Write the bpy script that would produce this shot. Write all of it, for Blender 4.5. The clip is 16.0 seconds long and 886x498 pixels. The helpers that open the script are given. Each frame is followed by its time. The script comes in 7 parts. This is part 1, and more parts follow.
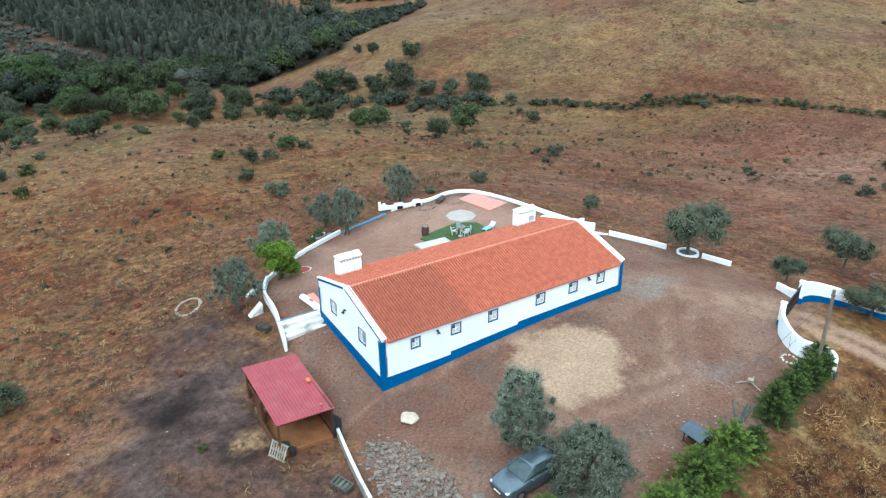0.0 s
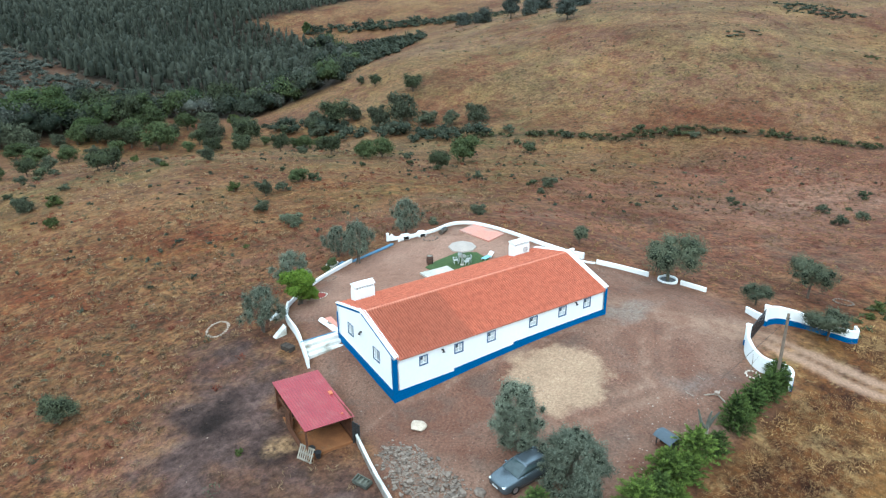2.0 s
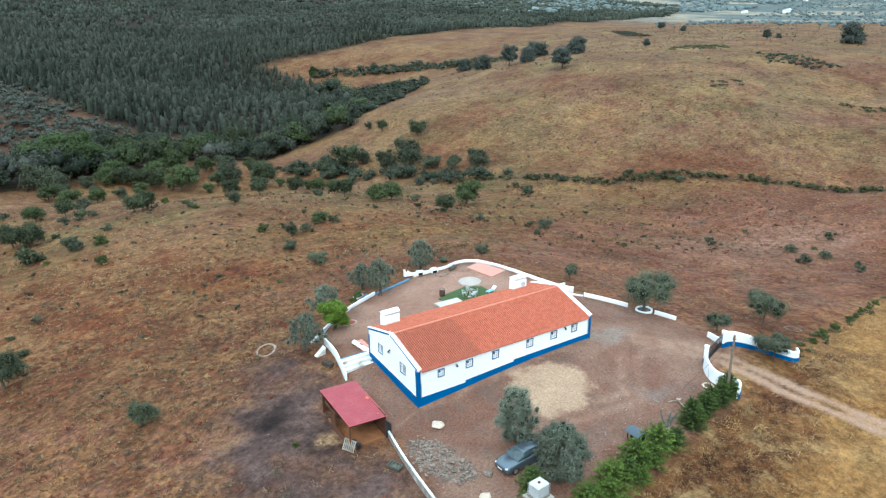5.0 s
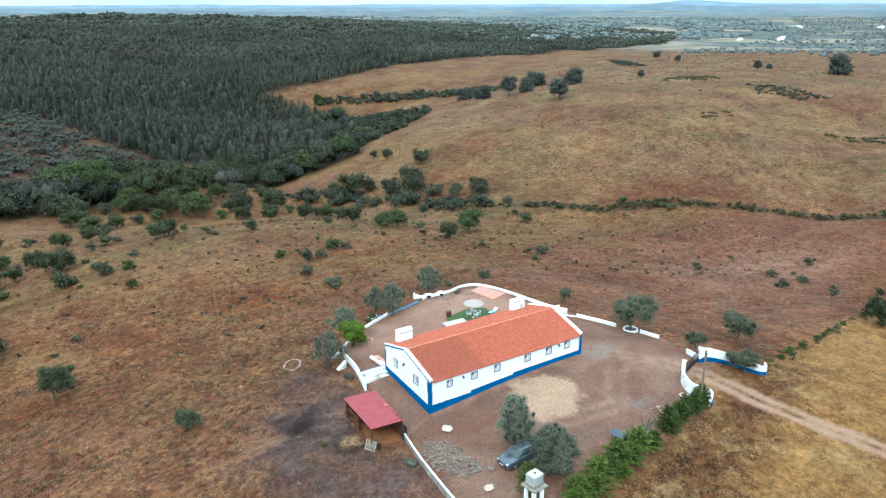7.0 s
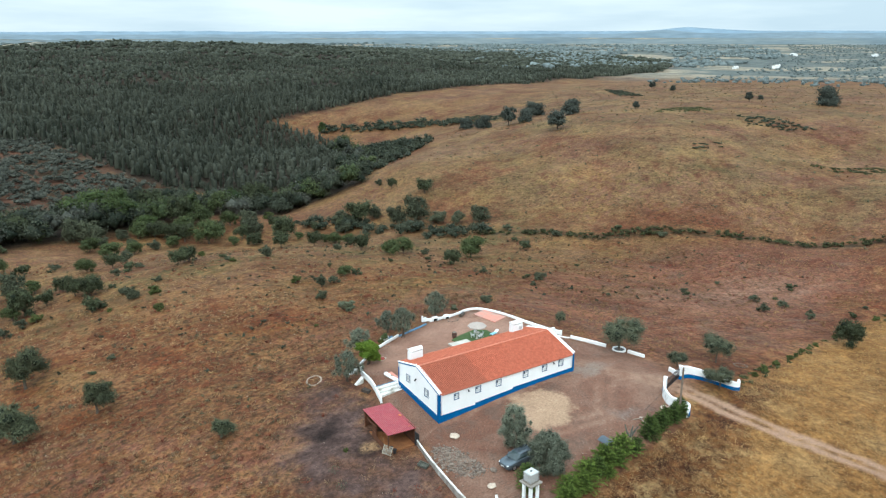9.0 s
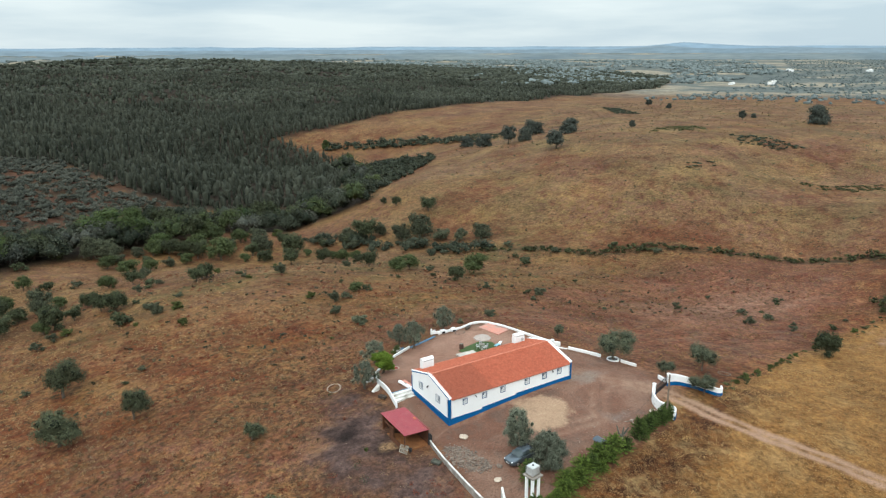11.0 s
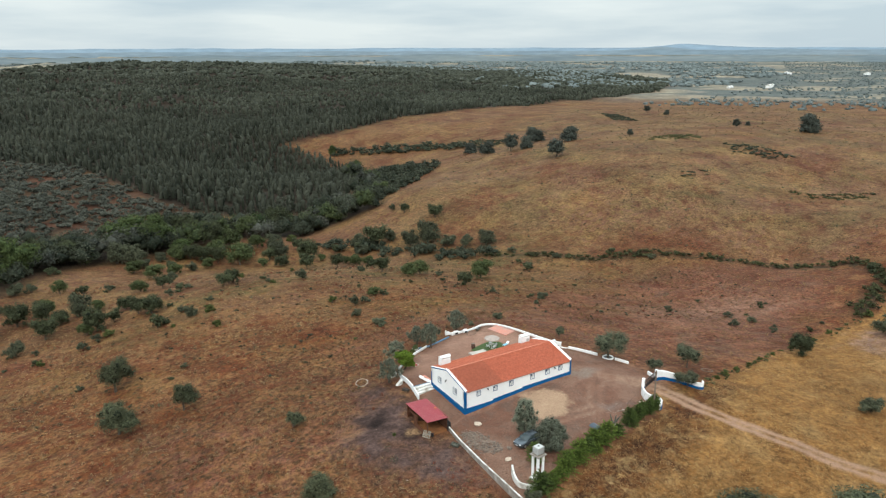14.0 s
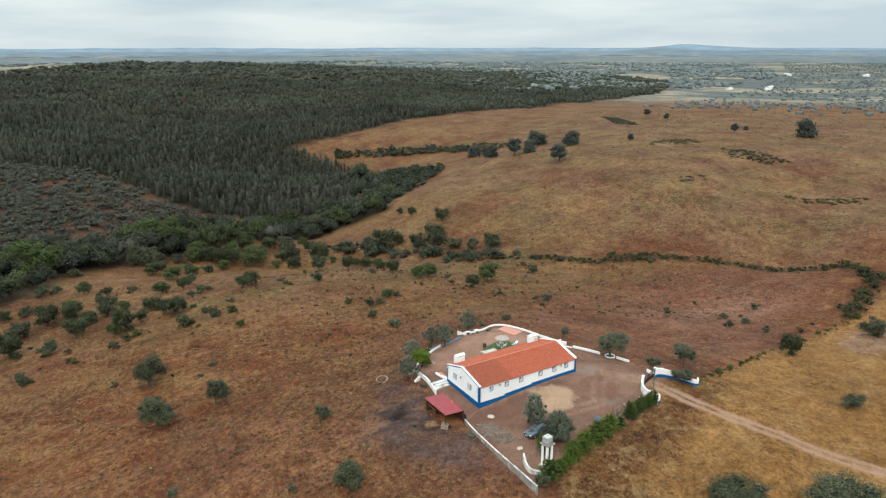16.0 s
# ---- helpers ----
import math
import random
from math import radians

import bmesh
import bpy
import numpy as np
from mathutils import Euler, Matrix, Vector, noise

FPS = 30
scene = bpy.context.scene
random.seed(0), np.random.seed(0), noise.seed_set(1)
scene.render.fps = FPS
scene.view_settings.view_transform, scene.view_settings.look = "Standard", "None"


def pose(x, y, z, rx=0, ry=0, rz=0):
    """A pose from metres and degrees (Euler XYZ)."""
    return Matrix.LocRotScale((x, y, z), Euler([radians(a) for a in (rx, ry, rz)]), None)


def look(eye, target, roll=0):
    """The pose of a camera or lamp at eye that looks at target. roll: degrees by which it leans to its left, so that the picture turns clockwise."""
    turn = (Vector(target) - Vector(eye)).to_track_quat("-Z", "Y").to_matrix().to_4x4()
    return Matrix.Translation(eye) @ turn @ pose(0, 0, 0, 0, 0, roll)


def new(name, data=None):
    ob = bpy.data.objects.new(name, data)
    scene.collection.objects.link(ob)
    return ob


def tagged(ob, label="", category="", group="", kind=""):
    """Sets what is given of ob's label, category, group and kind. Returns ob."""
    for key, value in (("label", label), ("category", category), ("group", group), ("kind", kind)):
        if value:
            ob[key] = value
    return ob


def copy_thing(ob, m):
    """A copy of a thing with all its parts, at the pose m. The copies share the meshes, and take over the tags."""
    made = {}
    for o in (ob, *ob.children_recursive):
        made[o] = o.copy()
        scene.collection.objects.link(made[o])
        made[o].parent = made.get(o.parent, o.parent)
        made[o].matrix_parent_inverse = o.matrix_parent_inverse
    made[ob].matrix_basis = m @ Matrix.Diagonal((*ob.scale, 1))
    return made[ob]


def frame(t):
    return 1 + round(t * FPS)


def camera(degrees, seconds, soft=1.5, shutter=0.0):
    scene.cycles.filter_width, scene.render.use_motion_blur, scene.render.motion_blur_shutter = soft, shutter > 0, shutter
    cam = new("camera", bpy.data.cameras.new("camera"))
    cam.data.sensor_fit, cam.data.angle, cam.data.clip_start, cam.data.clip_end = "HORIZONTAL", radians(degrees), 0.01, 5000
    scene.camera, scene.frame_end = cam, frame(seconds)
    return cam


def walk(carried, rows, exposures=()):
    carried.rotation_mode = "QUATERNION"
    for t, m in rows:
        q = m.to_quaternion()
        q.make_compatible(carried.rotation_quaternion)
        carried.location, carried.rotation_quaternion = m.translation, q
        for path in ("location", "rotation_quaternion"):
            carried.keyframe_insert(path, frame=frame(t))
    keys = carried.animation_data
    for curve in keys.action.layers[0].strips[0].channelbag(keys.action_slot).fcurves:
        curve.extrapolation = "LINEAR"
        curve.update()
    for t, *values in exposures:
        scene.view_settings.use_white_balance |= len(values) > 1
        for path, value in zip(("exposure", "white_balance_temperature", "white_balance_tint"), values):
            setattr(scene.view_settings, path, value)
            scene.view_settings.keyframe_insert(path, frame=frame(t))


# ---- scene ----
cam = camera(61.6, 16.0, soft=1.25)
PATH = [
    (0, (-18.385, -35.317, 28.039), (-17.391, -33.792, 27.212), -0.4),
    (0.5, (-19.18, -36.341, 28.784), (-18.181, -34.81, 27.973), -0.3),
    (1, (-20.063, -37.53, 29.631), (-19.059, -35.994, 28.834), -0.3),
    (1.5, (-21.04, -38.816, 30.499), (-20.033, -37.276, 29.715), -0.3),
    (2, (-22.108, -40.291, 31.325), (-21.097, -38.746, 30.555), -0.4),
    (2.5, (-23.307, -41.764, 32.18), (-22.292, -40.215, 31.424), -0.3),
    (3, (-24.549, -43.336, 32.985), (-23.531, -41.782, 32.243), -0.3),
    (3.5, (-25.878, -44.881, 33.783), (-24.855, -43.324, 33.056), -0.3),
    (4, (-27.271, -46.539, 34.613), (-26.244, -44.977, 33.902), -0.3),
    (6.5, (-34.451, -55.303, 39.131), (-33.409, -53.72, 38.494), -0.2),
    (7, (-35.954, -57.196, 40.063), (-34.909, -55.609, 39.441), -0.2),
    (7.5, (-37.507, -59.18, 40.965), (-36.459, -57.588, 40.36), -0.2),
    (8, (-39.024, -61.035, 41.9), (-37.973, -59.439, 41.309), -0.2),
    (8.5, (-40.623, -62.965, 42.834), (-39.568, -61.366, 42.258), -0.1),
    (9, (-42.069, -64.814, 43.781), (-41.013, -63.211, 43.22), -0.1),
    (9.5, (-43.56, -66.538, 44.576), (-42.501, -64.932, 44.031), -0.2),
    (12, (-51.291, -75.191, 49.081), (-50.229, -73.579, 48.558), -0.2),
    (12.5, (-52.891, -76.899, 50.044), (-51.83, -75.287, 49.52), -0.2),
    (13, (-54.481, -78.592, 50.933), (-53.42, -76.981, 50.409), -0.2),
    (13.5, (-55.991, -80.086, 51.774), (-54.93, -78.474, 51.25), -0.2),
    (14, (-57.695, -81.76, 52.719), (-56.633, -80.149, 52.195), -0.2),
    (14.5, (-59.464, -83.296, 53.743), (-58.402, -81.685, 53.218), -0.2),
    (15, (-61.188, -84.876, 54.657), (-60.127, -83.265, 54.132), -0.2),
    (15.5, (-62.997, -86.408, 55.592), (-61.936, -84.796, 55.066), -0.1),
    (16, (-64.829, -87.895, 56.49), (-63.767, -86.284, 55.964), -0.1),
]
walk(cam, [(t, look(eye, target, roll)) for t, eye, target, roll in PATH],
     exposures=[(0, 0.44, 5700, 1), (4, 0.5, 5720, 1), (7, 0.53, 5780, 1), (8, 0.43, 5950, 3), (9.5, 0.23, 6350, 6), (12, 0.06, 6750, 9), (16, 0.03, 6850, 10)])

# ---- light ----
world = bpy.data.worlds.new("overcast_sky")
scene.world = world
world.use_nodes = True
wn, wl = world.node_tree.nodes, world.node_tree.links
wn.clear()
sky = wn.new("ShaderNodeTexSky")
sky.sky_type, sky.sun_disc = "NISHITA", False
sky.sun_elevation, sky.sun_rotation = radians(43), radians(222)
sky_dim = wn.new("ShaderNodeMix")
sky_dim.data_type, sky_dim.blend_type = "RGBA", "MULTIPLY"
sky_dim.inputs["Factor"].default_value = 1.0
sky_dim.inputs["B"].default_value = (0.1, 0.1, 0.1, 1)
coord = wn.new("ShaderNodeTexCoord")
split = wn.new("ShaderNodeSeparateXYZ")
flat = wn.new("ShaderNodeMapping")
flat.inputs["Scale"].default_value = (1.2, 1.2, 9.0)
cloud = wn.new("ShaderNodeTexNoise")
cloud.inputs["Scale"].default_value, cloud.inputs["Detail"].default_value = 2.6, 6
tone = wn.new("ShaderNodeValToRGB")
tone.color_ramp.elements[0].position, tone.color_ramp.elements[0].color = 0.36, (0.575, 0.725, 0.84, 1)
tone.color_ramp.elements[1].position, tone.color_ramp.elements[1].color = 0.62, (0.83, 0.95, 1.01, 1)
height = wn.new("ShaderNodeMapRange")
height.inputs["From Min"].default_value, height.inputs["From Max"].default_value = 0.08, 0.9
height.inputs["To Min"].default_value, height.inputs["To Max"].default_value = 0.93, 2.35
bright = wn.new("ShaderNodeMix")
bright.data_type, bright.blend_type = "RGBA", "MULTIPLY"
bright.inputs["Factor"].default_value = 1.0
over = wn.new("ShaderNodeMix")
over.data_type = "RGBA"
over.inputs["Factor"].default_value = 0.9
back = wn.new("ShaderNodeBackground")
wout = wn.new("ShaderNodeOutputWorld")
wl.new(coord.outputs["Generated"], flat.inputs["Vector"])
wl.new(coord.outputs["Generated"], split.inputs["Vector"])
wl.new(flat.outputs["Vector"], cloud.inputs["Vector"])
wl.new(cloud.outputs["Fac"], tone.inputs["Fac"])
wl.new(split.outputs["Z"], height.inputs["Value"])
wl.new(tone.outputs["Color"], bright.inputs["A"])
wl.new(height.outputs["Result"], bright.inputs["B"])
wl.new(sky.outputs["Color"], sky_dim.inputs["A"])
wl.new(sky_dim.outputs["Result"], over.inputs["A"])
wl.new(bright.outputs["Result"], over.inputs["B"])
wl.new(over.outputs["Result"], back.inputs["Color"])
wl.new(back.outputs["Background"], wout.inputs["Surface"])

sun_data = bpy.data.lights.new("sun", "SUN")
sun_data.energy, sun_data.angle, sun_data.color = 1.55, radians(25), (1.0, 0.95, 0.87)
sun = new("sun", sun_data)
sun.matrix_world = look((-55, -60, 75), (0, 0, 0))


# ---- materials ----
def material(name, color, other=None, scale=1.0, rough=0.85, fine=12.0, bump=0.15, metal=0.0, per_object=0.0, stain=None, stain_scale=0.3, stain_amount=0.5, space="Object", grain_depth=0.18):
    """Two-scale mottled surface: a coarse blend of two colours, fine grain, wear spots and relief."""
    m = bpy.data.materials.new(name)
    m.use_nodes = True
    n, l = m.node_tree.nodes, m.node_tree.links
    shader = n["Principled BSDF"]
    at = n.new("ShaderNodeTexCoord")
    where = at.outputs["Object"]
    if space == "World":
        where = n.new("ShaderNodeNewGeometry").outputs["Position"]
    big = n.new("ShaderNodeTexNoise")
    big.inputs["Scale"].default_value, big.inputs["Detail"].default_value = scale, 5
    small = n.new("ShaderNodeTexNoise")
    small.inputs["Scale"].default_value, small.inputs["Detail"].default_value = scale * fine, 3
    l.new(where, big.inputs["Vector"])
    l.new(where, small.inputs["Vector"])
    mix = n.new("ShaderNodeMix")
    mix.data_type = "RGBA"
    mix.inputs["A"].default_value = (*color, 1)
    mix.inputs["B"].default_value = (*(other or [c * 0.8 for c in color]), 1)
    steep = n.new("ShaderNodeMapRange")
    steep.inputs["From Min"].default_value, steep.inputs["From Max"].default_value = 0.35, 0.65
    l.new(big.outputs["Fac"], steep.inputs["Value"])
    l.new(steep.outputs["Result"], mix.inputs["Factor"])
    grain = n.new("ShaderNodeHueSaturation")
    vary = n.new("ShaderNodeMapRange")
    vary.inputs["From Min"].default_value, vary.inputs["From Max"].default_value = 0.25, 0.75
    vary.inputs["To Min"].default_value, vary.inputs["To Max"].default_value = 1 - grain_depth, 1 + grain_depth
    l.new(small.outputs["Fac"], vary.inputs["Value"])
    l.new(vary.outputs["Result"], grain.inputs["Value"])
    l.new(mix.outputs["Result"], grain.inputs["Color"])
    last = grain.outputs["Color"]
    if per_object:
        info = n.new("ShaderNodeObjectInfo")
        shift = n.new("ShaderNodeMapRange")
        shift.inputs["To Min"].default_value, shift.inputs["To Max"].default_value = 1 - per_object, 1 + per_object
        own = n.new("ShaderNodeHueSaturation")
        l.new(info.outputs["Random"], shift.inputs["Value"])
        l.new(shift.outputs["Result"], own.inputs["Value"])
        l.new(last, own.inputs["Color"])
        last = own.outputs["Color"]
    if stain:
        spots = n.new("ShaderNodeTexNoise")
        spots.inputs["Scale"].default_value, spots.inputs["Detail"].default_value = stain_scale, 7
        l.new(where, spots.inputs["Vector"])
        cut = n.new("ShaderNodeMapRange")
        cut.inputs["From Min"].default_value, cut.inputs["From Max"].default_value = 0.5, 0.7
        cut.inputs["To Max"].default_value = stain_amount
        l.new(spots.outputs["Fac"], cut.inputs["Value"])
        dirty = n.new("ShaderNodeMix")
        dirty.data_type = "RGBA"
        dirty.inputs["B"].default_value = (*stain, 1)
        l.new(cut.outputs["Result"], dirty.inputs["Factor"])
        l.new(last, dirty.inputs["A"])
        last = dirty.outputs["Result"]
    l.new(last, shader.inputs["Base Color"])
    shader.inputs["Roughness"].default_value, shader.inputs["Metallic"].default_value = rough, metal
    if rough > 0.7:
        shader.inputs["Specular IOR Level"].default_value = 0.15
    if bump:
        relief = n.new("ShaderNodeBump")
        relief.inputs["Strength"].default_value, relief.inputs["Distance"].default_value = bump, 0.05
        l.new(small.outputs["Fac"], relief.inputs["Height"])
        l.new(relief.outputs["Normal"], shader.inputs["Normal"])
    return m


def leaf_material(name, color, other, rough=0.75):
    """Foliage: each spray of leaves, each bunch and each plant takes its own tone, with painted shade in it."""
    m = bpy.data.materials.new(name)
    m.use_nodes = True
    n, l = m.node_tree.nodes, m.node_tree.links
    shader = n["Principled BSDF"]
    geo, info, clump_shade = n.new("ShaderNodeNewGeometry"), n.new("ShaderNodeObjectInfo"), n.new("ShaderNodeAttribute")
    clump_shade.attribute_name = "clump_shade"
    mix = n.new("ShaderNodeMix")
    mix.data_type = "RGBA"
    mix.inputs["A"].default_value, mix.inputs["B"].default_value = (*color, 1), (*other, 1)
    part_way = n.new("ShaderNodeMath")
    part_way.operation = "MULTIPLY_ADD"
    part_way.inputs[1].default_value = 0.45
    l.new(geo.outputs["Random Per Island"], part_way.inputs[0])
    most = n.new("ShaderNodeMath")
    most.operation = "MULTIPLY"
    most.inputs[1].default_value = 0.55
    l.new(clump_shade.outputs["Fac"], most.inputs[0])
    l.new(most.outputs[0], part_way.inputs[2])
    l.new(part_way.outputs[0], mix.inputs["Factor"])
    own = n.new("ShaderNodeHueSaturation")
    shift = n.new("ShaderNodeMapRange")
    shift.inputs["To Min"].default_value, shift.inputs["To Max"].default_value = 0.8, 1.2
    l.new(info.outputs["Random"], shift.inputs["Value"])
    l.new(shift.outputs["Result"], own.inputs["Value"])
    l.new(mix.outputs["Result"], own.inputs["Color"])
    l.new(own.outputs["Color"], shader.inputs["Base Color"])
    shader.inputs["Roughness"].default_value = rough
    shader.inputs["Specular IOR Level"].default_value = 0.12
    return m


WHITE = material("lime_wash", (0.86, 0.865, 0.86), (0.83, 0.835, 0.83), 0.5, 0.9, 8, 0.03, stain=(0.6, 0.57, 0.52), stain_scale=0.9, stain_amount=0.1, grain_depth=0.025)
OLD_WHITE = material("weathered_lime_wash", (0.72, 0.71, 0.68), (0.6, 0.58, 0.54), 0.9, 0.92, 12, 0.2, stain=(0.27, 0.24, 0.19), stain_scale=0.9, stain_amount=0.85)
BLUE = material("blue_wash", (0.0005, 0.085, 0.25), (0.0008, 0.10, 0.28), 0.6, 0.8, 15, 0.1, stain=(0.02, 0.12, 0.27), stain_scale=1.5, stain_amount=0.25)
GLASS = material("window_glass", (0.07, 0.085, 0.1), (0.12, 0.135, 0.15), 1.0, 0.08, 4, 0.0)
FRAME_BLUE = material("painted_blue_frame", (0.05, 0.10, 0.2), (0.06, 0.12, 0.22), 2, 0.5, 8, 0.05)
METAL_DARK = material("dark_metal", (0.03, 0.03, 0.035), (0.05, 0.045, 0.045), 2, 0.5, 10, 0.1, metal=0.6)
RIDGE = material("ridge_tile", (0.47, 0.17, 0.11), (0.53, 0.22, 0.145), 2, 0.85, 8, 0.2)


# ---- ground ----
# Rises and dips of the land: centre, spread and height in metres.
LAND_NEAR = [(10, 5, 30, 8.79), (-8, -10, 18, -1.15), (30, 20, 25, -3.41), (12, 25, 25, -2.69), (-30, 40, 35, -0.31), (-20, 5, 25, 2.66), (60, 0, 40, 2.05), (30, -10, 20, 1.29), (0, 0, 7, -1.01), (10, -3, 8, -0.22), (0, -17, 10, 0.76), (14, -14, 10, -0.81), (26, 27, 12, 3.66), (22, 4, 9, 0.62), (3, 12, 8, 1.26), (-10, -20, 14, -0.32), (40, -35, 20, -0.02)]
LAND_MID = [(95, 30, 40, -3.22), (130, 60, 40, -15.23), (100, 140, 50, -11.1), (30, 100, 50, 8.93), (50, 200, 60, -26.14), (0, 270, 90, -3.18), (150, 110, 50, 7.92), (190, 190, 70, 4.93), (280, 150, 110, 7.65), (160, 350, 80, -18.08), (-20, 370, 80, -5.16), (400, 330, 150, 3.7), (300, 1400, 450, 22.27), (-300, 1200, 400, 13.1), (900, 900, 400, -13.36), (100, 129, 26, -2.68)]
LAND_FAR = [(101, 165, 26, 8.27), (108, 205, 24, 9.33), (60, 187, 26, 6.51), (159, 44, 20, -6.88), (222, 80, 30, -8.24), (50, 89, 22, -3.85), (-5, 104, 26, 0.37), (25, 212, 24, 10.35), (128, 48, 16, 2.5), (-100, -50, 150, -3.79), (100, -100, 150, -0.46), (-100, 100, 60, -11.58), (200, 700, 250, -6.05), (-300, 300, 150, -12.66), (550, 200, 150, 7.47), (165, 390, 40, -9.94), (150, 40, 30, 5.27), (115, 385, 38, -8), (110, 560, 90, -7), (50, 720, 90, 8)]


def ground(x, y):
    """Height of the land, for numbers or arrays."""
    x, y = np.asarray(x, float), np.asarray(y, float)
    z = np.full(x.shape, -3.54)
    for a, b, r, h in LAND_NEAR + LAND_MID + LAND_FAR:
        z = z + h * np.exp(-((x - a) ** 2 + (y - b) ** 2) / (2 * r * r))
    far = np.clip((np.hypot(x, y) - 2300) / 2300, 0, 1)
    roll = np.clip((y - 420) / 250, 0, 1) * np.clip((900 - x) / 300, 0, 1)
    z = z + roll * (5.5 * wobble(x, y, 95, 0.4) + 3.0 * wobble(x, y, 40, 2.2))
    return z + 30 * far * far * (3 - 2 * far)


def gz(x, y):
    return float(ground(x, y))


def wobble(x, y, size, seed=0.0):
    """Smooth pseudo-random field between about -1 and 1."""
    x, y = np.asarray(x, float) / size, np.asarray(y, float) / size
    out = 0.0
    for k in range(5):
        a, f = 1.1 + 2.4 * k + seed, 1.0 + 0.63 * k
        out = out + np.sin(f * (x * np.cos(a) + y * np.sin(a)) * 2.1 + 3.7 * k + seed + 1.3 * np.sin(f * (y * np.cos(a) - x * np.sin(a)) * 1.3 + k)) / (1 + 0.35 * k)
    return out / 2.6


def side_of(poly, x, y):
    """Distance to the outline of a plan, negative inside."""
    x, y = np.asarray(x, float), np.asarray(y, float)
    best, inside = np.full(x.shape, 1e9), np.zeros(x.shape, bool)
    for (ax, ay), (bx, by) in zip(poly, poly[1:] + poly[:1]):
        dx, dy = bx - ax, by - ay
        k = np.clip(((x - ax) * dx + (y - ay) * dy) / (dx * dx + dy * dy), 0, 1)
        best = np.minimum(best, np.hypot(x - ax - k * dx, y - ay - k * dy))
        if ay != by:
            inside ^= ((ay > y) != (by > y)) & (x < dx * (y - ay) / dy + ax)
    return np.where(inside, -best, best)


def near_line(line, x, y):
    best = np.full(np.shape(x), 1e9)
    for (ax, ay), (bx, by) in zip(line, line[1:]):
        dx, dy = bx - ax, by - ay
        k = np.clip(((x - ax) * dx + (y - ay) * dy) / (dx * dx + dy * dy), 0, 1)
        best = np.minimum(best, np.hypot(x - ax - k * dx, y - ay - k * dy))
    return best


def soft(d, width):
    return np.clip(0.5 - d / width, 0, 1)


PATIO = [(-3.6, 7.2), (-2.6, 11.5), (-2.0, 15.4), (-0.6, 18.6), (3.3, 22.4), (5.9, 24.2), (9.6, 26.0), (13.5, 26.6), (16.1, 27.3), (20.2, 26.6), (23.2, 27.4), (25.2, 26.6), (26.2, 24.4), (27.0, 21.3), (27.8, 17.0), (28.9, 12.6)]
YARD = PATIO + [(29.6, 9.9), (31.9, 6.7), (32.8, 4.2), (34.3, 0.1), (33.4, -6.5), (28.5, -9.4), (25.6, -11.5), (25.3, -14.6), (17, -16), (7, -18), (-2, -19.5), (-6.1, -21.6), (-6.0, -13), (-4.0, -0.9)]
TRACK = [(22, 1), (27, -4), (30.3, -9.5), (31.2, -16.7), (33.4, -24.2), (36.5, -32), (41, -41), (48, -52), (62, -70), (90, -100)]
GOLD = [(33, -9.2), (35, -9.6), (36.3, -12), (37.5, -12.6), (48, -10.2), (69, -5.7), (95, -2), (116, 0), (170, 8), (260, -10), (260, -160), (-20, -160), (-12, -30), (3.5, -20), (17, -17), (25.5, -15.5), (27, -12)]
FOREST = [(-60, 440), (-36, 420), (-14, 396), (4, 380), (10, 350), (17, 322), (24, 294), (39, 272), (62, 260), (82, 249), (106, 256), (122, 278), (138, 318), (160, 362), (174, 384), (170, 418), (158, 440), (148, 453), (160, 458), (199, 469), (258, 481), (330, 499), (394, 503), (494, 532), (562, 552), (839, 690), (1143, 915), (1250, 1300), (800, 1900), (420, 2100), (150, 1450), (70, 1230), (0, 1110), (-160, 1060), (-900, 700), (-200, 450)]
VALLEY = [(-75, 150), (-60, 155), (-51, 164), (-37, 188), (-23, 195), (-11, 199), (3, 199), (19, 201), (41, 208), (56, 204), (70, 212), (84, 208), (95, 202), (106, 216), (117, 237), (132, 282), (142, 316), (134, 316), (120, 276), (106, 254), (82, 246), (60, 252), (37, 250), (16, 238), (-7, 228), (-38, 210), (-75, 200)]
SPUR = [(-90, 205), (-60, 206), (-38, 214), (-7, 231), (16, 241), (37, 254), (41, 270), (24, 293), (16, 322), (9, 350), (2, 380), (-16, 396), (-38, 420), (-120, 450), (-200, 330)]

rings = [0.0]
while rings[-1] < 4880:
    r = rings[-1]
    rings.append(r + (0.55 if r < 45 else 0.55 + (r - 45) * 0.025))
rings, SPOKES = np.array(rings), 480
turn_a, reach = np.meshgrid(np.linspace(0, 2 * math.pi, SPOKES, endpoint=False), rings[1:])
gx, gy = np.r_[12.0, (12 + reach * np.cos(turn_a)).ravel()], np.r_[3.0, (3 + reach * np.sin(turn_a)).ravel()]
rough_land = np.clip(np.hypot(gx - 12, gy - 3) / 60, 0.12, 1)
gh = ground(gx, gy) + rough_land * (0.12 * wobble(gx, gy, 2.3, 0.5) + 0.3 * wobble(gx, gy, 11, 2.0)) * np.clip(side_of(YARD, gx, gy) / 8 + 0.3, 0.15, 1)
faces = [(0, 1 + k, 1 + (k + 1) % SPOKES) for k in range(SPOKES)]
for ring in range(len(rings) - 2):
    a, b = 1 + ring * SPOKES, 1 + (ring + 1) * SPOKES
    faces += [(a + k, b + k, b + (k + 1) % SPOKES, a + (k + 1) % SPOKES) for k in range(SPOKES)]
ground_mesh = bpy.data.meshes.new("ground")
ground_mesh.from_pydata(np.stack([gx, gy, gh], 1).tolist(), [], faces)
ground_mesh.polygons.foreach_set("use_smooth", [True] * len(faces))
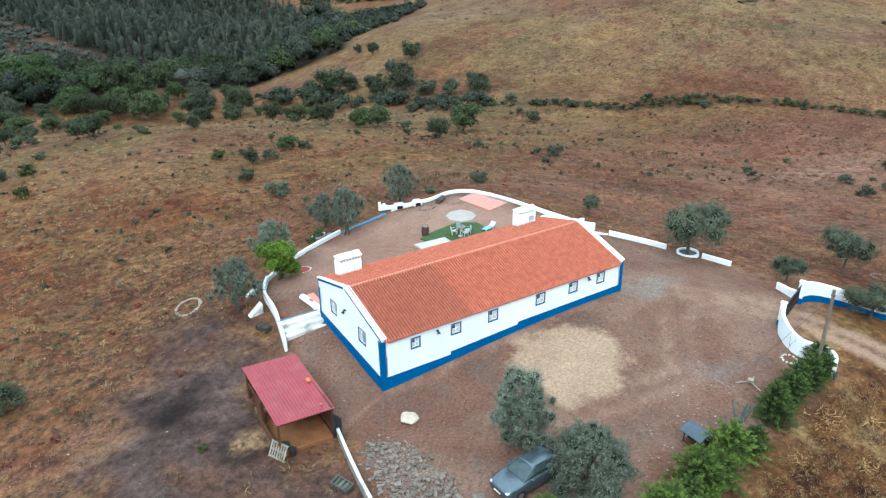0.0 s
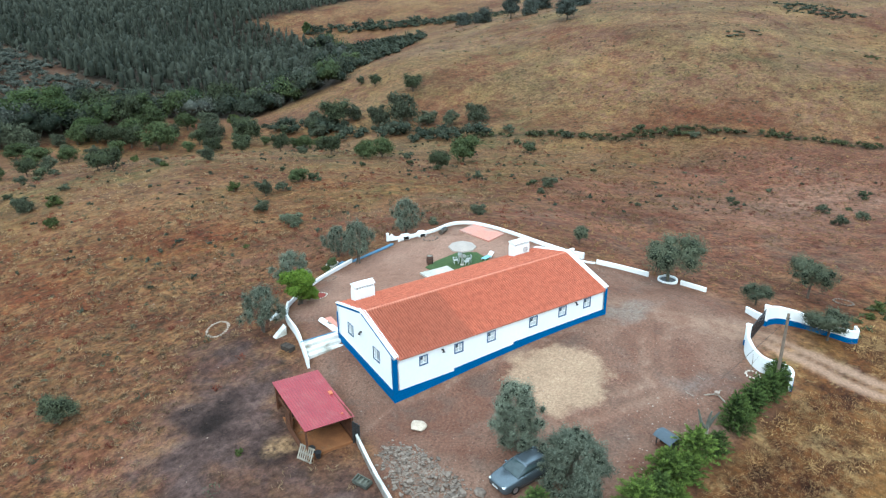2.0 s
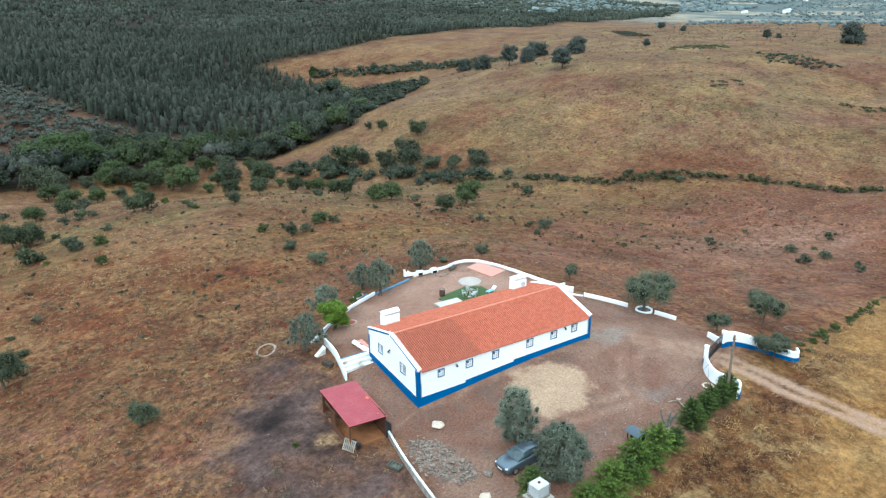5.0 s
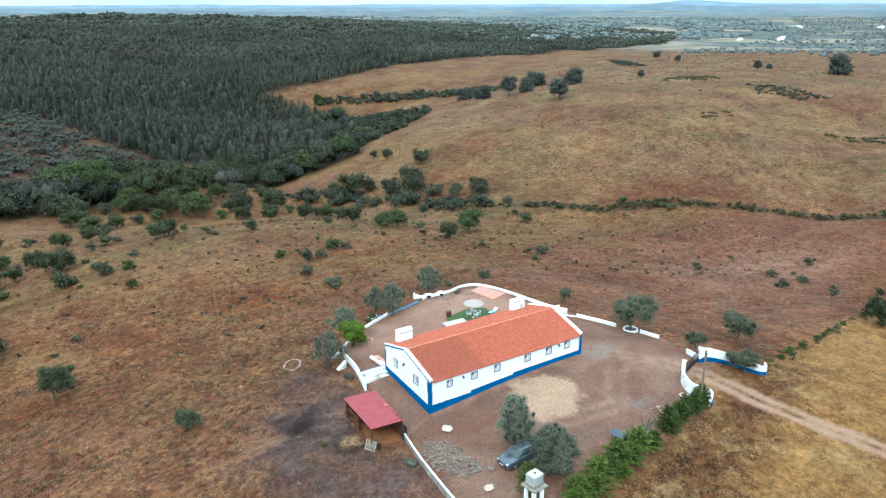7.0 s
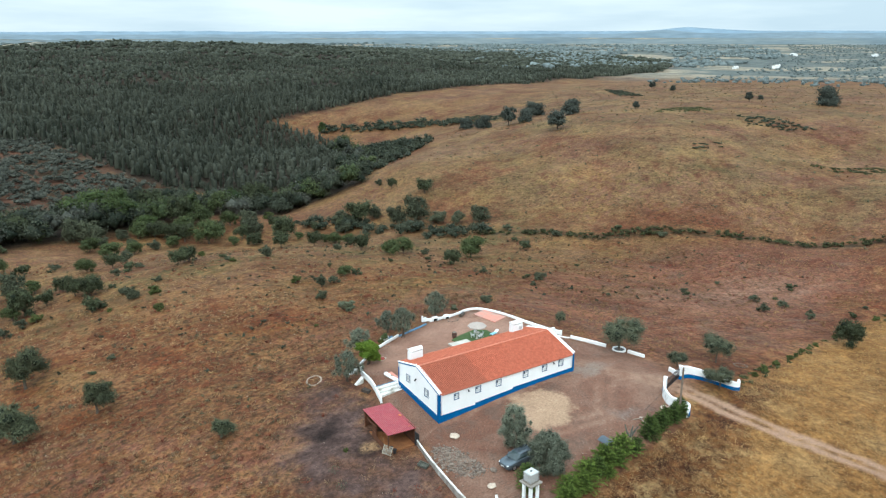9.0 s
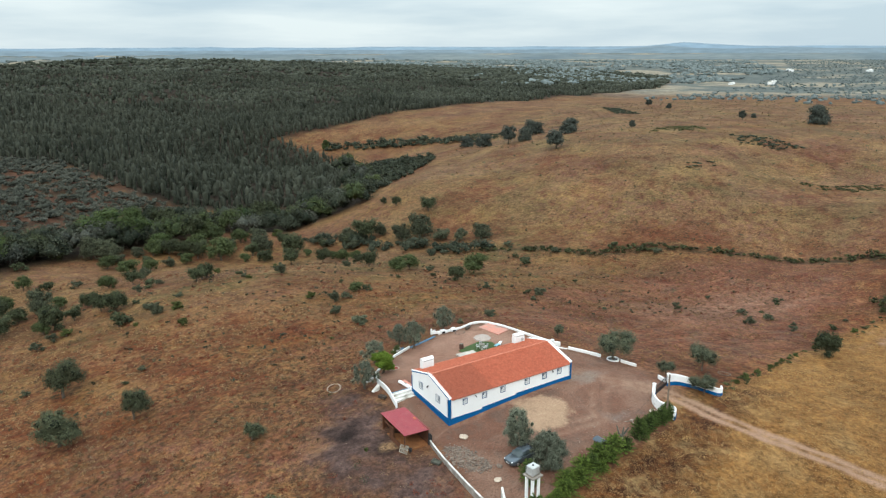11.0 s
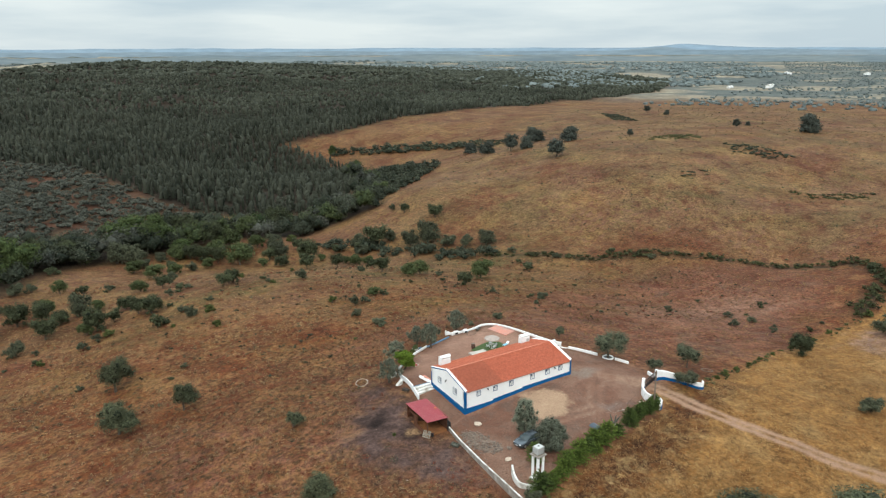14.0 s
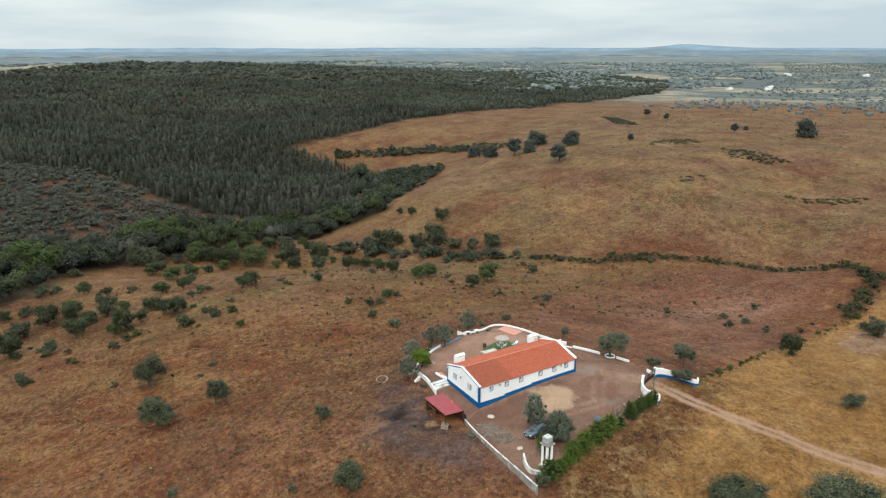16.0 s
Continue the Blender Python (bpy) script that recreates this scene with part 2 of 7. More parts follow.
edge = 1.3 * wobble(gx, gy, 3, 1) + 0.7 * wobble(gx, gy, 1.1, 4)
wide = 8 * wobble(gx, gy, 25, 3)
zone_a = np.stack([
    soft(side_of(YARD, gx, gy) + 0.5 * edge, 2.5),
    soft(side_of([(8.0, -2.3), (10.5, -1.2), (14.4, -1.3), (15.8, -3.6), (15.2, -6.2), (12.7, -8.4), (8.8, -8.0), (7.9, -5.0)], gx, gy) + 0.55 * edge, 1.5),
    soft(side_of(GOLD, gx, gy) + edge, 3),
    soft(np.abs(near_line(TRACK, gx, gy) - 0.85) - 0.58 + 0.15 * edge, 0.6) * (1 - 0.85 * soft(np.hypot(gx - 26, gy + 2) - 7.5 + edge, 7))], 1)
zone_b = np.stack([
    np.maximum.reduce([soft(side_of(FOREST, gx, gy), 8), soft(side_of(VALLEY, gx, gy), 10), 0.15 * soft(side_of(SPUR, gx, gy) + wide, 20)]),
    np.maximum.reduce([soft(np.hypot((gx + 12.0) / 1.15, gy - 5.6) - 2.0 + 0.9 * edge, 2.2), 0.7 * soft(np.hypot((gx + 9.5) / 1.3, gy + 0.5) - 1.2 + 0.9 * edge, 2.6)]),
    np.maximum(soft(np.hypot(gx - 60, (gy - 100)) - 50 + 2 * wide, 60), 0.9 * soft(np.hypot((gx - 2) / 1.3, gy - 104) - 26 + 1.5 * wide, 30)) * np.clip(0.5 + wobble(gx, gy, 14, 7), 0, 1),
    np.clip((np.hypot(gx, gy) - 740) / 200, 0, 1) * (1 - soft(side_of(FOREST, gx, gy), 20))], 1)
FIELD_EDGE = [(92, 116), (105, 103), (112, 87), (128, 80), (137, 66), (146, 53), (153, 40), (162, 28), (152, 14), (136, 9), (116, 2)]
YARD_RUTS = [(29, -5), (24, -3.5), (20.5, -6), (17, -10), (9, -9), (5, -7)]
zone_c = np.stack([
    soft(side_of([(60, 130), (95, 118), (130, 82), (165, 32), (420, 60), (520, 300), (420, 420), (260, 330), (160, 235), (100, 195)], gx, gy) + wide, 24),
    soft(near_line(FIELD_EDGE, gx, gy) - 2.0 + edge, 3.5),
    np.maximum.reduce([soft(np.hypot((gx - 100) / 1.6, gy + 12.5) - 6 + 2 * edge, 5), 0.4 * soft(np.hypot((gx - 96) / 1.8, gy - 27) - 11 + 0.5 * wide + 2 * edge, 14), 0.75 * soft(near_line([(20, 1), (26, -3), (31, -9)], gx, gy) - 2.2 + 1.2 * edge, 5), 0.85 * soft(np.abs(near_line(YARD_RUTS, gx, gy) - 0.8) - 0.35 + 0.2 * edge, 1.0), 0.95 * soft(near_line([(0.5, -0.35), (20.5, -0.35)], gx, gy) - 0.35 + 0.3 * edge, 0.6), 0.5 * soft(near_line([(0, -0.2), (-3.8, -1.6)], gx, gy) - 0.1 + 0.1 * edge, 0.5)]),
    soft(np.hypot((gx + 8.6), (gy - 0.4) * 1.2) - 1.0 + 0.4 * edge, 0.8)], 1)
RED_EARTH = [(29, 12), (36, -3), (48, -6), (75, -2), (120, 6), (148, 25), (140, 55), (112, 66), (84, 60), (58, 52), (34, 42), (4, 38), (12, 31), (26, 30)]
COURT = [(1, 11), (2, 17), (6, 22), (12, 25), (19, 25.5), (25, 25), (26.5, 19), (27, 12), (20, 10)]
ASH = [(-9.9, 17), (-7, 17), (-4.6, 11), (-4.6, 6), (-6.5, 3), (-7.5, -1), (-5.6, -6), (-6.6, -15), (-12.5, -11), (-17.5, -3), (-18, 4), (-14.3, 9), (-11.3, 13)]
zone_d = np.stack([
    0.85 * soft(side_of(COURT, gx, gy) + edge, 4),
    np.clip((np.hypot((gx - 8) / 1.3, gy - 4) - 18) / 30, 0, 1),
    soft(near_line([(45, -14), (26, -17), (5, -21), (-14, -31)], gx, gy) - 9 + 0.18 * np.clip(gx, -10, 60) + 2 * edge, 6),
    soft(side_of(ASH, gx, gy) + 1.2 * edge, 4.5)], 1)
along = np.abs(wobble(gx * 0.84 - gy * 0.54, 3.2 * (gx * 0.54 + gy * 0.84), 16, 1.9))
zone_e = np.stack([
    soft(side_of(RED_EARTH, gx, gy) + 0.8 * wide + 2 * edge, 16),
    soft(side_of(SPUR, gx, gy) + 0.6 * wide, 20),
    np.clip((0.16 - along) / 0.16, 0, 1) * np.clip(side_of(YARD, gx, gy) / 6, 0, 1),
    np.maximum(0.7 * soft(np.hypot((gx - 23.2) / 1.7, gy + 0.8) - 1.2 + 0.8 * edge, 1.6), 0.5 * soft(np.hypot((gx - 19) / 1.5, gy + 11) - 1.2 + edge, 2.0))], 1)
for key, zone in (("zone_a", zone_a), ("zone_b", zone_b), ("zone_c", zone_c), ("zone_d", zone_d), ("zone_e", zone_e)):
    layer = ground_mesh.attributes.new(key, "FLOAT_COLOR", "POINT")
    layer.data.foreach_set("color", zone.astype(np.float32).ravel())


def ground_material():
    m = bpy.data.materials.new("red_earth_and_dry_grass")
    m.use_nodes = True
    n, l = m.node_tree.nodes, m.node_tree.links
    shader = n["Principled BSDF"]
    shader.inputs["Roughness"].default_value = 0.95
    shader.inputs["Specular IOR Level"].default_value = 0.15
    place = n.new("ShaderNodeNewGeometry").outputs["Position"]

    def noise_at(scale, detail=6, rough=0.6):
        t = n.new("ShaderNodeTexNoise")
        t.inputs["Scale"].default_value, t.inputs["Detail"].default_value, t.inputs["Roughness"].default_value = scale, detail, rough
        l.new(place, t.inputs["Vector"])
        return t.outputs["Fac"]

    def span(value, low, high, top=1.0):
        t = n.new("ShaderNodeMapRange")
        t.inputs["From Min"].default_value, t.inputs["From Max"].default_value, t.inputs["To Max"].default_value = low, high, top
        l.new(value, t.inputs["Value"])
        return t.outputs["Result"]

    def blend(a, b, factor):
        t = n.new("ShaderNodeMix")
        t.data_type = "RGBA"
        for key, value in (("A", a), ("B", b)):
            if isinstance(value, tuple):
                t.inputs[key].default_value = (*value, 1)
            else:
                l.new(value, t.inputs[key])
        l.new(factor, t.inputs["Factor"])
        return t.outputs["Result"]

    def times(a, b):
        t = n.new("ShaderNodeMath")
        t.operation = "MULTIPLY"
        l.new(a, t.inputs[0])
        l.new(b, t.inputs[1])
        return t.outputs[0]

    def spots(scale, low, high):
        """Ragged separate tufts, one at random places in each cell."""
        shift = n.new("ShaderNodeTexNoise")
        shift.inputs["Scale"].default_value, shift.inputs["Detail"].default_value = scale * 4, 4
        l.new(place, shift.inputs["Vector"])
        bend = n.new("ShaderNodeVectorMath")
        bend.operation = "MULTIPLY_ADD"
        bend.inputs[1].default_value = (0.5 / scale,) * 3
        l.new(shift.outputs["Color"], bend.inputs[0])
        l.new(place, bend.inputs[2])
        t = n.new("ShaderNodeTexVoronoi")
        t.voronoi_dimensions = "2D"
        t.inputs["Scale"].default_value = scale
        l.new(bend.outputs["Vector"], t.inputs["Vector"])
        return span(t.outputs["Distance"], low, high)

    def ragged(zone, grain):
        """A soft zone cut to a broken edge by a noise."""
        t = n.new("ShaderNodeMath")
        t.operation = "MULTIPLY_ADD"
        t.inputs[1].default_value = 1.6
        l.new(grain, t.inputs[0])
        l.new(zone, t.inputs[2])
        return span(t.outputs[0], 0.98, 1.62)

    axes = n.new("ShaderNodeSeparateXYZ")
    l.new(place, axes.inputs["Vector"])
    northing = span(axes.outputs["Y"], 5.0, 95.0)
    layers = []
    for key in ("zone_a", "zone_b", "zone_c", "zone_d", "zone_e"):
        a = n.new("ShaderNodeAttribute")
        a.attribute_name = key
        s = n.new("ShaderNodeSeparateColor")
        l.new(a.outputs["Color"], s.inputs["Color"])
        layers += [s.outputs["Red"], s.outputs["Green"], s.outputs["Blue"], a.outputs["Alpha"]]
    yard, sand, gold, track, wood, burnt, green, distant, hill, hedgerow, pale, hay, court, open_field, rank, ash, red_earth, spur, furrow, gravel = layers
    broad, patch, tuft, grit = noise_at(0.022), noise_at(0.13), noise_at(1.1), noise_at(7, 4)
    drift, clod, fleck = noise_at(0.06, 8, 0.68), noise_at(0.45, 7, 0.65), noise_at(2.3, 5, 0.7)
    soil = blend((0.235, 0.105, 0.064), (0.285, 0.15, 0.087), span(broad, 0.42, 0.6))
    soil = blend(soil, (0.16, 0.064, 0.045), span(drift, 0.5, 0.66, 0.6))
    soil = blend(soil, (0.25, 0.17, 0.135), span(clod, 0.55, 0.68, 0.6))
    straw = blend((0.40, 0.215, 0.105), (0.54, 0.335, 0.175), grit)
    hill_soil = blend((0.35, 0.235, 0.122), (0.28, 0.14, 0.082), span(drift, 0.42, 0.58))
    hill_soil = blend(hill_soil, (0.19, 0.15, 0.06), span(noise_at(0.028, 10, 0.72), 0.485, 0.58, 0.85))
    hill_soil = blend(hill_soil, (0.31, 0.115, 0.07), span(noise_at(0.035, 9, 0.7), 0.49, 0.58, 0.75))
    hill_soil = blend(hill_soil, (0.085, 0.075, 0.03), span(noise_at(0.4, 9, 0.78), 0.56, 0.66, 0.85))
    hill_soil = blend(hill_soil, (0.46, 0.31, 0.15), span(noise_at(0.35, 8, 0.75), 0.55, 0.66, 0.4))
    warm = blend((0.29, 0.105, 0.052), (0.36, 0.172, 0.084), span(broad, 0.42, 0.6))
    warm = blend(warm, (0.185, 0.062, 0.038), span(drift, 0.49, 0.64, 0.6))
    warm = blend(warm, (0.17, 0.115, 0.04), span(noise_at(0.05, 9, 0.7), 0.54, 0.64, 0.7))
    soil = blend(soil, warm, span(open_field, 0.0, 1.0, 0.9))
    soil = blend(soil, hill_soil, span(hill, 0.0, 1.0, 0.9))
    land = blend(soil, straw, times(span(noise_at(0.7, 9, 0.74), 0.42, 0.56, 1.0), span(noise_at(0.11, 8, 0.7), 0.40, 0.56, 0.95)))
    land = blend(land, (0.15, 0.062, 0.042), times(span(noise_at(0.5, 9, 0.76), 0.52, 0.62, 0.85), span(noise_at(0.08, 7, 0.66), 0.46, 0.58)))
    land = blend(land, (0.05, 0.028, 0.02), span(fleck, 0.57, 0.67, 0.8))
    land = blend(land, (0.075, 0.04, 0.026), span(noise_at(0.85, 9, 0.75), 0.53, 0.63, 0.65))
    land = blend(land, (0.50, 0.31, 0.165), span(noise_at(0.6, 9, 0.78), 0.55, 0.64, 0.7))
    land = blend(land, (0.16, 0.125, 0.06), span(noise_at(0.33, 10, 0.8), 0.57, 0.66, 0.6))
    land = blend(land, (0.20, 0.055, 0.03), times(open_field, span(noise_at(0.033, 8, 0.7), 0.5, 0.6, 0.6)))
    land = blend(land, (0.45, 0.29, 0.12), times(northing, times(span(noise_at(0.04, 8, 0.7), 0.47, 0.57, 0.62), span(tuft, 0.38, 0.56))))
    land = blend(land, (0.33, 0.165, 0.115), times(span(broad, 0.48, 0.6, 0.75), span(clod, 0.44, 0.6)))
    for scale, low, high, colour, amount in ((0.55, 0.30, 0.12, (0.062, 0.05, 0.026), 0.75), (0.9, 0.26, 0.1, (0.50, 0.30, 0.15), 0.6), (1.7, 0.24, 0.08, (0.07, 0.04, 0.026), 0.75), (2.6, 0.24, 0.1, (0.46, 0.27, 0.14), 0.55)):
        land = blend(land, colour, times(spots(scale, low, high), span(noise_at(scale * 0.24, 5, 0.65), 0.44, 0.58, amount)))
    red_soil = blend((0.385, 0.188, 0.122), (0.28, 0.125, 0.078), span(drift, 0.42, 0.6))
    red_soil = blend(red_soil, (0.46, 0.275, 0.165), span(noise_at(0.3, 8, 0.7), 0.52, 0.66, 0.7))
    red_soil = blend(red_soil, (0.10, 0.05, 0.038), times(spots(1.1, 0.38, 0.14), span(patch, 0.38, 0.52, 0.85)))
    red_soil = blend(red_soil, (0.11, 0.05, 0.036), span(noise_at(0.7, 10, 0.78), 0.54, 0.62, 0.75))
    red_soil = blend(red_soil, (0.56, 0.36, 0.23), span(noise_at(1.3, 9, 0.78), 0.56, 0.64, 0.65))
    red_soil = blend(red_soil, (0.27, 0.19, 0.145), span(noise_at(0.09, 8, 0.66), 0.54, 0.66, 0.6))
    land = blend(land, red_soil, span(red_earth, 0.0, 1.0, 0.85))
    land = blend(land, blend((0.17, 0.075, 0.05), (0.10, 0.075, 0.05), span(drift, 0.45, 0.58)), span(spur, 0.0, 1.0, 0.75))
    land = blend(land, (0.17, 0.052, 0.032), times(times(furrow, open_field), span(clod, 0.38, 0.56, 0.75)))
    land = blend(land, (0.17, 0.145, 0.052), times(green, span(clod, 0.42, 0.58, 0.9)))
    land = blend(land, (0.05, 0.045, 0.025), times(hedgerow, span(clod, 0.3, 0.5, 0.9)))
    straw_field = blend((0.52, 0.305, 0.138), (0.335, 0.178, 0.078), span(noise_at(0.5, 9, 0.72), 0.42, 0.62))
    straw_field = blend(straw_field, (0.64, 0.43, 0.22), span(patch, 0.5, 0.68, 0.55))
    straw_field = blend(straw_field, (0.16, 0.085, 0.042), span(fleck, 0.57, 0.7, 0.6))
    land = blend(land, straw_field, gold)
    land = blend(land, blend(blend((0.255, 0.122, 0.058), (0.10, 0.045, 0.025), span(noise_at(0.7, 9, 0.75), 0.42, 0.56)), (0.58, 0.41, 0.22), span(noise_at(0.3, 9, 0.76), 0.52, 0.6, 0.85)), times(gold, rank))
    grey = blend((0.215, 0.146, 0.127), (0.12, 0.08, 0.07), span(clod, 0.38, 0.6))
    grey = blend(grey, (0.22, 0.15, 0.122), span(tuft, 0.55, 0.68, 0.7))
    land = blend(land, grey, times(ash, span(patch, 0.25, 0.5, 0.95)))
    land = blend(land, blend((0.026, 0.017, 0.015), (0.07, 0.047, 0.04), tuft), times(burnt, span(clod, 0.1, 0.45, 1.0)))
    bare = blend((0.45, 0.285, 0.21), (0.345, 0.19, 0.135), span(patch, 0.42, 0.58))
    bare = blend(bare, (0.40, 0.295, 0.235), span(clod, 0.52, 0.7, 0.5))
    bare = blend(bare, (0.25, 0.185, 0.15), span(noise_at(0.21, 7, 0.62), 0.54, 0.66, 0.6))
    bare = blend(bare, (0.19, 0.105, 0.078), span(noise_at(2.6, 8, 0.78), 0.53, 0.63, 0.75))
    bare = blend(bare, (0.50, 0.36, 0.27), span(noise_at(4.2, 7, 0.8), 0.55, 0.65, 0.55))
    bare = blend(bare, (0.62, 0.54, 0.47), span(noise_at(9.0, 4, 0.7), 0.64, 0.69, 0.8))
    land = blend(land, bare, yard)
    land = blend(land, blend(blend((0.74, 0.48, 0.365), (0.52, 0.31, 0.225), span(drift, 0.42, 0.6)), (0.36, 0.185, 0.125), span(clod, 0.56, 0.7, 0.7)), court)
    land = blend(land, blend((0.63, 0.43, 0.32), (0.47, 0.28, 0.2), span(clod, 0.42, 0.6)), pale)
    land = blend(land, blend((0.50, 0.44, 0.39), (0.34, 0.27, 0.23), span(noise_at(3.0, 7, 0.75), 0.42, 0.58)), gravel)
    land = blend(land, (0.60, 0.40, 0.24), times(hay, span(tuft, 0.35, 0.5)))
    land = blend(land, blend(blend((0.84, 0.605, 0.42), (0.76, 0.53, 0.37), span(tuft, 0.35, 0.65)), (0.44, 0.27, 0.185), span(noise_at(3.4, 8, 0.8), 0.58, 0.68, 0.4)), ragged(sand, noise_at(1.6, 8, 0.75)))
    land = blend(land, blend((0.78, 0.53, 0.38), (0.66, 0.43, 0.30), tuft), track)
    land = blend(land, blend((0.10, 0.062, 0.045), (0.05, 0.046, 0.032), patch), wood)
    # Bluish haze of the distance is mixed into these ground colours.
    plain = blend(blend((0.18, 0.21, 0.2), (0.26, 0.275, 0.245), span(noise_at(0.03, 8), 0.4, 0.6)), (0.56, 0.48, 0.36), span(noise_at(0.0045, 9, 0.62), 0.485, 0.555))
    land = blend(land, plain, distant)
    def level(value, low, high, least, most):
        t = n.new("ShaderNodeMapRange")
        for key, number in (("From Min", low), ("From Max", high), ("To Min", least), ("To Max", most)):
            t.inputs[key].default_value = number
        l.new(value, t.inputs["Value"])
        return t.outputs["Result"]

    tone_fix = n.new("ShaderNodeHueSaturation")
    l.new(land, tone_fix.inputs["Color"])
    beyond = n.new("ShaderNodeMath")
    beyond.operation = "MAXIMUM"
    l.new(hill, beyond.inputs[0])
    l.new(level(axes.outputs["Y"], 35.0, 110.0, 0.0, 1.0), beyond.inputs[1])
    l.new(level(beyond.outputs[0], 0.0, 1.0, 0.4945, 0.5015), tone_fix.inputs["Hue"])
    tussock, knot = noise_at(1.5, 9, 0.78), noise_at(0.33, 6, 0.7)
    calm = n.new("ShaderNodeMix")
    smooth = n.new("ShaderNodeMath")
    smooth.operation = "MAXIMUM"
    l.new(yard, smooth.inputs[0])
    l.new(track, smooth.inputs[1])
    l.new(level(smooth.outputs[0], 0.2, 0.9, 0.0, 1.0), calm.inputs[0])
    thin = n.new("ShaderNodeMix")
    l.new(level(beyond.outputs[0], 0.0, 1.0, 0.0, 0.65), thin.inputs[0])
    l.new(level(tussock, 0.36, 0.64, 0.48, 1.5), thin.inputs[2])
    l.new(level(tussock, 0.36, 0.64, 0.82, 1.16), thin.inputs[3])
    l.new(times(times(thin.outputs[0], level(knot, 0.36, 0.64, 0.78, 1.25)), level(noise_at(0.05, 5, 0.6), 0.36, 0.64, 0.82, 1.18)), calm.inputs[2])
    l.new(times(level(noise_at(5, 7, 0.8), 0.36, 0.64, 0.74, 1.27), level(knot, 0.36, 0.64, 0.93, 1.09)), calm.inputs[3])
    l.new(times(calm.outputs[0], level(grit, 0.25, 0.75, 0.335, 0.502)), tone_fix.inputs["Value"])
    l.new(level(beyond.outputs[0], 0.0, 1.0, 1.14, 1.06), tone_fix.inputs["Saturation"])
    l.new(tone_fix.outputs["Color"], shader.inputs["Base Color"])
    relief = n.new("ShaderNodeBump")
    relief.inputs["Strength"].default_value, relief.inputs["Distance"].default_value = 0.6, 0.22
    l.new(tussock, relief.inputs["Height"])
    l.new(relief.outputs["Normal"], shader.inputs["Normal"])
    return m


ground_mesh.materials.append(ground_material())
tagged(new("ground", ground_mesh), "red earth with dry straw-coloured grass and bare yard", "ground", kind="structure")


# ---- mesh helpers ----
def mesh_object(name, verts, faces, material, parent=None, smooth=False):
    me = bpy.data.meshes.new(name)
    me.from_pydata([tuple(map(float, v)) for v in verts], [], faces)
    me.materials.append(material)
    if smooth:
        me.polygons.foreach_set("use_smooth", [True] * len(me.polygons))
    me.update()
    ob = new(name, me)
    if parent is not None:
        ob.parent = parent
    return ob


def part(name, bm, material, parent, label=""):
    me = bpy.data.meshes.new(name)
    bmesh.ops.recalc_face_normals(bm, faces=bm.faces)
    bm.to_mesh(me)
    bm.free()
    me.materials.append(material)
    ob = new(name, me)
    ob.parent = parent
    return tagged(ob, label)


def empty(name, x, y, z, turn=0.0, label="", category="", group="", kind=""):
    ob = new(name)
    ob.matrix_basis = pose(x, y, z, 0, 0, turn)
    return tagged(ob, label, category, group, kind)


def box(bm, x0, x1, y0, y1, z0, z1, bevel=0.0, m=None):
    got = bmesh.ops.create_cube(bm, size=1)["verts"]
    for v in got:
        v.co = Vector(((x0 + x1) / 2 + v.co.x * (x1 - x0), (y0 + y1) / 2 + v.co.y * (y1 - y0), (z0 + z1) / 2 + v.co.z * (z1 - z0)))
        if m is not None:
            v.co = m @ v.co
    if bevel:
        edges = {e for v in got for e in v.link_edges}
        bmesh.ops.bevel(bm, geom=list(edges), offset=bevel, segments=1, affect="EDGES")
    return bm


def boxed(*args, **kw):
    return box(bmesh.new(), *args, **kw)


def tube(bm, a, b, ra, rb, sides=8, cap=True):
    a, b = Vector(a), Vector(b)
    q = (b - a).to_track_quat("Z", "Y").to_matrix()
    rows = []
    for c, r in ((a, ra), (b, rb)):
        rows.append([bm.verts.new(c + q @ Vector((r * math.cos(k * 2 * math.pi / sides), r * math.sin(k * 2 * math.pi / sides), 0))) for k in range(sides)])
    for k in range(sides):
        bm.faces.new((rows[0][k], rows[0][(k + 1) % sides], rows[1][(k + 1) % sides], rows[1][k]))
    if cap:
        bm.faces.new(rows[0][::-1])
        bm.faces.new(rows[1])
    return bm


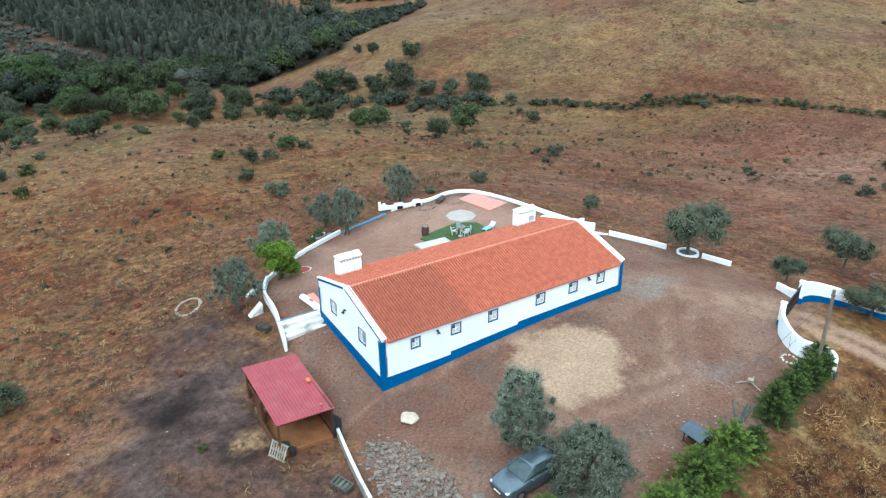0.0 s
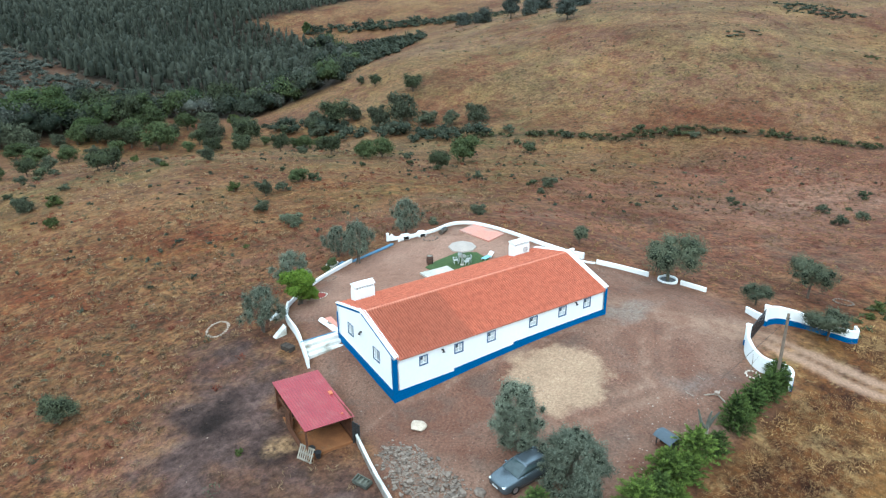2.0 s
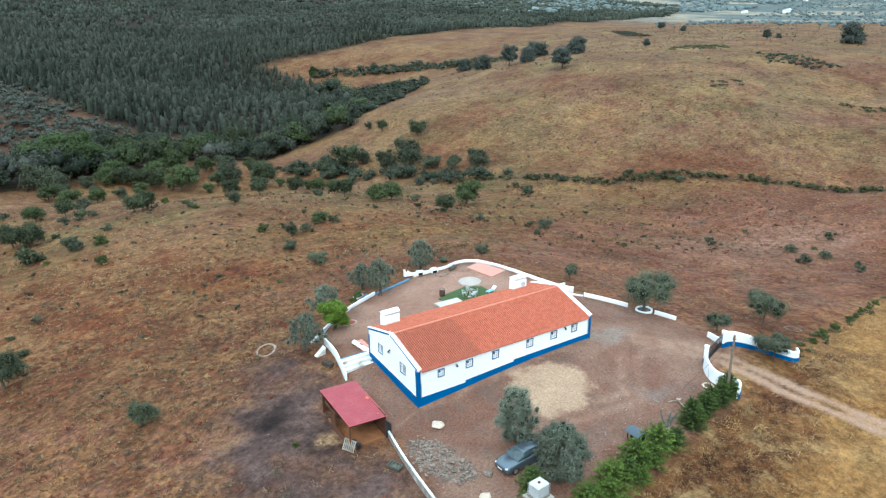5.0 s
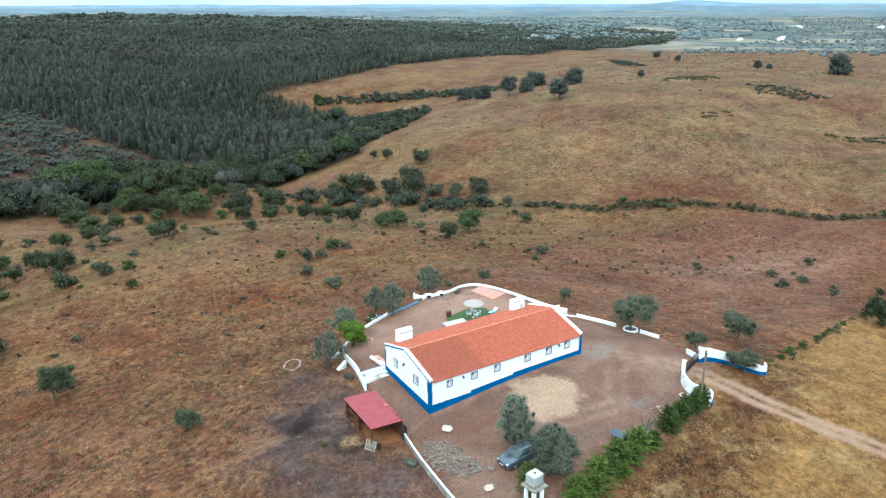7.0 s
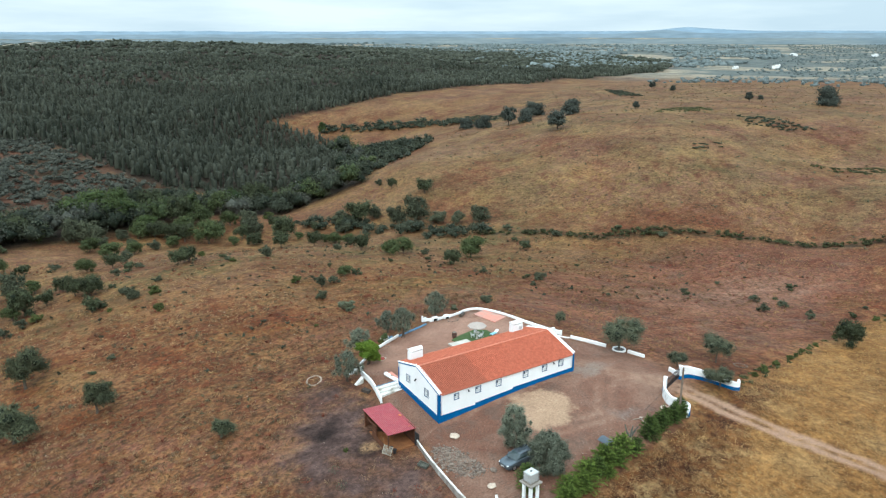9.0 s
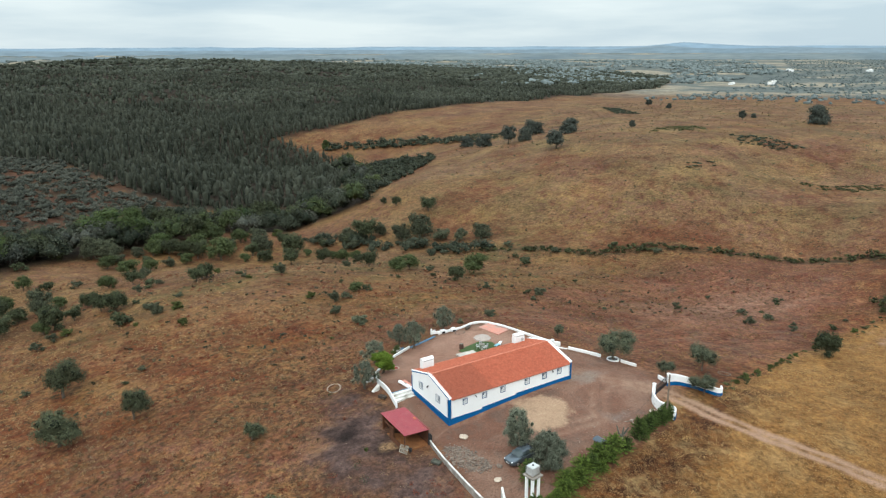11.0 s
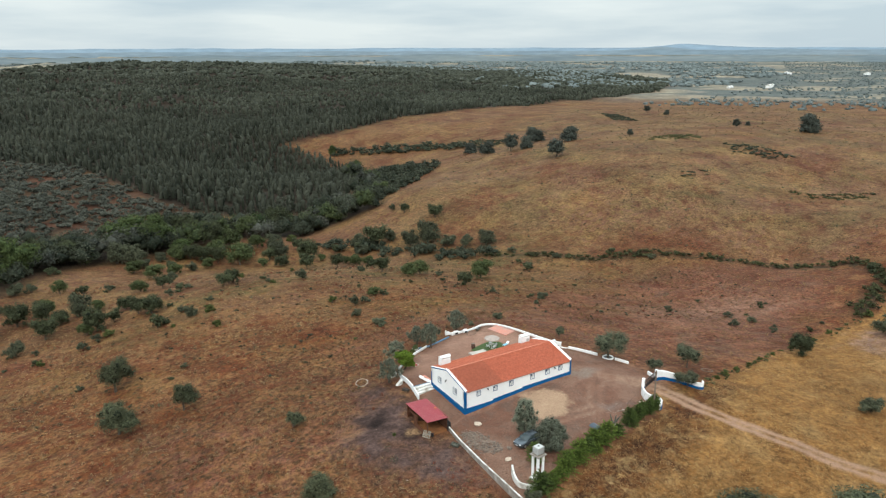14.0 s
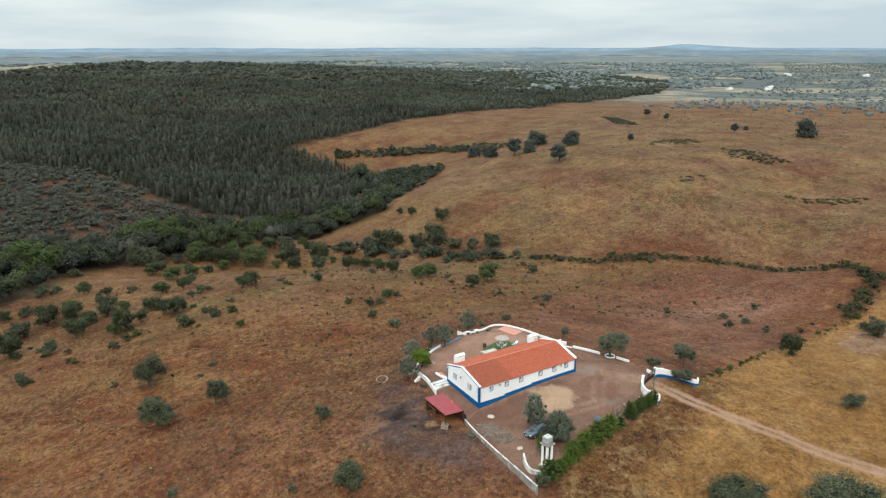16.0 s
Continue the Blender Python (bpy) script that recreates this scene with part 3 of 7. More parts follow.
def holed_wall(bm, length, low, top, thick, holes, m):
    """A wall along x from 0 to length, outer face at y = 0, with rectangular holes (x0, x1, z0, z1). low and top are functions of x."""
    xs = sorted({0.0, length, *[h[0] for h in holes], *[h[1] for h in holes]})
    zs = sorted({h[2] for h in holes} | {h[3] for h in holes})
    def quad(p):
        bm.faces.new([bm.verts.new(m @ Vector(c)) for c in p])
    for xa, xb in zip(xs, xs[1:]):
        levels = [(low(xa), low(xb))] + [(z, z) for z in zs] + [(top(xa), top(xb))]
        for (la, lb), (ta, tb) in zip(levels, levels[1:]):
            mid_x, mid_z = (xa + xb) / 2, (la + ta + lb + tb) / 4
            if any(h[0] < mid_x < h[1] and h[2] < mid_z < h[3] for h in holes):
                continue
            for y in (0, thick):
                quad([(xa, y, la), (xb, y, lb), (xb, y, tb), (xa, y, ta)])
        quad([(xa, 0, top(xa)), (xb, 0, top(xb)), (xb, thick, top(xb)), (xa, thick, top(xa))])
    for x in (0.0, length):
        quad([(x, 0, low(x)), (x, thick, low(x)), (x, thick, top(x)), (x, 0, top(x))])
    for x0, x1, z0, z1 in holes:
        quad([(x0, 0, z0), (x1, 0, z0), (x1, thick, z0), (x0, thick, z0)])
        quad([(x0, 0, z1), (x1, 0, z1), (x1, thick, z1), (x0, thick, z1)])
        quad([(x0, 0, z0), (x0, thick, z0), (x0, thick, z1), (x0, 0, z1)])
        quad([(x1, 0, z0), (x1, thick, z0), (x1, thick, z1), (x1, 0, z1)])
    bmesh.ops.remove_doubles(bm, verts=bm.verts, dist=0.001)
    return bm
# ==== house ====
FRONT, BACK, RIDGE_Y, EAVE, BACK_EAVE, TOP = 0.0, 9.2, 4.89, 3.72, 4.2, 5.3
LONG = 21.0


def roofline(y):
    return EAVE + (TOP - EAVE) * y / RIDGE_Y if y < RIDGE_Y else TOP + (BACK_EAVE - TOP) * (y - RIDGE_Y) / (BACK - RIDGE_Y)


def tile_material():
    m = material("clay_tile", (0.58, 0.185, 0.112), (0.45, 0.135, 0.082), 2.6, 0.85, 9, 0.15, stain=(0.27, 0.11, 0.075), stain_scale=2.2, stain_amount=0.2)
    # older, duller tiles over the first stretch of the front slope
    n, l = m.node_tree.nodes, m.node_tree.links
    shader = n["Principled BSDF"]
    source = shader.inputs["Base Color"].links[0].from_socket
    where = n.new("ShaderNodeSeparateXYZ")
    l.new(n.new("ShaderNodeTexCoord").outputs["Object"], where.inputs["Vector"])
    step_x, step_y = n.new("ShaderNodeMapRange"), n.new("ShaderNodeMapRange")
    step_x.inputs["From Min"].default_value, step_x.inputs["From Max"].default_value = 6.9, 6.7
    step_y.inputs["From Min"].default_value, step_y.inputs["From Max"].default_value = 4.85, 4.8
    l.new(where.outputs["X"], step_x.inputs["Value"])
    l.new(where.outputs["Y"], step_y.inputs["Value"])
    both = n.new("ShaderNodeMath")
    both.operation = "MULTIPLY"
    l.new(step_x.outputs["Result"], both.inputs[0])
    l.new(step_y.outputs["Result"], both.inputs[1])
    half = n.new("ShaderNodeMath")
    half.operation = "MULTIPLY"
    half.inputs[1].default_value = 0.3
    l.new(both.outputs[0], half.inputs[0])
    old = n.new("ShaderNodeMix")
    old.data_type = "RGBA"
    old.inputs["B"].default_value = (0.22, 0.09, 0.062, 1)
    l.new(half.outputs[0], old.inputs["Factor"])
    l.new(source, old.inputs["A"])
    l.new(old.outputs["Result"], shader.inputs["Base Color"])
    return m


TILE = tile_material()
house = empty("farmhouse", 0, 0, 0, label="long low white-washed farmhouse with blue plinth and red tile roof", category="house")


def low_edge(x):
    return -0.6


PALE_PANE = material("curtained_window_glass", (0.60, 0.63, 0.64), (0.5, 0.53, 0.55), 2.0, 0.1, 4, 0.0)


GREY_PANE = material("shaded_window_glass", (0.30, 0.33, 0.35), (0.38, 0.41, 0.43), 2.0, 0.1, 4, 0.0)


def window_set(name, holes, m, parent, e, split):
    for x0, x1, z0, z1 in holes:
        w = part(name, boxed(x0 - e, x1 + e, -0.03, 0.035, z1, z1 + e, m=m), FRAME_BLUE, parent, "dark blue painted window surround")
        for a, b in ((x0 - e, x0), (x1, x1 + e)):
            part("jamb", boxed(a, b, -0.03, 0.035, z0, z1, m=m), FRAME_BLUE, w)
        part("sill", boxed(x0 - e, x1 + e, -0.05, 0.06, z0 - e, z0, 0.01, m=m), FRAME_BLUE, w)
        bm, c, h = bmesh.new(), x0 + (x1 - x0) * split, z0 + (z1 - z0) * 0.5
        bars = [(x0, x0 + 0.05, z0, z1), (x1 - 0.05, x1, z0, z1), (x0 + 0.05, x1 - 0.05, z0, z0 + 0.05), (x0 + 0.05, x1 - 0.05, z1 - 0.05, z1), (c - 0.02, c + 0.02, z0 + 0.05, z1 - 0.05)]
        if e > 0.06:
            bars += [(x0 + 0.05, c - 0.02, h - 0.015, h + 0.015), (c + 0.02, x1 - 0.05, h - 0.015, h + 0.015)]
        for a, b, d, f in bars:
            box(bm, a, b, 0.03, 0.09, d, f, m=m)
        part("frame", bm, WHITE, w, "white window frame")
        if e > 0.06:
            for a, b, d, f, glass in ((x0 + 0.05, c - 0.02, h + 0.015, z1 - 0.05, GLASS), (x0 + 0.05, c - 0.02, z0 + 0.05, h - 0.015, PALE_PANE), (c + 0.02, x1 - 0.05, z0 + 0.05, h - 0.015, PALE_PANE), (c + 0.02, x1 - 0.05, h + 0.015, z1 - 0.05, PALE_PANE)):
                part("pane", boxed(a, b, 0.06, 0.07, d, f, m=m), glass, w)
        else:
            for a, b, glass in ((x0 + 0.05, c - 0.02, PALE_PANE), (c + 0.02, x1 - 0.05, GREY_PANE)):
                part("pane", boxed(a, b, 0.06, 0.07, z0 + 0.05, z1 - 0.05, m=m), glass, w)


FRONT_HOLES = [(2.19, 2.77, 2.52, 3.16), (5.29, 5.95, 2.52, 3.2), (8.34, 9.01, 2.52, 3.25), (12.53, 13.23, 2.54, 3.28), (15.63, 16.33, 2.57, 3.3), (18.4, 19.05, 2.6, 3.33)]
SIDE_HOLES = [(9.2 - 7.25, 9.2 - 6.38, 2.6, 3.5), (9.2 - 3.1, 9.2 - 2.15, 2.35, 3.3)]
at_front = Matrix.Identity(4)
at_back = pose(LONG, BACK, 0, 0, 0, 180)
at_left = pose(0, BACK, 0, 0, 0, -90)
at_right = pose(LONG, 0, 0, 0, 0, 90)
part("wall_front", holed_wall(bmesh.new(), LONG, low_edge, lambda x: EAVE - 0.06, 0.45, FRONT_HOLES, at_front), WHITE, house)
part("wall_back", holed_wall(bmesh.new(), LONG, low_edge, lambda x: BACK_EAVE - 0.06, 0.45, [], at_back), WHITE, house)
side_tops = [0.0, BACK - RIDGE_Y, BACK]
for name, m, holes, flip in (("wall_west", at_left, SIDE_HOLES, True), ("wall_east", at_right, [], False)):
    bm = bmesh.new()
    tall = lambda x, f=flip: roofline(BACK - x if f else x) + 0.14
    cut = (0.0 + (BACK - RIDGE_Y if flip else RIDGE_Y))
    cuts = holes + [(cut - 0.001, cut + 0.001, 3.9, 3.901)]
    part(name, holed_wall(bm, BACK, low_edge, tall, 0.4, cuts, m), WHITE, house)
    # sloping white coping on the gable
    for a, b in ((-0.12, cut), (cut, BACK + 0.12)):
        bm = bmesh.new()
        za, zb = tall(max(a, 0)), tall(min(b, BACK))
        wide_ = 0.2 if flip else 0.42
        quadv = [(a, -0.05, za), (b, -0.05, zb), (b, wide_, zb), (a, wide_, za)]
        lowv = [bm.verts.new(m @ Vector(v)) for v in quadv]
        highv = [bm.verts.new(m @ (Vector(v) + Vector((0, 0, 0.06)))) for v in quadv]
        bm.faces.new(lowv[::-1]), bm.faces.new(highv)
        for k in range(4):
            bm.faces.new((lowv[k], lowv[(k + 1) % 4], highv[(k + 1) % 4], highv[k]))
        part("coping", bm, WHITE, house, "white gable coping")
        bm = bmesh.new()
        quadv = [(max(a, 0.02), -0.025, za - 0.17), (min(b, BACK - 0.02), -0.025, zb - 0.17), (min(b, BACK - 0.02), -0.025, zb - 0.02), (max(a, 0.02), -0.025, za - 0.02)]
        out = [bm.verts.new(m @ Vector(v)) for v in quadv]
        back = [bm.verts.new(m @ (Vector(v) + Vector((0, 0.06, 0)))) for v in quadv]
        bm.faces.new(out), bm.faces.new(back[::-1])
        for k in range(4):
            bm.faces.new((out[k], out[(k + 1) % 4], back[(k + 1) % 4], back[k]))
        part("band", bm, BLUE, house, "blue painted band under the coping")
window_set("window", FRONT_HOLES, at_front, house, 0.085, 0.5)
window_set("window", SIDE_HOLES, at_left, house, 0.035, 0.4)

# blue plinth in three steps along the front, sloping along the gable
def slab(points, depth, m, shift):
    bm = bmesh.new()
    a = [bm.verts.new(m @ Vector((x, -shift, z))) for x, z in points]
    b = [bm.verts.new(m @ Vector((x, depth, z))) for x, z in points]
    bm.faces.new(a), bm.faces.new(b[::-1])
    for k in range(len(points)):
        bm.faces.new((a[k], a[(k + 1) % len(points)], b[(k + 1) % len(points)], b[k]))
    return bm


part("plinth", slab([(0.27, -0.6), (5.2, -0.6), (5.2, 0.97), (0.27, 0.97)], 0.1, at_front, 0.035), BLUE, house)
part("plinth", slab([(5.2, -0.6), (10.9, -0.6), (10.9, 1.47), (5.2, 1.2)], 0.1, at_front, 0.035), BLUE, house)
part("plinth", slab([(10.9, -0.6), (20.75, -0.6), (20.75, 1.76), (10.9, 1.66)], 0.1, at_front, 0.035), BLUE, house)
part("plinth", slab([(0, -0.6), (BACK - 0.27, -0.6), (BACK - 0.27, 0.98), (0, 1.76)], 0.1, at_left, 0.035), BLUE, house)
part("plinth", slab([(0.27, -0.6), (BACK, -0.6), (BACK, 1.9), (0.27, 1.76)], 0.1, at_right, 0.035), BLUE, house)
for m, a, b in ((at_front, -0.035, 0.27), (at_left, BACK - 0.27, BACK + 0.037), (at_front, LONG - 0.25, LONG + 0.037), (at_right, 0.0, 0.27), (at_left, -0.02, 0.16)):
    part("corner_band", slab([(a, -0.6), (b, -0.6), (b, EAVE - 0.07), (a, EAVE - 0.07)], 0.1, m, 0.038), BLUE, house, "blue painted corner")

# clay tile roof: ribs run down the slope, courses step over each other
def tile_slope(y_low, z_low, y_high, z_high):
    cols, courses = 94, 16
    x0, x1 = 0.2, LONG - 0.3
    profile = [(0.0, -0.09), (0.07, 0.03), (0.2, 0.125), (0.34, 0.125), (0.47, 0.03), (0.53, -0.1), (0.77, -0.2)]
    pitch, verts, faces = (x1 - x0) / cols, [], []
    n = cols * len(profile)
    for c in range(courses):
        for e in (0, 1):
            k = (c + e * 1.04) / courses
            y, z = y_low + (y_high - y_low) * k, z_low + (z_high - z_low) * k + (0.04 if e == 0 else 0.0)
            for i in range(cols):
                jig = 0.008 * math.sin(i * 12.9 + c * 4.1) + 0.01 * math.sin(i * 3.7)
                for u, w in profile:
                    verts.append((x0 + (i + u) * pitch + 0.008 * math.sin(c * 7.3 + i), y, z + jig + (0.35 * w if c + e == 0 else w)))
    for r in range(2 * courses - 1):
        a, b = r * n, (r + 1) * n
        faces += [(a + i, a + i + 1, b + i + 1, b + i) for i in range(n - 1)]
    return verts, faces


for y_low, z_low, nm in ((-0.28, EAVE - 0.03, "front slope"), (BACK + 0.28, BACK_EAVE - 0.02, "back slope")):
    v, f = tile_slope(y_low, z_low, RIDGE_Y, TOP + 0.06)
    tagged(mesh_object("roof_tiles", v, f, TILE, house), "overlapping red clay roof tiles", kind="stuff")
bm = bmesh.new()
for y_low, z_low in ((-0.2, EAVE - 0.1), (BACK + 0.2, BACK_EAVE - 0.1)):
    q = [(0.4, y_low, z_low), (LONG - 0.4, y_low, z_low), (LONG - 0.4, RIDGE_Y, TOP - 0.02), (0.4, RIDGE_Y, TOP - 0.02)]
    a = [bm.verts.new(Vector(p)) for p in q]
    b = [bm.verts.new(Vector(p) + Vector((0, 0, -0.06))) for p in q]
    bm.faces.new(a), bm.faces.new(b[::-1])
    for k in range(4):
        bm.faces.new((a[k], a[(k + 1) % 4], b[(k + 1) % 4], b[k]))
part("roof_deck", bm, RIDGE, house)
for k in range(46):
    x = 0.42 + k * (LONG - 0.84) / 46
    bm = bmesh.new()
    tube(bm, (x, RIDGE_Y, TOP + 0.05), (x + 0.47, RIDGE_Y, TOP + 0.065), 0.13, 0.115, 8)
    part("ridge_tile", bm, RIDGE, house)


# Black that stands in for the shade inside openings.
OPENING_SHADE = material("shade_black", (0.012, 0.012, 0.012), (0.02, 0.02, 0.02), 3, 0.95, 6, 0.1)


def chimney(x, y, label):
    c = part("chimney", boxed(x, x + 1.76, y, y + 0.85, 3.9, 5.42, 0.015), WHITE, house, label)
    for k in range(8):
        a = x + 0.05 + k * 0.225
        part("pillar", boxed(a, a + 0.09, y + 0.02, y + 0.83, 5.42, 5.68), WHITE, c)
    # Added black box paints the shade between the slot pillars.
    part("slot_shade", boxed(x + 0.1, x + 1.66, y + 0.3, y + 0.55, 5.4, 5.66), OPENING_SHADE, c, "black box standing for the shade behind the slots")
    bm = bmesh.new()
    lo = [(x - 0.03, y - 0.03, 5.68), (x + 1.79, y - 0.03, 5.68), (x + 1.79, y + 0.88, 5.68), (x - 0.03, y + 0.88, 5.68)]
    hi = [(x - 0.03, y + 0.42, 6.0), (x + 1.79, y + 0.42, 6.0)]
    b = [bm.verts.new(p) for p in lo]
    b2 = [bm.verts.new(Vector(p) + Vector((0, 0, 0.07))) for p in lo]
    t = [bm.verts.new(p) for p in hi]
    bm.faces.new(b[::-1])
    for k in range(4):
        bm.faces.new((b[k], b[(k + 1) % 4], b2[(k + 1) % 4], b2[k]))
    bm.faces.new((b2[0], b2[1], t[1], t[0])), bm.faces.new((b2[2], b2[3], t[0], t[1]))
    bm.faces.new((b2[1], b2[2], t[1])), bm.faces.new((b2[3], b2[0], t[0]))
    part("cap", bm, WHITE, c, "white pitched chimney cap")
    return c


chimney(1.3, 8.3, "wide white chimney with a row of smoke slots")
chim = chimney(17.45, 8.3, "wide white chimney with a worn emblem")
part("emblem", boxed(18.5, 18.95, 8.285, 8.31, 4.75, 5.2, 0.08), material("faded_emblem", (0.45, 0.44, 0.43), (0.6, 0.6, 0.6), 6, 0.9), chim, "faded grey plaque")
for x, z in ((4.13, 3.2), (17.4, 3.33)):
    lamp = part("wall_lamp", boxed(x - 0.09, x + 0.09, -0.14, 0.0, z - 0.02, z + 0.06, 0.02), METAL_DARK, house, "small dark outdoor wall lamp")
    part("shade", tube(bmesh.new(), (x, -0.14, z + 0.02), (x, -0.24, z - 0.16), 0.05, 0.12, 10), METAL_DARK, lamp)
lamp = part("wall_lamp", boxed(-0.14, 0.0, 4.85, 5.03, 3.66, 3.76, 0.02), METAL_DARK, house, "small dark outdoor wall lamp")
part("shade", tube(bmesh.new(), (-0.12, 4.94, 3.7), (-0.24, 4.94, 3.52), 0.05, 0.12, 10), METAL_DARK, lamp)
part("floor_slab", boxed(0.4, LONG - 0.4, 0.4, BACK - 0.4, 1.4, 1.5), OLD_WHITE, house)
part("vent_pipe", tube(bmesh.new(), (-0.02, RIDGE_Y, TOP - 0.3), (-0.02, RIDGE_Y, TOP + 0.42), 0.06, 0.06, 8), WHITE, house, "white vent pipe at the gable top")
# ==== walls ====
def wall_run(name, line, height, thick, mat, label, cap_mat=None, plinth=None, plinth_mat=None, plinth_side=0, kind="structure", smooth_steps=4):
    """A free-standing wall along a bent line, following the ground. height: number or list along the line."""
    pts = [Vector((x, y, 0)) for x, y in line]
    heights = height if isinstance(height, list) else [height] * len(pts)
    fine, hs = [], []
    for k in range(len(pts) - 1):
        p0, p1, p2, p3 = pts[max(k - 1, 0)], pts[k], pts[k + 1], pts[min(k + 2, len(pts) - 1)]
        for s in range(smooth_steps):
            u = s / smooth_steps
            fine.append(0.5 * ((2 * p1) + (p2 - p0) * u + (2 * p0 - 5 * p1 + 4 * p2 - p3) * u * u + (3 * p1 - p0 - 3 * p2 + p3) * u ** 3))
            hs.append(heights[k] + (heights[k + 1] - heights[k]) * u)
    fine.append(pts[-1]), hs.append(heights[-1])

    def strip(out, low, high_of, mat_, nm, round_top, one=0):
        verts, faces, n = [], [], 6 if round_top else 4
        for k, p in enumerate(fine):
            d = (fine[min(k + 1, len(fine) - 1)] - fine[max(k - 1, 0)]).normalized()
            s = Vector((-d.y, d.x, 0)) * (thick / 2 + out)
            base, top = gz(p.x, p.y) + (low(k) if callable(low) else low), gz(p.x, p.y) + high_of(k)
            if one:
                p, s = p + s * one * 0.5, s * 0.5
            ring = [p - s + Vector((0, 0, base)), p - s + Vector((0, 0, top))]
            if round_top:
                ring += [p - s * 0.5 + Vector((0, 0, top + 0.05)), p + s * 0.5 + Vector((0, 0, top + 0.05))]
            ring += [p + s + Vector((0, 0, top)), p + s + Vector((0, 0, base))]
            verts += ring
        for k in range(len(fine) - 1):
            for i in range(n):
                a, b = k * n, (k + 1) * n
                faces.append((a + i, a + (i + 1) % n, b + (i + 1) % n, b + i))
        faces += [tuple(range(n))[::-1], tuple(range((len(fine) - 1) * n, len(fine) * n))]
        return mesh_object(nm, verts, faces, mat_)
    w = strip(0, -0.5, lambda k: hs[k], mat, name, True)
    tagged(w, label, "wall", kind=kind)
    if cap_mat:
        c = strip(0.012, lambda k: hs[k] - 0.06, lambda k: hs[k] + 0.07, cap_mat, "coping", False)
        tagged(c, "flaking white-washed wall top").parent = w
    if plinth:
        p = strip(0.03, -0.4, lambda k: plinth, plinth_mat, "plinth", False, plinth_side)
        p.parent = w
    return w


GREY_WALL = material("bare_grey_render", (0.30, 0.27, 0.24), (0.21, 0.18, 0.155), 1.1, 0.95, 12, 0.3, stain=(0.5, 0.47, 0.43), stain_scale=0.8, stain_amount=0.7)
STONE = material("pale_field_stone", (0.225, 0.178, 0.145), (0.12, 0.088, 0.07), 1.5, 0.95, 8, 0.4, per_object=0.3)
BOULDER = material("worn_pale_rock", (0.56, 0.46, 0.36), (0.38, 0.29, 0.23), 1.2, 0.95, 9, 0.5)
DULL_STONE = material("earthy_stone", (0.40, 0.33, 0.27), (0.27, 0.2, 0.16), 2.5, 0.95, 8, 0.3)
PALE_STONE = material("white_stone", (0.66, 0.6, 0.52), (0.5, 0.42, 0.36), 2.5, 0.95, 8, 0.3, per_object=0.15)
CONCRETE = material("concrete", (0.56, 0.52, 0.46), (0.46, 0.42, 0.37), 1.2, 0.9, 14, 0.2, stain=(0.2, 0.18, 0.16), stain_amount=0.4)
PINK = material("salmon_tile_paving", (0.60, 0.25, 0.185), (0.52, 0.24, 0.185), 0.5, 0.9, 14, 0.1, stain=(0.36, 0.26, 0.22), stain_scale=0.45, stain_amount=0.8)
LAWN = material("artificial_lawn", (0.072, 0.108, 0.04), (0.055, 0.088, 0.034), 2.0, 0.95, 30, 0.4)
RED_SHEET = material("red_metal_sheet", (0.30, 0.035, 0.045), (0.26, 0.03, 0.042), 0.8, 0.5, 12, 0.05, stain=(0.33, 0.1, 0.09), stain_scale=1.5, stain_amount=0.35)
TIMBER = material("brown_timber", (0.13, 0.055, 0.03), (0.085, 0.04, 0.025), 1.8, 0.8, 14, 0.3, per_object=0.2)
GREY_WOOD = material("weathered_grey_wood", (0.30, 0.26, 0.21), (0.21, 0.18, 0.145), 2.2, 0.9, 12, 0.3, per_object=0.2)
POLE_WOOD = material("brown_grey_pole_wood", (0.215, 0.165, 0.125), (0.15, 0.115, 0.09), 2.2, 0.9, 12, 0.3)
DARK_WOOD = material("rotten_dark_wood", (0.07, 0.055, 0.045), (0.045, 0.036, 0.03), 2.5, 0.92, 10, 0.3, per_object=0.25)
MOSSY_WOOD = material("mossy_grey_wood", (0.13, 0.13, 0.105), (0.08, 0.082, 0.068), 2.5, 0.92, 10, 0.3, per_object=0.25)
BLACK = material("black_plastic", (0.02, 0.02, 0.022), (0.03, 0.03, 0.03), 2, 0.5, 6, 0.05)
WHITE_PLASTIC = material("white_plastic", (0.75, 0.75, 0.74), (0.7, 0.7, 0.69), 2, 0.45, 6, 0.02)
CANVAS = material("cream_canvas", (0.40, 0.335, 0.295), (0.365, 0.31, 0.275), 1.5, 0.95, 20, 0.1)
BRICK = material("orange_brick", (0.55, 0.19, 0.09), (0.48, 0.16, 0.08), 4, 0.9, 6, 0.2)
SHED_EARTH = material("trodden_ochre_earth", (0.26, 0.11, 0.045), (0.19, 0.08, 0.035), 1.5, 0.95, 9, 0.4)
BARK = material("bark", (0.12, 0.095, 0.075), (0.075, 0.06, 0.048), 3.0, 0.95, 6, 0.5)
CAR_PAINT = material("grey_blue_car_paint", (0.12, 0.142, 0.162), (0.112, 0.134, 0.152), 0.5, 0.22, 30, 0.0, metal=0.6)
CAR_GLASS = material("dark_car_glass", (0.045, 0.062, 0.064), (0.04, 0.055, 0.058), 1, 0.06, 4, 0.0)
RUBBER = material("tyre_rubber", (0.02, 0.02, 0.02), (0.03, 0.03, 0.03), 3, 0.85, 6, 0.1)
ALLOY = material("wheel_alloy", (0.5, 0.5, 0.52), (0.45, 0.45, 0.47), 2, 0.3, 6, 0.0, metal=0.9)
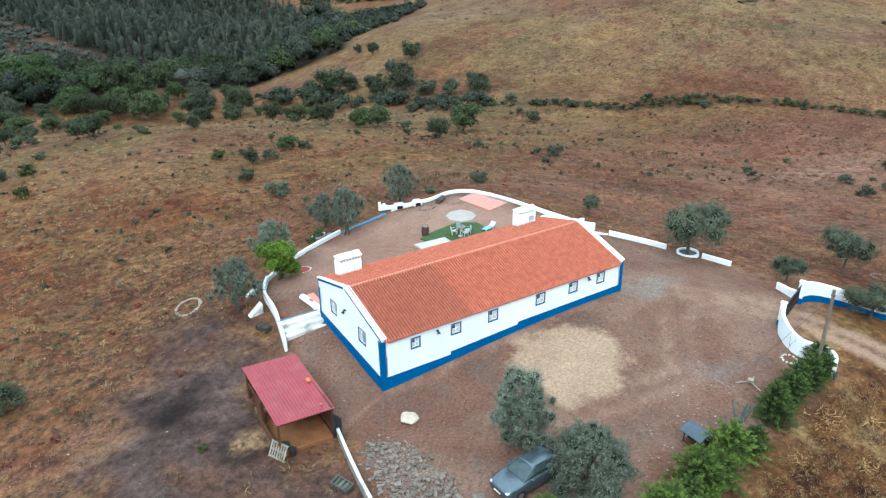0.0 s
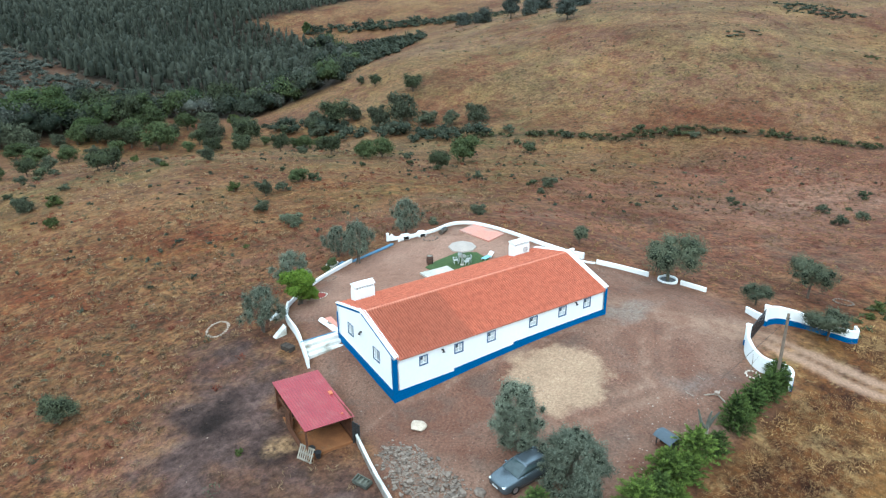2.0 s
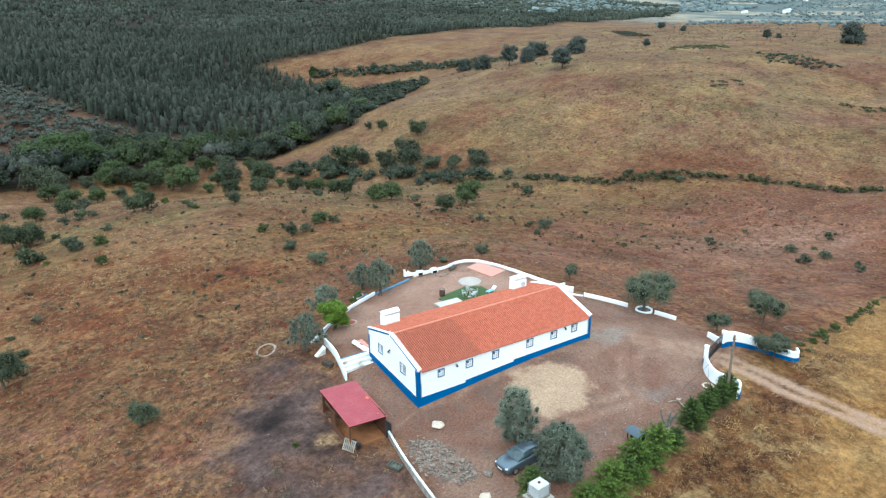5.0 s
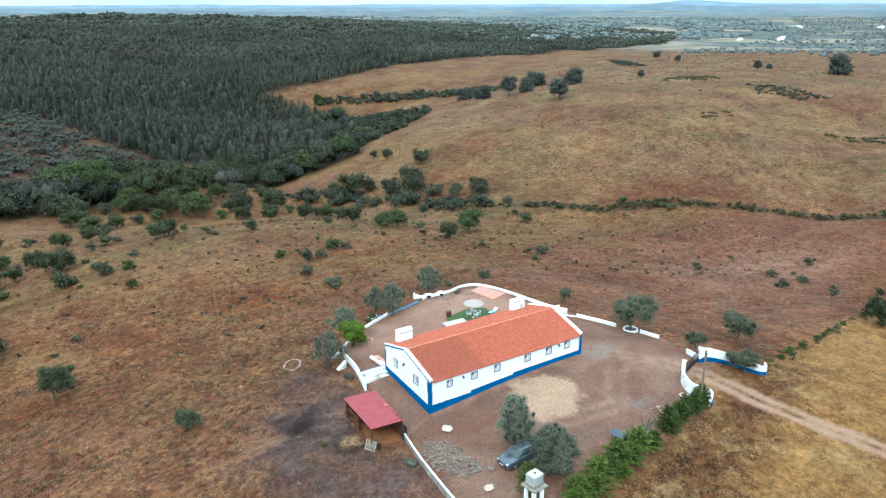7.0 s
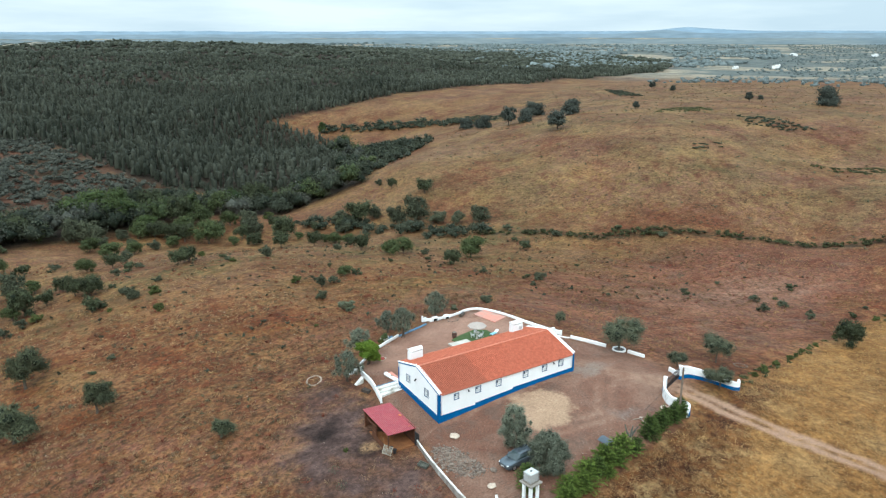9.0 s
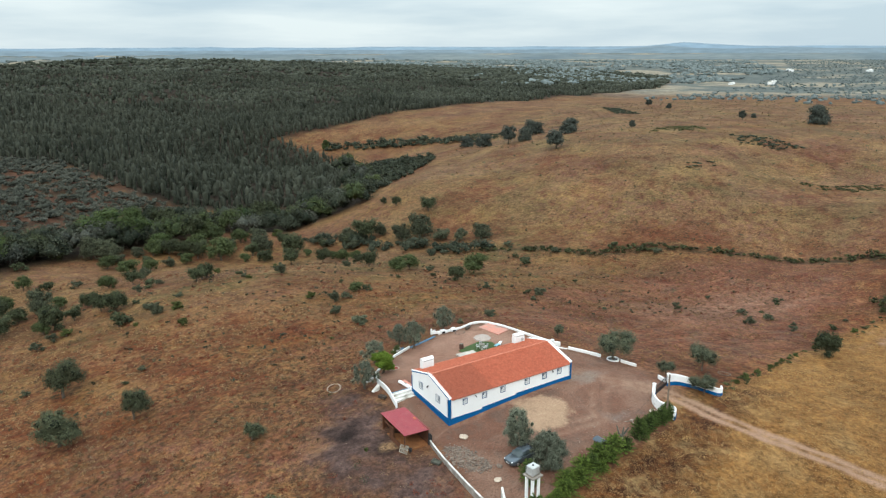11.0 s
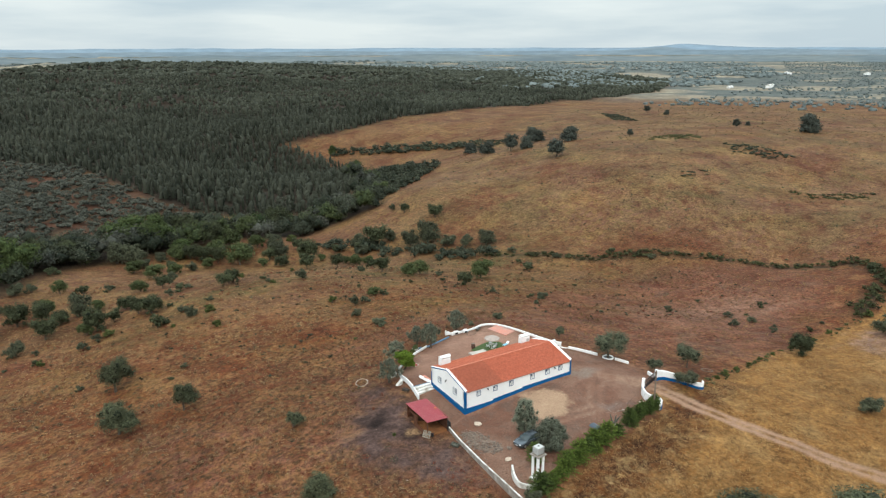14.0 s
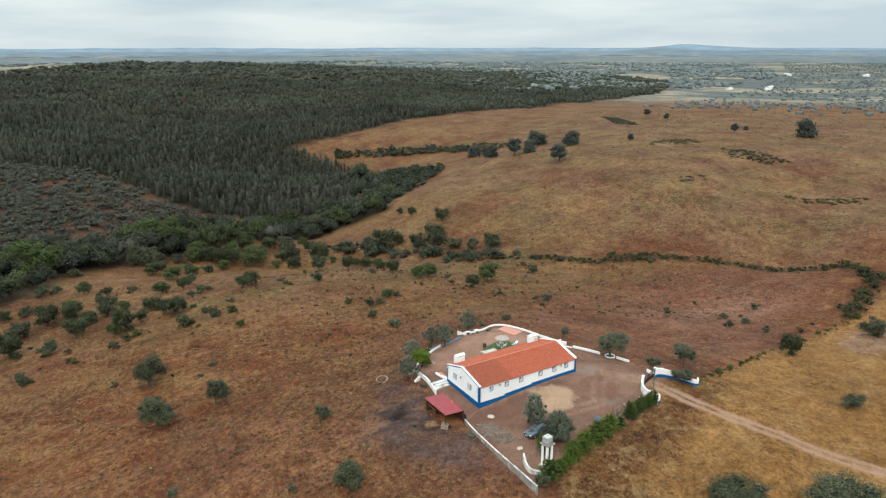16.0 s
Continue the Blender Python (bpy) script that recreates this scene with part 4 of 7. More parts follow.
LAMP_CLEAR = material("clear_lamp_plastic", (0.65, 0.68, 0.7), (0.6, 0.62, 0.65), 2, 0.1, 5, 0.0)
TANK_PLASTIC = material("weathered_tank_plastic", (0.52, 0.53, 0.51), (0.43, 0.44, 0.42), 1.5, 0.5, 8, 0.03)
HOOP_WOOD = material("pale_hoop_wood", (0.42, 0.27, 0.15), (0.34, 0.21, 0.12), 3, 0.85, 8, 0.2)
PALE_BLUE = material("pale_blue_fabric", (0.25, 0.50, 0.62), (0.22, 0.46, 0.58), 2, 0.8, 8, 0.1)
POOL_BLUE = material("faded_blue_paint", (0.07, 0.17, 0.28), (0.13, 0.2, 0.27), 1.2, 0.8, 10, 0.1)
BARREL_WOOD = material("oak_staves", (0.11, 0.055, 0.04), (0.08, 0.045, 0.035), 3, 0.75, 8, 0.2, per_object=0.15)
RED_GRAVEL = material("red_gravel", (0.30, 0.06, 0.045), (0.22, 0.05, 0.04), 3, 0.95, 6, 0.5)
BLUE_GREY_SHEET = material("blue_grey_sheet", (0.06, 0.08, 0.10), (0.05, 0.068, 0.085), 1.5, 0.5, 8, 0.05)

# ---- walls of the yard ----
wall_run("patio_wall", PATIO[:4], [0.75, 0.75, 0.65, 0.55], 0.2, WHITE, "white-washed curved garden wall beside the patio", smooth_steps=5)
wall_run("patio_wall", [PATIO[3], (1.4, 20.7), PATIO[4], PATIO[5], PATIO[6]], 0.4, 0.2, WHITE, "white-washed low garden wall under olive trees")
wall_run("patio_wall", PATIO[6:8] + [(15.2, 27.0)], 0.12, 0.42, POOL_BLUE, "low garden wall painted faded blue")
wall_run("patio_wall", PATIO[8:], [0.45, 0.32, 0.3, 0.3, 0.3, 0.32, 0.4, 0.5], 0.2, WHITE, "white-washed garden wall round the back of the patio")
wall_run("patio_wall", [(28.9, 12.6), (25.5, 11.6), (21.3, 10.2)], 0.9, 0.3, WHITE, "white-washed wall joining the house")
wall_run("drive_wall", [(29.7, 9.9), (31.0, 7.9), (31.9, 6.2), (32.3, 5.2)], 0.45, 0.2, WHITE, "low white wall along the drive")
wall_run("drive_wall", [(33.7, 2.3), (34.0, 1.2), (34.4, -0.2)], 0.45, 0.2, WHITE, "low white wall along the drive")
wall_run("patio_wall", [(28.98, 12.45), (29.4, 11.5)], [0.55, 0.7], 0.3, WHITE, "short white end of the garden wall")
wall_run("kerb_wall", [(28.3, 11.2), (29.1, 10.15), (29.6, 10.0)], 0.14, 0.14, WHITE, "low white kerb beside the wall")
wall_run("field_wall", [(-4.0, -0.9), (-5.1, -6.5), (-5.8, -12), (-6.1, -16.5), (-6.2, -21.8)], [0.5, 0.6, 0.75, 1.0, 1.3], 0.15, GREY_WALL, "long weathered boundary wall with a white top", cap_mat=OLD_WHITE)
wall_run("curl_wall", [(-3.6, -15.7), (-4.2, -17.0), (-4.3, -18.2), (-3.4, -19.2), (-2.2, -19.5)], [1.3, 0.9, 0.7, 0.6, 0.55], 0.25, OLD_WHITE, "curved white wall sweeping down to a low end")
wall_run("gate_wall", [(27.7, -9.4), (26.6, -10.2), (25.7, -11.4), (25.4, -12.5), (25.9, -13.4), (26.3, -14.0), (26.0, -14.6), (25.1, -15.1)], [1.7, 1.55, 1.4, 1.3, 1.2, 1.1, 1.05, 1.0], 0.24, WHITE, "curved white gate wall with blue plinth", plinth=0.5, plinth_mat=BLUE, plinth_side=1)
wall_run("gate_wall", [(32.8, -7.7), (34.2, -7.9), (35.3, -9.2), (35.9, -10.9), (36.4, -12.3), (36.8, -13.1), (37.4, -13.3), (37.9, -12.8)], [1.75, 1.6, 1.45, 1.3, 1.22, 1.18, 1.2, 1.3], 0.24, WHITE, "curved white gate wall with blue plinth", plinth=0.55, plinth_mat=BLUE, plinth_side=-1)
wall_run("gate_wing", [(32.8, -7.7), (33.3, -6.4), (33.6, -5.2)], [0.9, 0.6, 0.55], 0.22, WHITE, "short white wing wall by the gate")
for x, y in ((27.8, -9.35), (32.7, -7.72)):
    z = gz(x, y)
    post = empty("gate_post", x, y, z, 20, "square white gate post with pyramid cap", "gate post", "gate posts")
    part("shaft", boxed(-0.19, 0.19, -0.19, 0.19, -0.3, 1.85, 0.02), WHITE, post)
    bm = boxed(-0.23, 0.23, -0.23, 0.23, 1.85, 1.9, 0.01)
    part("cap", bm, WHITE, post)
    part("foot", boxed(-0.21, 0.21, -0.21, 0.21, -0.3, 0.5), BLUE, post, "blue painted foot")
gate_turn = math.degrees(math.atan2(-7.72 + 9.35, 32.7 - 27.8))
gate_len = math.hypot(4.9, 1.63)
gate = empty("metal_gate", 27.8, -9.35, gz(30, -8.6), gate_turn, "dark metal two-leaf driveway gate, closed", "gate")
for s in range(2):
    a = 0.3 + s * (gate_len - 0.6) / 2
    b = a + (gate_len - 0.6) / 2 - 0.04
    leaf = part("gate_leaf", boxed(a, b, -0.03, 0.03, 1.38, 1.45), METAL_DARK, gate)
    part("rail", boxed(a, b, -0.03, 0.03, 0.1, 0.17), METAL_DARK, leaf)
    part("panel", boxed(a + 0.05, b - 0.05, -0.01, 0.01, 0.17, 0.7), METAL_DARK, leaf)
    for k in range(13):
        x = a + 0.03 + k * (b - a - 0.06) / 12
        part("bar", boxed(x - 0.015, x + 0.015, -0.015, 0.015, 0.17, 1.38), METAL_DARK, leaf)

# retaining steps between the garden wall and the house
steps = empty("garden_steps", -3.2, 8.2, gz(-1.6, 8.2) - 0.1, 0, "white-washed steps with a blue painted edge", "steps")
for k in range(3):
    part("step", boxed(0.1, 3.15, 0.45 * k, 1.5, 0.27 * k - 0.3 * (k == 0), 0.27 * (k + 1), 0.02), OLD_WHITE, steps)
part("edge", boxed(0.1, 3.15, 1.44, 1.54, 0.8, 0.86), POOL_BLUE, steps, "blue painted top edge")
for x, y, t in ((-3.35, 13.2, 75), (-2.3, 17.2, 60)):
    bm = bmesh.new()
    q = [bm.verts.new(p) for p in ((0, -0.3, -0.5), (1.5, -0.3, -0.5), (1.5, -0.3, 0.85), (0, 0.3, -0.5), (1.5, 0.3, -0.5), (1.5, 0.3, 0.85))]
    bm.faces.new(q[:3]), bm.faces.new(q[3:][::-1])
    for a, b in ((0, 1), (1, 2), (2, 0)):
        bm.faces.new((q[a], q[b], q[b + 3], q[a + 3]))
    me = empty("buttress", x - 1.2 * math.cos(radians(t - 75)), y, gz(x, y), t - 75, "sloping white-washed wall buttress", "buttress", "wall buttresses")
    part("body", bm, OLD_WHITE, me)

# ---- patio ----
def paving(name, corners, thick, mat, label, category="paving"):
    bm = bmesh.new()
    top = [bm.verts.new((x, y, gz(x, y) + thick)) for x, y in corners]
    low = [bm.verts.new((x, y, gz(x, y) - 0.3)) for x, y in corners]
    bm.faces.new(top)
    for k in range(len(corners)):
        bm.faces.new((top[k], top[(k + 1) % len(corners)], low[(k + 1) % len(corners)], low[k]))
    me = bpy.data.meshes.new(name)
    bmesh.ops.recalc_face_normals(bm, faces=bm.faces)
    bm.to_mesh(me)
    me.materials.append(mat)
    return tagged(new(name, me), label, category)


tagged(paving("pink_terrace", [(22.6, 24.6), (25.4, 25.7), (26.2, 20.9), (23.0, 19.6)], 0.16, PINK, "salmon pink painted paving in the patio corner"))
paving("white_slab", [(12.2, 16.3), (15.3, 16.1), (15.1, 13.9), (12.1, 14.1)], 0.2, CONCRETE, "pale concrete slab behind the house")
paving("pink_step", [(-0.1, 9.6), (0.9, 9.9), (1.0, 12.8), (0.1, 12.9)], 0.14, PINK, "salmon pink paving strip beside the house")
paving("lawn_carpet", [(13.6, 17.5), (15.4, 18.3), (18.6, 18.9), (20.0, 17.6), (19.8, 15.2), (17.4, 14.4), (13.9, 14.6)], 0.1, LAWN, "green artificial lawn under the garden umbrella", "lawn")

bench = empty("curved_bench", 0.15, 11.3, gz(0.1, 11.3), 96, "low white masonry bench with a dark opening", "bench")
part("seat", boxed(-1.5, 1.5, -0.27, 0.27, 0.0, 0.42, 0.16), WHITE, bench)
part("opening", boxed(-0.3, 0.25, -0.1, 0.1, 0.45, 0.46), GREY_WOOD, bench, "brown cover")


def garden_chair():
    c = empty("garden_chair", 0, 0, 0, label="white plastic stacking garden chair on the lawn", category="chair", group="chairs round the table")
    part("seat", boxed(-0.24, 0.24, -0.24, 0.24, 0.40, 0.44, 0.02), WHITE_PLASTIC, c)
    part("backrest", boxed(-0.24, 0.24, 0.22, 0.26, 0.44, 0.86, 0.015, m=pose(0, 0, 0, -6)), WHITE_PLASTIC, c)
    for s in (-1, 1):
        for f in (-1, 1):
            part("leg", tube(bmesh.new(), (s * 0.24, f * 0.24, 0), (s * 0.21, f * 0.2, 0.41), 0.025, 0.03, 6), WHITE_PLASTIC, c)
        part("armrest", boxed(s * 0.26 - 0.03, s * 0.26 + 0.03, -0.22, 0.24, 0.62, 0.65, 0.01), WHITE_PLASTIC, c)
    return c


TX, TY = 17.1, 16.1
TZ = gz(TX, TY) + 0.1
chair_one = garden_chair()
chair_one.scale = (0.88, 0.88, 0.88)
chair_one.matrix_basis = pose(TX, TY - 0.66, TZ, 0, 0, 180) @ Matrix.Scale(0.88, 4)
for a in (70, 160, 250):
    copy_thing(chair_one, pose(TX + 0.66 * math.sin(radians(a)), TY - 0.66 * math.cos(radians(a)), TZ, 0, 0, 180 + a))
table = empty("garden_table", TX, TY, TZ, 0, "round grey garden table under the umbrella", "table")
bm = bmesh.new()
tube(bm, (0, 0, 0.70), (0, 0, 0.74), 0.42, 0.42, 24)
part("tabletop", bm, CONCRETE, table)
for k in range(4):
    a = radians(45 + 90 * k)
    part("leg", tube(bmesh.new(), (0.32 * math.cos(a), 0.32 * math.sin(a), 0), (0.27 * math.cos(a), 0.27 * math.sin(a), 0.7), 0.025, 0.025, 6), WHITE_PLASTIC, table)
umb = empty("garden_umbrella", 16.75, 15.6, TZ, 12, "cream octagonal garden umbrella, open", "umbrella")
part("pole", tube(bmesh.new(), (0, 0, 0), (0, 0, 2.5), 0.025, 0.02, 8), GREY_WOOD, umb)
part("base", tube(bmesh.new(), (0, 0, 0), (0, 0, 0.08), 0.25, 0.22, 14), CONCRETE, umb)
bm = bmesh.new()
peak = bm.verts.new((0, 0, 2.55))
ring = [bm.verts.new((1.38 * math.cos(k * math.pi / 4), 1.38 * math.sin(k * math.pi / 4), 2.02)) for k in range(8)]
inner = [bm.verts.new((0.7 * math.cos(k * math.pi / 4), 0.7 * math.sin(k * math.pi / 4), 2.33)) for k in range(8)]
flap = [bm.verts.new((1.39 * math.cos(k * math.pi / 4), 1.39 * math.sin(k * math.pi / 4), 1.9)) for k in range(8)]
for k in range(8):
    j = (k + 1) % 8
    bm.faces.new((peak, inner[k], inner[j])), bm.faces.new((inner[k], ring[k], ring[j], inner[j])), bm.faces.new((ring[k], flap[k], flap[j], ring[j]))
canopy = part("canopy", bm, CANVAS, umb, "cream canvas canopy with a valance")
canopy.modifiers.new("thickness", "SOLIDIFY").thickness = 0.012
for k in range(8):
    a = k * math.pi / 4
    part("rib", tube(bmesh.new(), (0.02 * math.cos(a), 0.02 * math.sin(a), 2.48), (1.36 * math.cos(a), 1.36 * math.sin(a), 1.99), 0.01, 0.008, 5), GREY_WOOD, umb)

bz = gz(14.5, 18.1)
barrel = empty("wine_barrel", 14.5, 18.1, bz, 0, "dark oak wine barrel with iron hoops standing upright", "barrel")
bm = bmesh.new()
levels = [(0.0, 0.29), (0.2, 0.335), (0.47, 0.36), (0.74, 0.335), (0.94, 0.29)]
for (za, ra), (zb, rb) in zip(levels, levels[1:]):
    tube(bm, (0, 0, za), (0, 0, zb), ra, rb, 18, cap=False)
bmesh.ops.remove_doubles(bm, verts=bm.verts, dist=0.001)
part("staves", bm, BARREL_WOOD, barrel)
part("lid", tube(bmesh.new(), (0, 0, 0.90), (0, 0, 0.92), 0.285, 0.285, 18), GREY_WOOD, barrel)
for z, r in ((0.04, 0.305), (0.26, 0.349), (0.68, 0.349), (0.89, 0.305)):
    part("hoop", tube(bmesh.new(), (0, 0, z), (0, 0, z + 0.05), r, r, 18, cap=False), METAL_DARK, barrel)

lounger = empty("sun_lounger", 19.9, 15.6, gz(19.9, 15.6) + 0.05, 15, "pale blue sun lounger on the lawn edge", "sun lounger")
part("mattress", boxed(-0.95, 0.45, -0.33, 0.33, 0.32, 0.40, 0.03), PALE_BLUE, lounger)
part("backrest", boxed(0, 0.75, -0.33, 0.33, 0, 0.06, 0.02, m=pose(0.45, 0, 0.36, 0, -45)), WHITE_PLASTIC, lounger)
for x in (-0.85, 0.4):
    for y in (-0.28, 0.28):
        part("leg", boxed(x - 0.03, x + 0.03, y - 0.03, y + 0.03, 0, 0.33), WHITE_PLASTIC, lounger)

lounger.scale = (0.8, 0.8, 0.6)
# masonry barbecue with arched oven by the back wall
bbq = empty("garden_oven", 17.7, 26.8, gz(17.7, 26.8), -12, "white masonry garden oven and barbecue against the wall", "oven")
part("counter", boxed(-1.35, -0.35, -0.3, 0.3, 0, 0.62, 0.08), WHITE, bbq)
# Niche and mouth are flat black panels in place of shaded hollows.
part("niche", boxed(-1.15, -0.55, -0.32, -0.29, 0.08, 0.42, 0.01), OPENING_SHADE, bbq, "black panel for the shade in the wood store niche")
part("oven_body", boxed(0.55, 1.6, -0.42, 0.42, 0, 0.72, 0.2), WHITE, bbq)
part("mouth", boxed(0.8, 1.35, -0.44, -0.41, 0.12, 0.5, 0.06), OPENING_SHADE, bbq, "black panel for the dark oven mouth")
part("low_wall", boxed(-2.0, 0.55, 0.12, 0.32, 0, 0.4, 0.02), WHITE, bbq)
for k, (a, b, top) in enumerate(((-3.0, -2.75, 0.95), (-2.75, -2.5, 0.6), (-2.5, -2.25, 0.7), (-2.25, -2.0, 0.5))):
    part("stepped_end", boxed(a, b, 0.1, 0.34, 0, top, 0.02), WHITE, bbq)

stone_rng = random.Random(4)


def stone(name, x, y, size, mat, label="", category="", group="", sink=0.25, flat=0.6, parent=None, z=None):
    bm = bmesh.new()
    bmesh.ops.create_icosphere(bm, subdivisions=2 if size > 0.35 else 1, radius=0.5)
    for v in bm.verts:
        v.co *= 1 + stone_rng.uniform(-0.22, 0.18)
    me = bpy.data.meshes.new(name)
    bm.to_mesh(me)
    bm.free()
    me.materials.append(mat)
    ob = new(name, me)
    ob.matrix_basis = pose(x, y, (gz(x, y) if z is None else z) + size * flat * (0.5 - sink), stone_rng.uniform(-12, 12), stone_rng.uniform(-12, 12), stone_rng.uniform(0, 360))
    ob.scale = (size * stone_rng.uniform(0.8, 1.25), size * stone_rng.uniform(0.7, 1.0), size * flat)
    if parent:
        ob.parent = parent
    return tagged(ob, label, category, group)


stone("boulder", -0.1, -3.3, 1.25, BOULDER, "pale flat boulder lying in the yard", "boulder", flat=0.28, sink=0.1)
stone("boulder", -2.2, -13.2, 0.95, BOULDER, "pale flat boulder near the boundary wall", "boulder", flat=0.3, sink=0.1)
stone("rock", -0.5, -11.2, 0.8, STONE, "grey block at the end of the rubble", "rock", flat=0.5)


def stone_ring(name, x, y, rx, ry, count, size, mat, label, turn=0.0):
    holder = empty(name, x, y, gz(x, y), turn, label, "stone ring")
    for k in range(count):
        a = 2 * math.pi * k / count
        px, py = rx * math.cos(a), ry * math.sin(a)
        wx, wy = x + px * math.cos(radians(turn)) - py * math.sin(radians(turn)), y + px * math.sin(radians(turn)) + py * math.cos(radians(turn))
        st = stone("stone", px, py, size, mat, parent=holder, z=gz(wx, wy) - gz(x, y))
    return holder


stone_ring("stone_ring", -6.9, 19.8, 0.95, 1.75, 26, 0.34, DULL_STONE, "oval ring of white-painted stones on bare earth", -20)
stone_ring("stone_ring", 24.4, -12.4, 0.5, 0.5, 11, 0.24, PALE_STONE, "ring of pale stones round a planting bed")
stone_ring("stone_ring", 46.7, -7.1, 0.9, 0.9, 20, 0.24, STONE, "ring of pale stones round a planting bed")
stone_ring("stone_ring", 2.5, 18.7, 0.75, 0.95, 20, 0.16, PALE_STONE, "ring of white stones round a red flower bed")
stone_ring("stone_ring", 5.6, 23.1, 0.7, 0.7, 14, 0.22, STONE, "ring of grey stones round a planting bed")
stone_ring("stone_ring", 18.9, 24.9, 0.8, 0.8, 14, 0.25, STONE, "dark stone ring of a fire place")
paving("flower_bed", [(2.5 + 0.62 * math.cos(k * 0.6283), 18.7 + 0.82 * math.sin(k * 0.6283)) for k in range(10)], 0.05, RED_GRAVEL, "red gravel flower bed inside white stones", "flower bed")
log_pile = empty("log_seat", 21.0, 25.5, gz(21, 25.5), 30, "dark hollow log lying by the wall", "log")
part("log", tube(bmesh.new(), (-0.7, 0, 0.25), (0.7, 0, 0.25), 0.27, 0.24, 12), BARK, log_pile)
part("soil", boxed(-0.55, 0.55, -0.14, 0.14, 0.47, 0.53, 0.02), BLACK, log_pile)

planter = empty("round_planter", 33.2, 3.5, gz(33.2, 3.5), 0, "round white-washed planter ring at the foot of an olive", "planter")
bm = bmesh.new()
for k in range(28):
    a, b = k * 2 * math.pi / 28, (k + 1) * 2 * math.pi / 28
    p = [Vector((r * math.cos(t), r * math.sin(t), z)) for t in (a, b) for r, z in ((0.98, -0.4), (0.98, 0.3), (0.82, 0.3), (0.82, 0.0))]
    v = [bm.verts.new(c) for c in p]
    for i in range(3):
        bm.faces.new((v[i], v[i + 1], v[i + 5], v[i + 4]))
bmesh.ops.remove_doubles(bm, verts=bm.verts, dist=0.001)
part("ring_wall", bm, WHITE, planter)
part("soil", tube(bmesh.new(), (0, 0, 0.05), (0, 0, 0.12), 0.82, 0.82, 28), BLACK, planter, "dark soil")

# ---- shed ----
SX, SY = -5.95, 1.1
shed = empty("animal_shed", SX, SY, gz(SX, SY) - 0.1, -3, "open timber animal shed with red sheet roof", "shed")


def corrugated(w, d, z_of, pitch=0.19, thick=0.02):
    nx, verts, faces = int(w / pitch) * 4, [], []
    for j, y in enumerate((-d / 2, d / 2)):
        for i in range(nx + 1):
            x = -w / 2 + w * i / nx
            wave = (0.0, 0.03, 0.03, 0.0)[i % 4]
            verts.append((x, y, z_of(x, y) + wave))
    faces = [(i, i + 1, nx + 2 + i, nx + 1 + i) for i in range(nx)]
    return verts, faces


v, f = corrugated(3.5, 6.6, lambda x, y: 2.28 - 0.02 * x + 0.015 * y)
roof = mesh_object("roof", v, f, RED_SHEET, shed)
roof.modifiers.new("thickness", "SOLIDIFY").thickness = 0.015
part("brick", boxed(1.25, 1.5, -0.2, 0.2, 2.3, 2.37, 0.01), BRICK, roof, "orange hollow brick weighing down the roof")
part("brick", boxed(1.05, 1.2, -2.7, -2.6, 2.27, 2.33, 0.01), BRICK, roof, "broken orange brick on the roof")
for x in (-1.6, 1.6):
    for y in (-3.0, 0.0, 3.0):
        part("post", boxed(x - 0.06, x + 0.06, y - 0.06, y + 0.06, -0.4, 2.26), TIMBER, shed)
for x in (-1.6, 1.6):
    part("beam", boxed(x - 0.05, x + 0.05, -3.2, 3.2, 2.12, 2.25), TIMBER, shed)
for y in (-3.0, 0.0, 3.0):
    part("beam", boxed(-1.7, 1.7, y - 0.05, y + 0.05, 2.0, 2.12), TIMBER, shed)
for k in range(15):
    z = -0.3 + k * 0.155
    part("plank", boxed(1.66, 1.7, -3.05, 3.05, z, z + 0.145), TIMBER, shed)
    part("plank", boxed(-1.6, 1.66, 3.06, 3.1, z, z + 0.145), TIMBER, shed)
for k in range(14):
    z = -0.3 + k * 0.155
    part("plank", boxed(-1.72, -1.68, -2.2 if k < 6 else -0.1, 0.9 if k < 12 else 2.2, z, z + 0.145), TIMBER, shed)
part("floor", boxed(-1.65, 1.62, -3.1, 3.0, -0.3, 0.16, 0.03), SHED_EARTH, shed, "ochre earth floor")
pallet = empty("wooden_pallet", -8.0, -1.9, gz(-8, -1.9), -65, "weathered wooden pallet leaning on its edge", "pallet")
lean = pose(0, 0, 0, 62)
for k in range(7):
    part("slat", boxed(-0.6 + k * 0.18, -0.5 + k * 0.18, 0, 1.0, 0.08, 0.1, m=lean), GREY_WOOD, pallet)
for y in (0.02, 0.45, 0.88):
    part("bearer", boxed(-0.6, 0.6, y, y + 0.1, 0, 0.08, m=lean), GREY_WOOD, pallet)
for x, y, s in ((-7.35, -1.6, 1.0), (-7.1, -2.1, 0.8)):
    bin_ = empty("feed_bin", x, y, gz(x, y), 20, "black plastic feed bucket beside the shed", "bucket", "feed buckets")
    part("body", tube(bmesh.new(), (0, 0, 0), (0, 0, 0.55 * s), 0.2 * s, 0.27 * s, 14), BLACK, bin_)
    part("rim", tube(bmesh.new(), (0, 0, 0.52 * s), (0, 0, 0.56 * s), 0.29 * s, 0.29 * s, 14), BLACK, bin_)
tarp = empty("dark_sheet", -4.25, -2.1, gz(-4.25, -2.1), 0, "black sheet hung over the shed corner", "tarpaulin")
for k in range(5):
    part("fold", boxed(-0.3 + 0.11 * k, -0.17 + 0.11 * k, -0.05 + 0.05 * (k % 2), 0.02 + 0.05 * (k % 2), -0.2, 1.75 - 0.12 * k, 0.025), BLACK, tarp)
trough = empty("wooden_trough", -5.9, -6.1, gz(-5.9, -6.1), -70, "mossy grey wooden trough tipped beside the wall", "trough")
